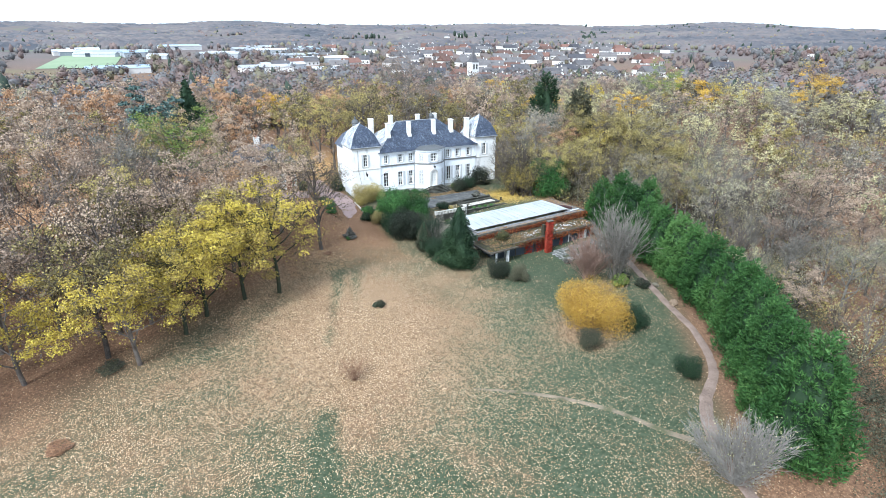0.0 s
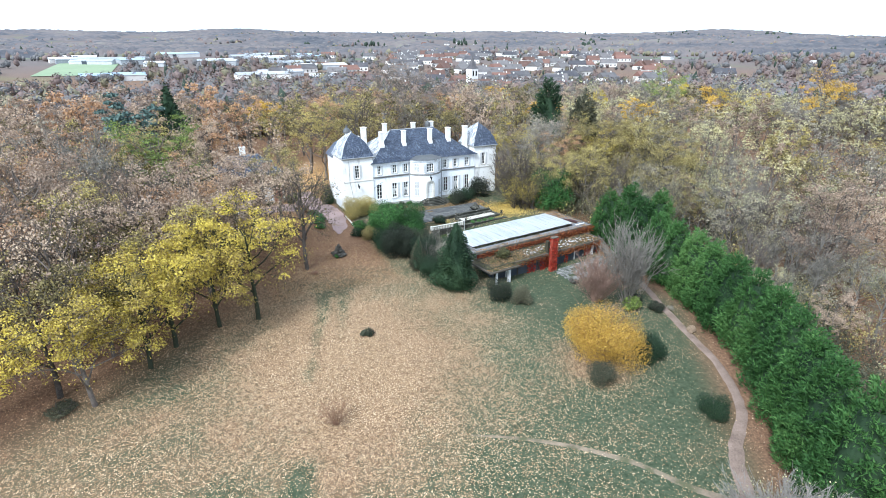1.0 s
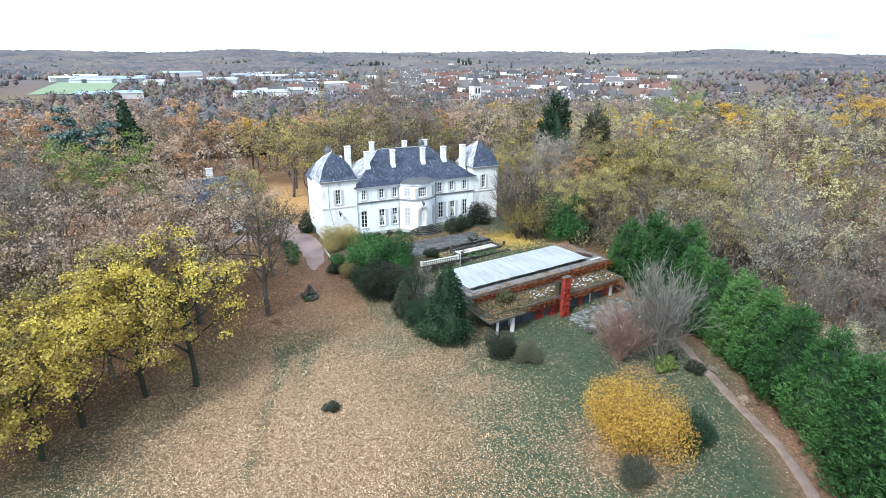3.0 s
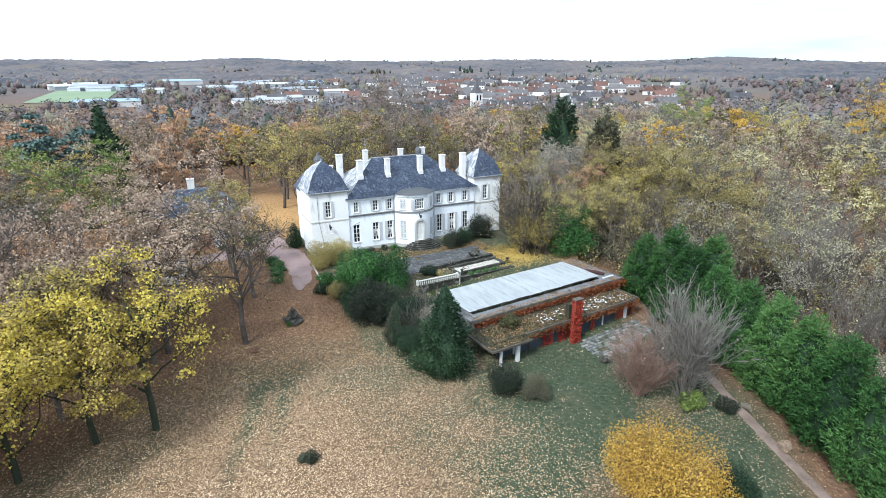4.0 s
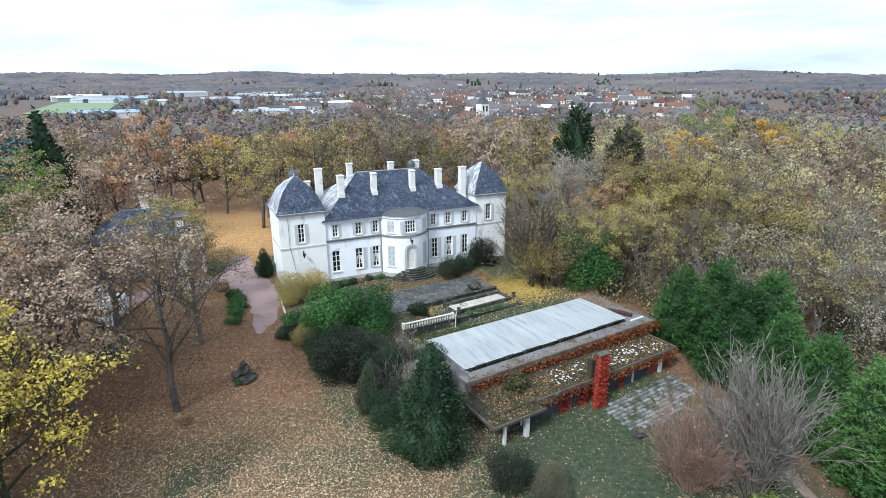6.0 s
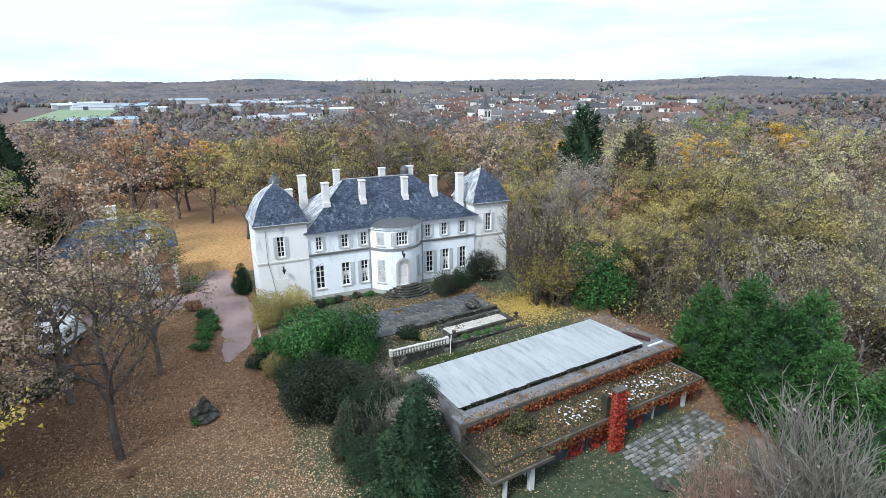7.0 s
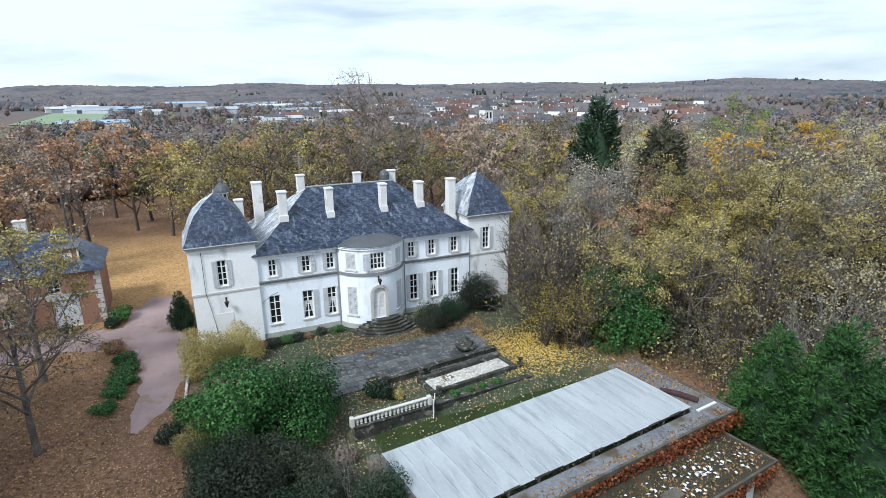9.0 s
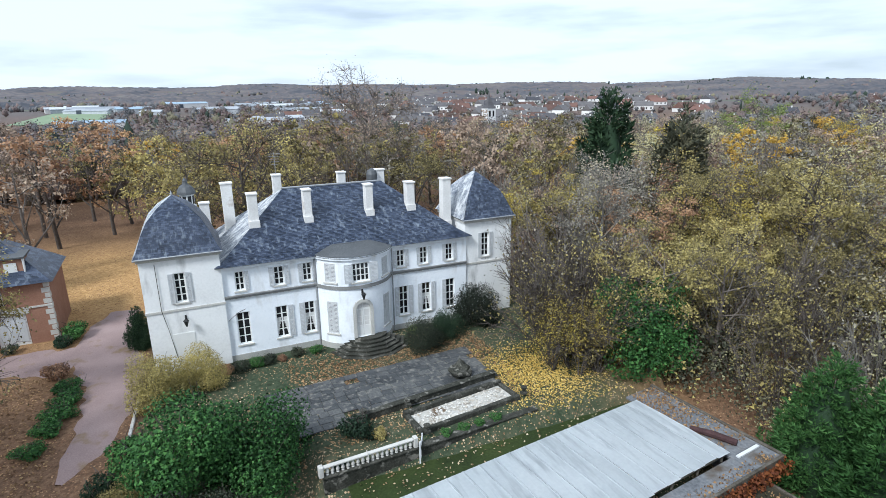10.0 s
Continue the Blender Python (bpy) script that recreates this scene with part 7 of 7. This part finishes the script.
M["pebble"] = material("pale_pebbles", [(0.40, 0.38, 0.34), (0.58, 0.56, 0.52)], 1.5, 14, 0.95, 0.5, stain=(0.14, 0.10, 0.065), stain_at=(0.54, 0.66), stain_scale=0.9)
M["litter_pale"] = foliage("litter_pale", [(0.42, 0.36, 0.28), (0.62, 0.58, 0.52), (0.74, 0.72, 0.68)], 1.0, 0.0, 0.1)
M["cobble"] = material("cobble_stone", [(0.07, 0.075, 0.07), (0.15, 0.155, 0.15), (0.27, 0.27, 0.265)], 1.5, 10, 0.9, 0.4, per_object=0.4, stain=(0.055, 0.06, 0.03), stain_at=(0.52, 0.64), stain_scale=0.7)
build_terrace()


# ---- lodge, van and garden pieces ----
def build_lodge():
    lo = thing("lodge", (6.2, 106.4, 1.8), 4.0, "brick lodge with pale stone quoins and a slate roof", "house")
    w, d, h = 11.0, 7.0, 5.0
    ops = [(1.8, 3.9, 0.0, 2.6), (6.5, 7.5, 0.9, 2.4), (3.0, 4.0, 3.2, 4.5), (7.5, 8.5, 3.2, 4.5)]
    f = facade("wall", w, 0, h, [(w - b, w - a, c, e) for a, b, c, e in ops], M["brick"], lo, 0.35)
    f.location = (-w, 0, 0)
    boxed("side_wall", (-0.35, 0, 0.352, d, 0, h), M["brick"], lo)
    boxed("side_wall", (-w, -w + 0.35, 0.352, d, 0, h), M["brick"], lo)
    boxed("back_wall", (-w + 0.352, -0.352, d - 0.3, d, 0, h), M["brick"], lo)
    gd = boxed("garage_door", (-3.85, -1.85, 0.12, 0.2, 0.0, 2.55), M["frame"], lo, "white painted garage door", 0.01)
    for k in range(3):
        boxed("panel", (-3.7 + 0.62 * k, -3.2 + 0.62 * k, 0.09, 0.118, 0.25, 2.3), M["shutter"], gd)
    boxed("lintel", (-4.15, -1.55, -0.05, 0.0, 2.602, 2.95), M["stone_trim"], lo, bevel=0.01)
    for a, b, c, e in ops[1:]:
        window_unit(lo, Matrix.Translation((-(a + b) / 2, 0, c)), b - a, e - c, 3, "")
    for k in range(11):
        q = 0.5 if k % 2 else 0.32
        boxed("quoin", (-q, 0.03, -0.03, -0.003, 0.05 + 0.45 * k, 0.44 + 0.45 * k), M["stone_trim"], lo, bevel=0.008)
        boxed("quoin", (0.002, 0.028, 0.0, 0.82 - q, 0.05 + 0.45 * k, 0.44 + 0.45 * k), M["stone_trim"], lo, bevel=0.008)
    boxed("string_course", (-w - 0.04, 0.05, -0.06, -0.004, 2.98, 3.12), M["stone_trim"], lo)
    hip_roof("roof", -w - 0.4, 0.4, -0.4, d + 0.4, [(0, h), (1.6, 6.4), (3.4, 7.9)], lo, rng=random.Random(8), label="slate roof of the lodge", course=0.3, width=0.45)
    dm = boxed("dormer", (-3.0, -1.4, 0.6, 2.6, h + 0.3, h + 1.9), M["brick"], lo)
    boxed("dormer_roof", (-3.2, -1.2, 0.4, 3.0, h + 1.902, h + 2.05), M["lead"], dm, bevel=0.02)
    boxed("dormer_window", (-2.6, -1.8, 0.55, 0.598, h + 0.7, h + 1.6), M["frame"], dm)
    boxed("dormer_face", (-1.39, -1.3, 0.5, 0.9, h + 0.4, h + 1.89), M["frame"], dm)
    chimney_stack(lo, -5.5, 3.5, 7.2, 9.2, 0.9, 0.6)


build_lodge()


def build_van(x, y, turn, paint, label):
    v = thing("van", (x, y, height(x, y) + 0.05), turn, label, "van")
    prof = [(-2.3, 0.35), (-2.3, 1.2), (-1.9, 1.35), (-1.3, 2.0), (-1.0, 2.1), (2.2, 2.12), (2.3, 1.95), (2.35, 0.4)]
    bm = bmesh.new()
    sides = [[bm.verts.new((px, s * (0.9 if pz < 1.4 else 0.82), pz)) for px, pz in prof] for s in (-1, 1)]
    n = len(prof)
    for k in range(n):
        bm.faces.new((sides[0][k], sides[0][(k + 1) % n], sides[1][(k + 1) % n], sides[1][k]))
    bm.faces.new(sides[0][::-1])
    bm.faces.new(sides[1])
    bmesh.ops.bevel(bm, geom=bm.edges[:], offset=0.05, segments=2, affect="EDGES")
    part("body", bm, paint, v)
    bm = bmesh.new()
    q = [(-1.93, -0.78, 1.38), (-1.93, 0.78, 1.38), (-1.34, 0.72, 1.97), (-1.34, -0.72, 1.97)]
    bm.faces.new([bm.verts.new((a - 0.03, b, c + 0.03)) for a, b, c in q])
    part("windscreen", bm, M["glass"], v)
    for s in (-1, 1):
        boxed("side_window", (-1.15, -0.2, s * 0.9 - 0.012, s * 0.9 + 0.012, 1.35, 1.9), M["glass"], v)
        boxed("headlight", (-2.34, -2.27, s * 0.65 - 0.15, s * 0.65 + 0.15, 0.85, 1.05), M["zinc"], v)
        boxed("rear_window", (2.28, 2.34, s * 0.4 - 0.28, s * 0.4 + 0.28, 1.4, 1.85), M["glass"], v)
        for wx in (-1.5, 1.5):
            bm = lathe(bmesh.new(), [(0.3, -0.1), (0.34, -0.07), (0.34, 0.07), (0.3, 0.1)], 16)
            bm.transform(Matrix.Translation((wx, s * 0.84, 0.34)) @ Matrix.Rotation(math.pi / 2, 4, "X"))
            wh = part("wheel", bm, M["rubber"], v)
            bm = lathe(bmesh.new(), [(0.19, -0.11), (0.19, 0.11)], 12)
            bm.transform(Matrix.Translation((wx, s * 0.84, 0.34)) @ Matrix.Rotation(math.pi / 2, 4, "X"))
            part("rim", bm, M["zinc"], wh)
    boxed("bumper", (-2.42, -2.31, -0.85, 0.85, 0.4, 0.65), M["rubber"], v, bevel=0.03)


build_van(-2.6, 94.3, 78, M["van"], "white delivery van parked among the trees")
build_van(-4.2, 99.6, 85, M["van"], "white van parked behind another under the trees")

# rockwork with a stone figure-like pinnacle, stump, brush piles
rk = thing("rockwork", (8.1, 79.6, height(8.1, 79.6)), 0, "weathered garden rockwork with planted ferns", "rockwork")
part("rock", rough_rock(3, 1.0, 0.4), M["rock"], rk)
for k, (x, y, z, s, hh) in enumerate(((0.0, 0.1, 0.35, 0.5, 0.85), (-0.45, -0.1, 0.3, 0.35, 0.4), (0.5, 0.05, 0.3, 0.3, 0.35), (0.05, 0.1, 1.0, 0.25, 0.5))):
    o = part("rock", rough_rock(5 + k, s, hh, 2), M["rock"], rk)
    o.location = (x, y, z)
plant("fern", SMALL[0], (M["bark"], M["leaf_green"]), (7.7, 78.9), 0, 0.5, "small green fern on the rockwork", "fern", parts=SHRUB)
st = part("tree_stump", rough_rock(12, 0.34, 0.5), M["bark_ivy"])
st.location = (5.0, 59.6, height(5.0, 59.6) - 0.05)
tagged(st, "dark mossy tree stump on the lawn", "stump")
plant("weeds", SMALL[1], (M["bark"], M["dark_shrub"]), (5.5, 59.4), 0, 0.75, "dark green weeds round the stump", "weeds", parts=SHRUB)
# the last two heaps are added for a dark grey strip that is not identified
for x, y, s, k in ((-20.8, 59.4, 1.5, 0), (-23.8, 50.2, 1.3, 1), (3.9, 75.4, 0.6, 2), (-2.3, 87.3, 2.4, 0), (-5.6, 86.6, 2.6, 0)):
    plant("brush_pile", SMALL[k], (M["bark"], M["leaf_drab" if k == 0 else "leaf_rust"]), (x, y), 0, s, "low heap of cut grey brushwood" if k == 0 else "low heap of dry rust-brown brushwood", "brushwood", parts=SHRUB, zscale=0.35)
ss = part("garden_stone", rough_rock(21, 0.55, 0.6), M["rock"])
ss.location = (34.4, 63.2, height(34.4, 63.2) - 0.05)
tagged(ss, "pale grey boulder on the grass before the annex", "stone")
# low evergreen edging along the drive, terrace hedging and small shrubs
k = 0
for x, y, s, mt, lab in ((35.2, 54.0, 1.5, LIME, "yellow-green ivy round the foot of the bare tree"), (36.4, 55.2, 1.3, M["dark_shrub"], "dark ivy round the foot of the bare tree"), (37.6, 52.6, 1.1, M["dark_shrub"], "dark low shrub beside the path"), (8.7, 96.6, 1.25, GREEN, "low evergreen edging beside the drive"), (9.0, 94.8, 1.25, GREEN, "low evergreen edging beside the drive"), (8.9, 93.0, 1.25, GREEN, "low evergreen edging beside the drive"), (8.5, 91.3, 1.2, GREEN, "low evergreen edging beside the drive"),
                         (7.6, 98.6, 1.1, RUST, "low rust-brown shrub beside the drive"), (13.2, 86.6, 1.4, GREEN, "low evergreen bush beside the drive"), (12.2, 84.6, 1.2, M["dark_conifer"], "low dark bush beside the drive"), (8.0, 89.4, 1.0, GREEN, "low evergreen edging beside the drive"),
                         (7.3, 106.2, 1.3, GREEN, "dark evergreen bush at the lodge corner"), (6.9, 104.6, 0.9, M["dark_conifer"], "dark evergreen bush at the lodge corner"), (3.4, 104.9, 0.7, M["dark_conifer"], "dark shrub before the lodge"), 
                         (25.0, 83.6, 1.25, M["dark_conifer"], "dark spiky shrub on the terrace"), (26.0, 83.0, 0.6, OLIVE, "yellowing shrub on the terrace"), (18.3, 94.3, 0.8, RUST, "rust-brown shrub below the facade"), (20.4, 94.8, 0.7, GREEN, "small evergreen shrub below the facade"), (22.2, 95.0, 0.5, RUST, "rust-brown shrub below the facade"),
                         (19.3, 94.6, 0.75, M["dark_shrub"], "low dark shrub below the facade"), (21.3, 95.0, 0.7, M["dark_shrub"], "low dark shrub below the facade"), (23.4, 95.3, 0.65, M["dark_shrub"], "low dark shrub below the facade"), (24.8, 95.2, 0.6, GREEN, "small evergreen shrub below the facade"), (17.4, 93.8, 0.9, M["dark_shrub"], "low dark shrub below the facade"), (32.6, 95.3, 0.7, LIME, "light green shrub below the facade"), (29.5, 81.6, 0.45, GREEN, "clipped evergreen on the terrace wall"), (30.6, 81.7, 0.45, GREEN, "clipped evergreen on the terrace wall"), (31.7, 81.8, 0.45, GREEN, "clipped evergreen on the terrace wall"), (32.8, 81.9, 0.45, GREEN, "clipped evergreen on the terrace wall"), (23.4, 81.4, 0.5, M["dark_conifer"], "dark shrub at the balustrade's end"),
                         (21.6, 79.6, 0.9, BROWN, "half-bare brown shrub by the terrace"), (23.2, 78.4, 0.8, GREY, "bare grey shrub by the annex"), (39.5, 52.0, 0.5, GREY, "bare grey shrub beside the path"), (37.6, 47.5, 0.7, BROWN, "half-bare brown shrub beside the path")):
    k += 1
    plant("small_shrub", SMALL[k % 3], (M["bark"], mt), (x, y), 77 * k, s, lab, "shrub", parts=SHRUB, zscale=0.6 if "edging" in lab else 1.0)
kb = thing("kerb", (0, 0, 0), 0, "pale stone kerb edging the drive", "kerb", kind="structure")
for i in range(9):
    x, y = 12.9 + 0.02 * i, 88.2 + 0.62 * i
    o = boxed("kerb_stone", (-0.09, 0.09, -0.29, 0.29, -0.1, 0.14), M["stone_trim"], kb, bevel=0.02)
    o.location = (x, y, height(x, y))


# ---- undergrowth and fallen leaves ----
def scatter_leaves(name, n, area, density, size, mat, label, seed):
    r = np.random.RandomState(seed)
    P = []
    while len(P) < n:
        x, y = r.uniform(area[0], area[1]), r.uniform(area[2], area[3])
        if r.uniform() < density(x, y):
            P.append((x, y, height(x, y) + r.uniform(0.02, 0.05)))
    P = np.array(P)
    V, Fc = leaf_cards(n, lambda k: (P, np.tile((0, 0, 1.6), (k, 1))), size, r)
    tagged(link_mesh(name, raw(name, V, Fc), mat), label, "leaves", kind="stuff")


def lawn_density(x, y):
    if near_line(x, y, PATH_LINE) < 0.6 or x > 24 + max(0, y - 24) * 0.7 or 23 < x < 45 and y > 64:
        return 0.02
    d = 0.10 + 0.95 * math.exp(-((x - 2 - 0.12 * (y - 55)) / 14) ** 2 - ((y - 56) / 18) ** 2) + 0.5 * math.exp(-((x - 13) / 9) ** 2 - ((y - 58) / 10) ** 2)
    d *= 1 - 0.9 * math.exp(-((x - 30) / 7) ** 2 - ((y - 59) / 6) ** 2)
    return d * (0.4 + 0.9 * max(0, 0.5 + 0.8 * noise.noise((x / 5, y / 5, 1.7))))


scatter_leaves("fallen_leaves", 45000, (-34, 40, 20, 82), lawn_density, 0.055, M["litter_lawn"], "pale dry leaves scattered over the lawn", 51)
scatter_leaves("fallen_leaves", 9000, (-2, 14, 70, 100), lambda x, y: 1.0 if near_line(x, y, [(11.6, 84), (11.6, 100)]) > 2.4 else 0.05, 0.075, M["litter_brown"], "brown leaves scattered under the trees", 52)
scatter_leaves("golden_leaves", 6500, (34, 46, 80.5, 91), lambda x, y: math.exp(-((x - 38.0) / 3.2) ** 2 - ((y - 85.8) / 3.2) ** 2), 0.065, M["litter_gold"], "golden leaves fallen at the terrace's end", 53)
def strip_leaves():
    r = np.random.RandomState(61)
    x = r.uniform(24, 42, 300)
    P = np.stack((x, 77.5 + 0.115 * (x - 23.6) + 3.4 * r.uniform(0, 1, 300) ** 0.6, np.full(300, 1.1)), 1)
    V, Fc = leaf_cards(300, lambda k: (P, np.tile((0, 0, 1.6), (k, 1))), 0.07, r)
    tagged(link_mesh("moss_leaves", raw("moss_leaves", V, Fc), M["litter"]), "pale leaves fallen on the mossy strip", "leaves", kind="stuff")


strip_leaves()
scatter_leaves("terrace_leaves", 2200, (21, 35.5, 84.5, 91), lambda x, y: max(0.05, 0.5 + 0.9 * noise.noise((x / 1.6, y / 1.6, 4.4))), 0.06, M["litter"], "pale leaf scraps lying on the terrace paving", 55)
scatter_leaves("terrace_leaves", 6000, (19, 37, 83, 95), lambda x, y: 0.30 + 0.9 * smooth(88.5, 90.5, y) * smooth(95, 92, y) * smooth(21, 26, x) if x > 22 or y < 90 else 0.04, 0.08, M["litter_brown"], "dry leaves drifted along the terrace", 54)
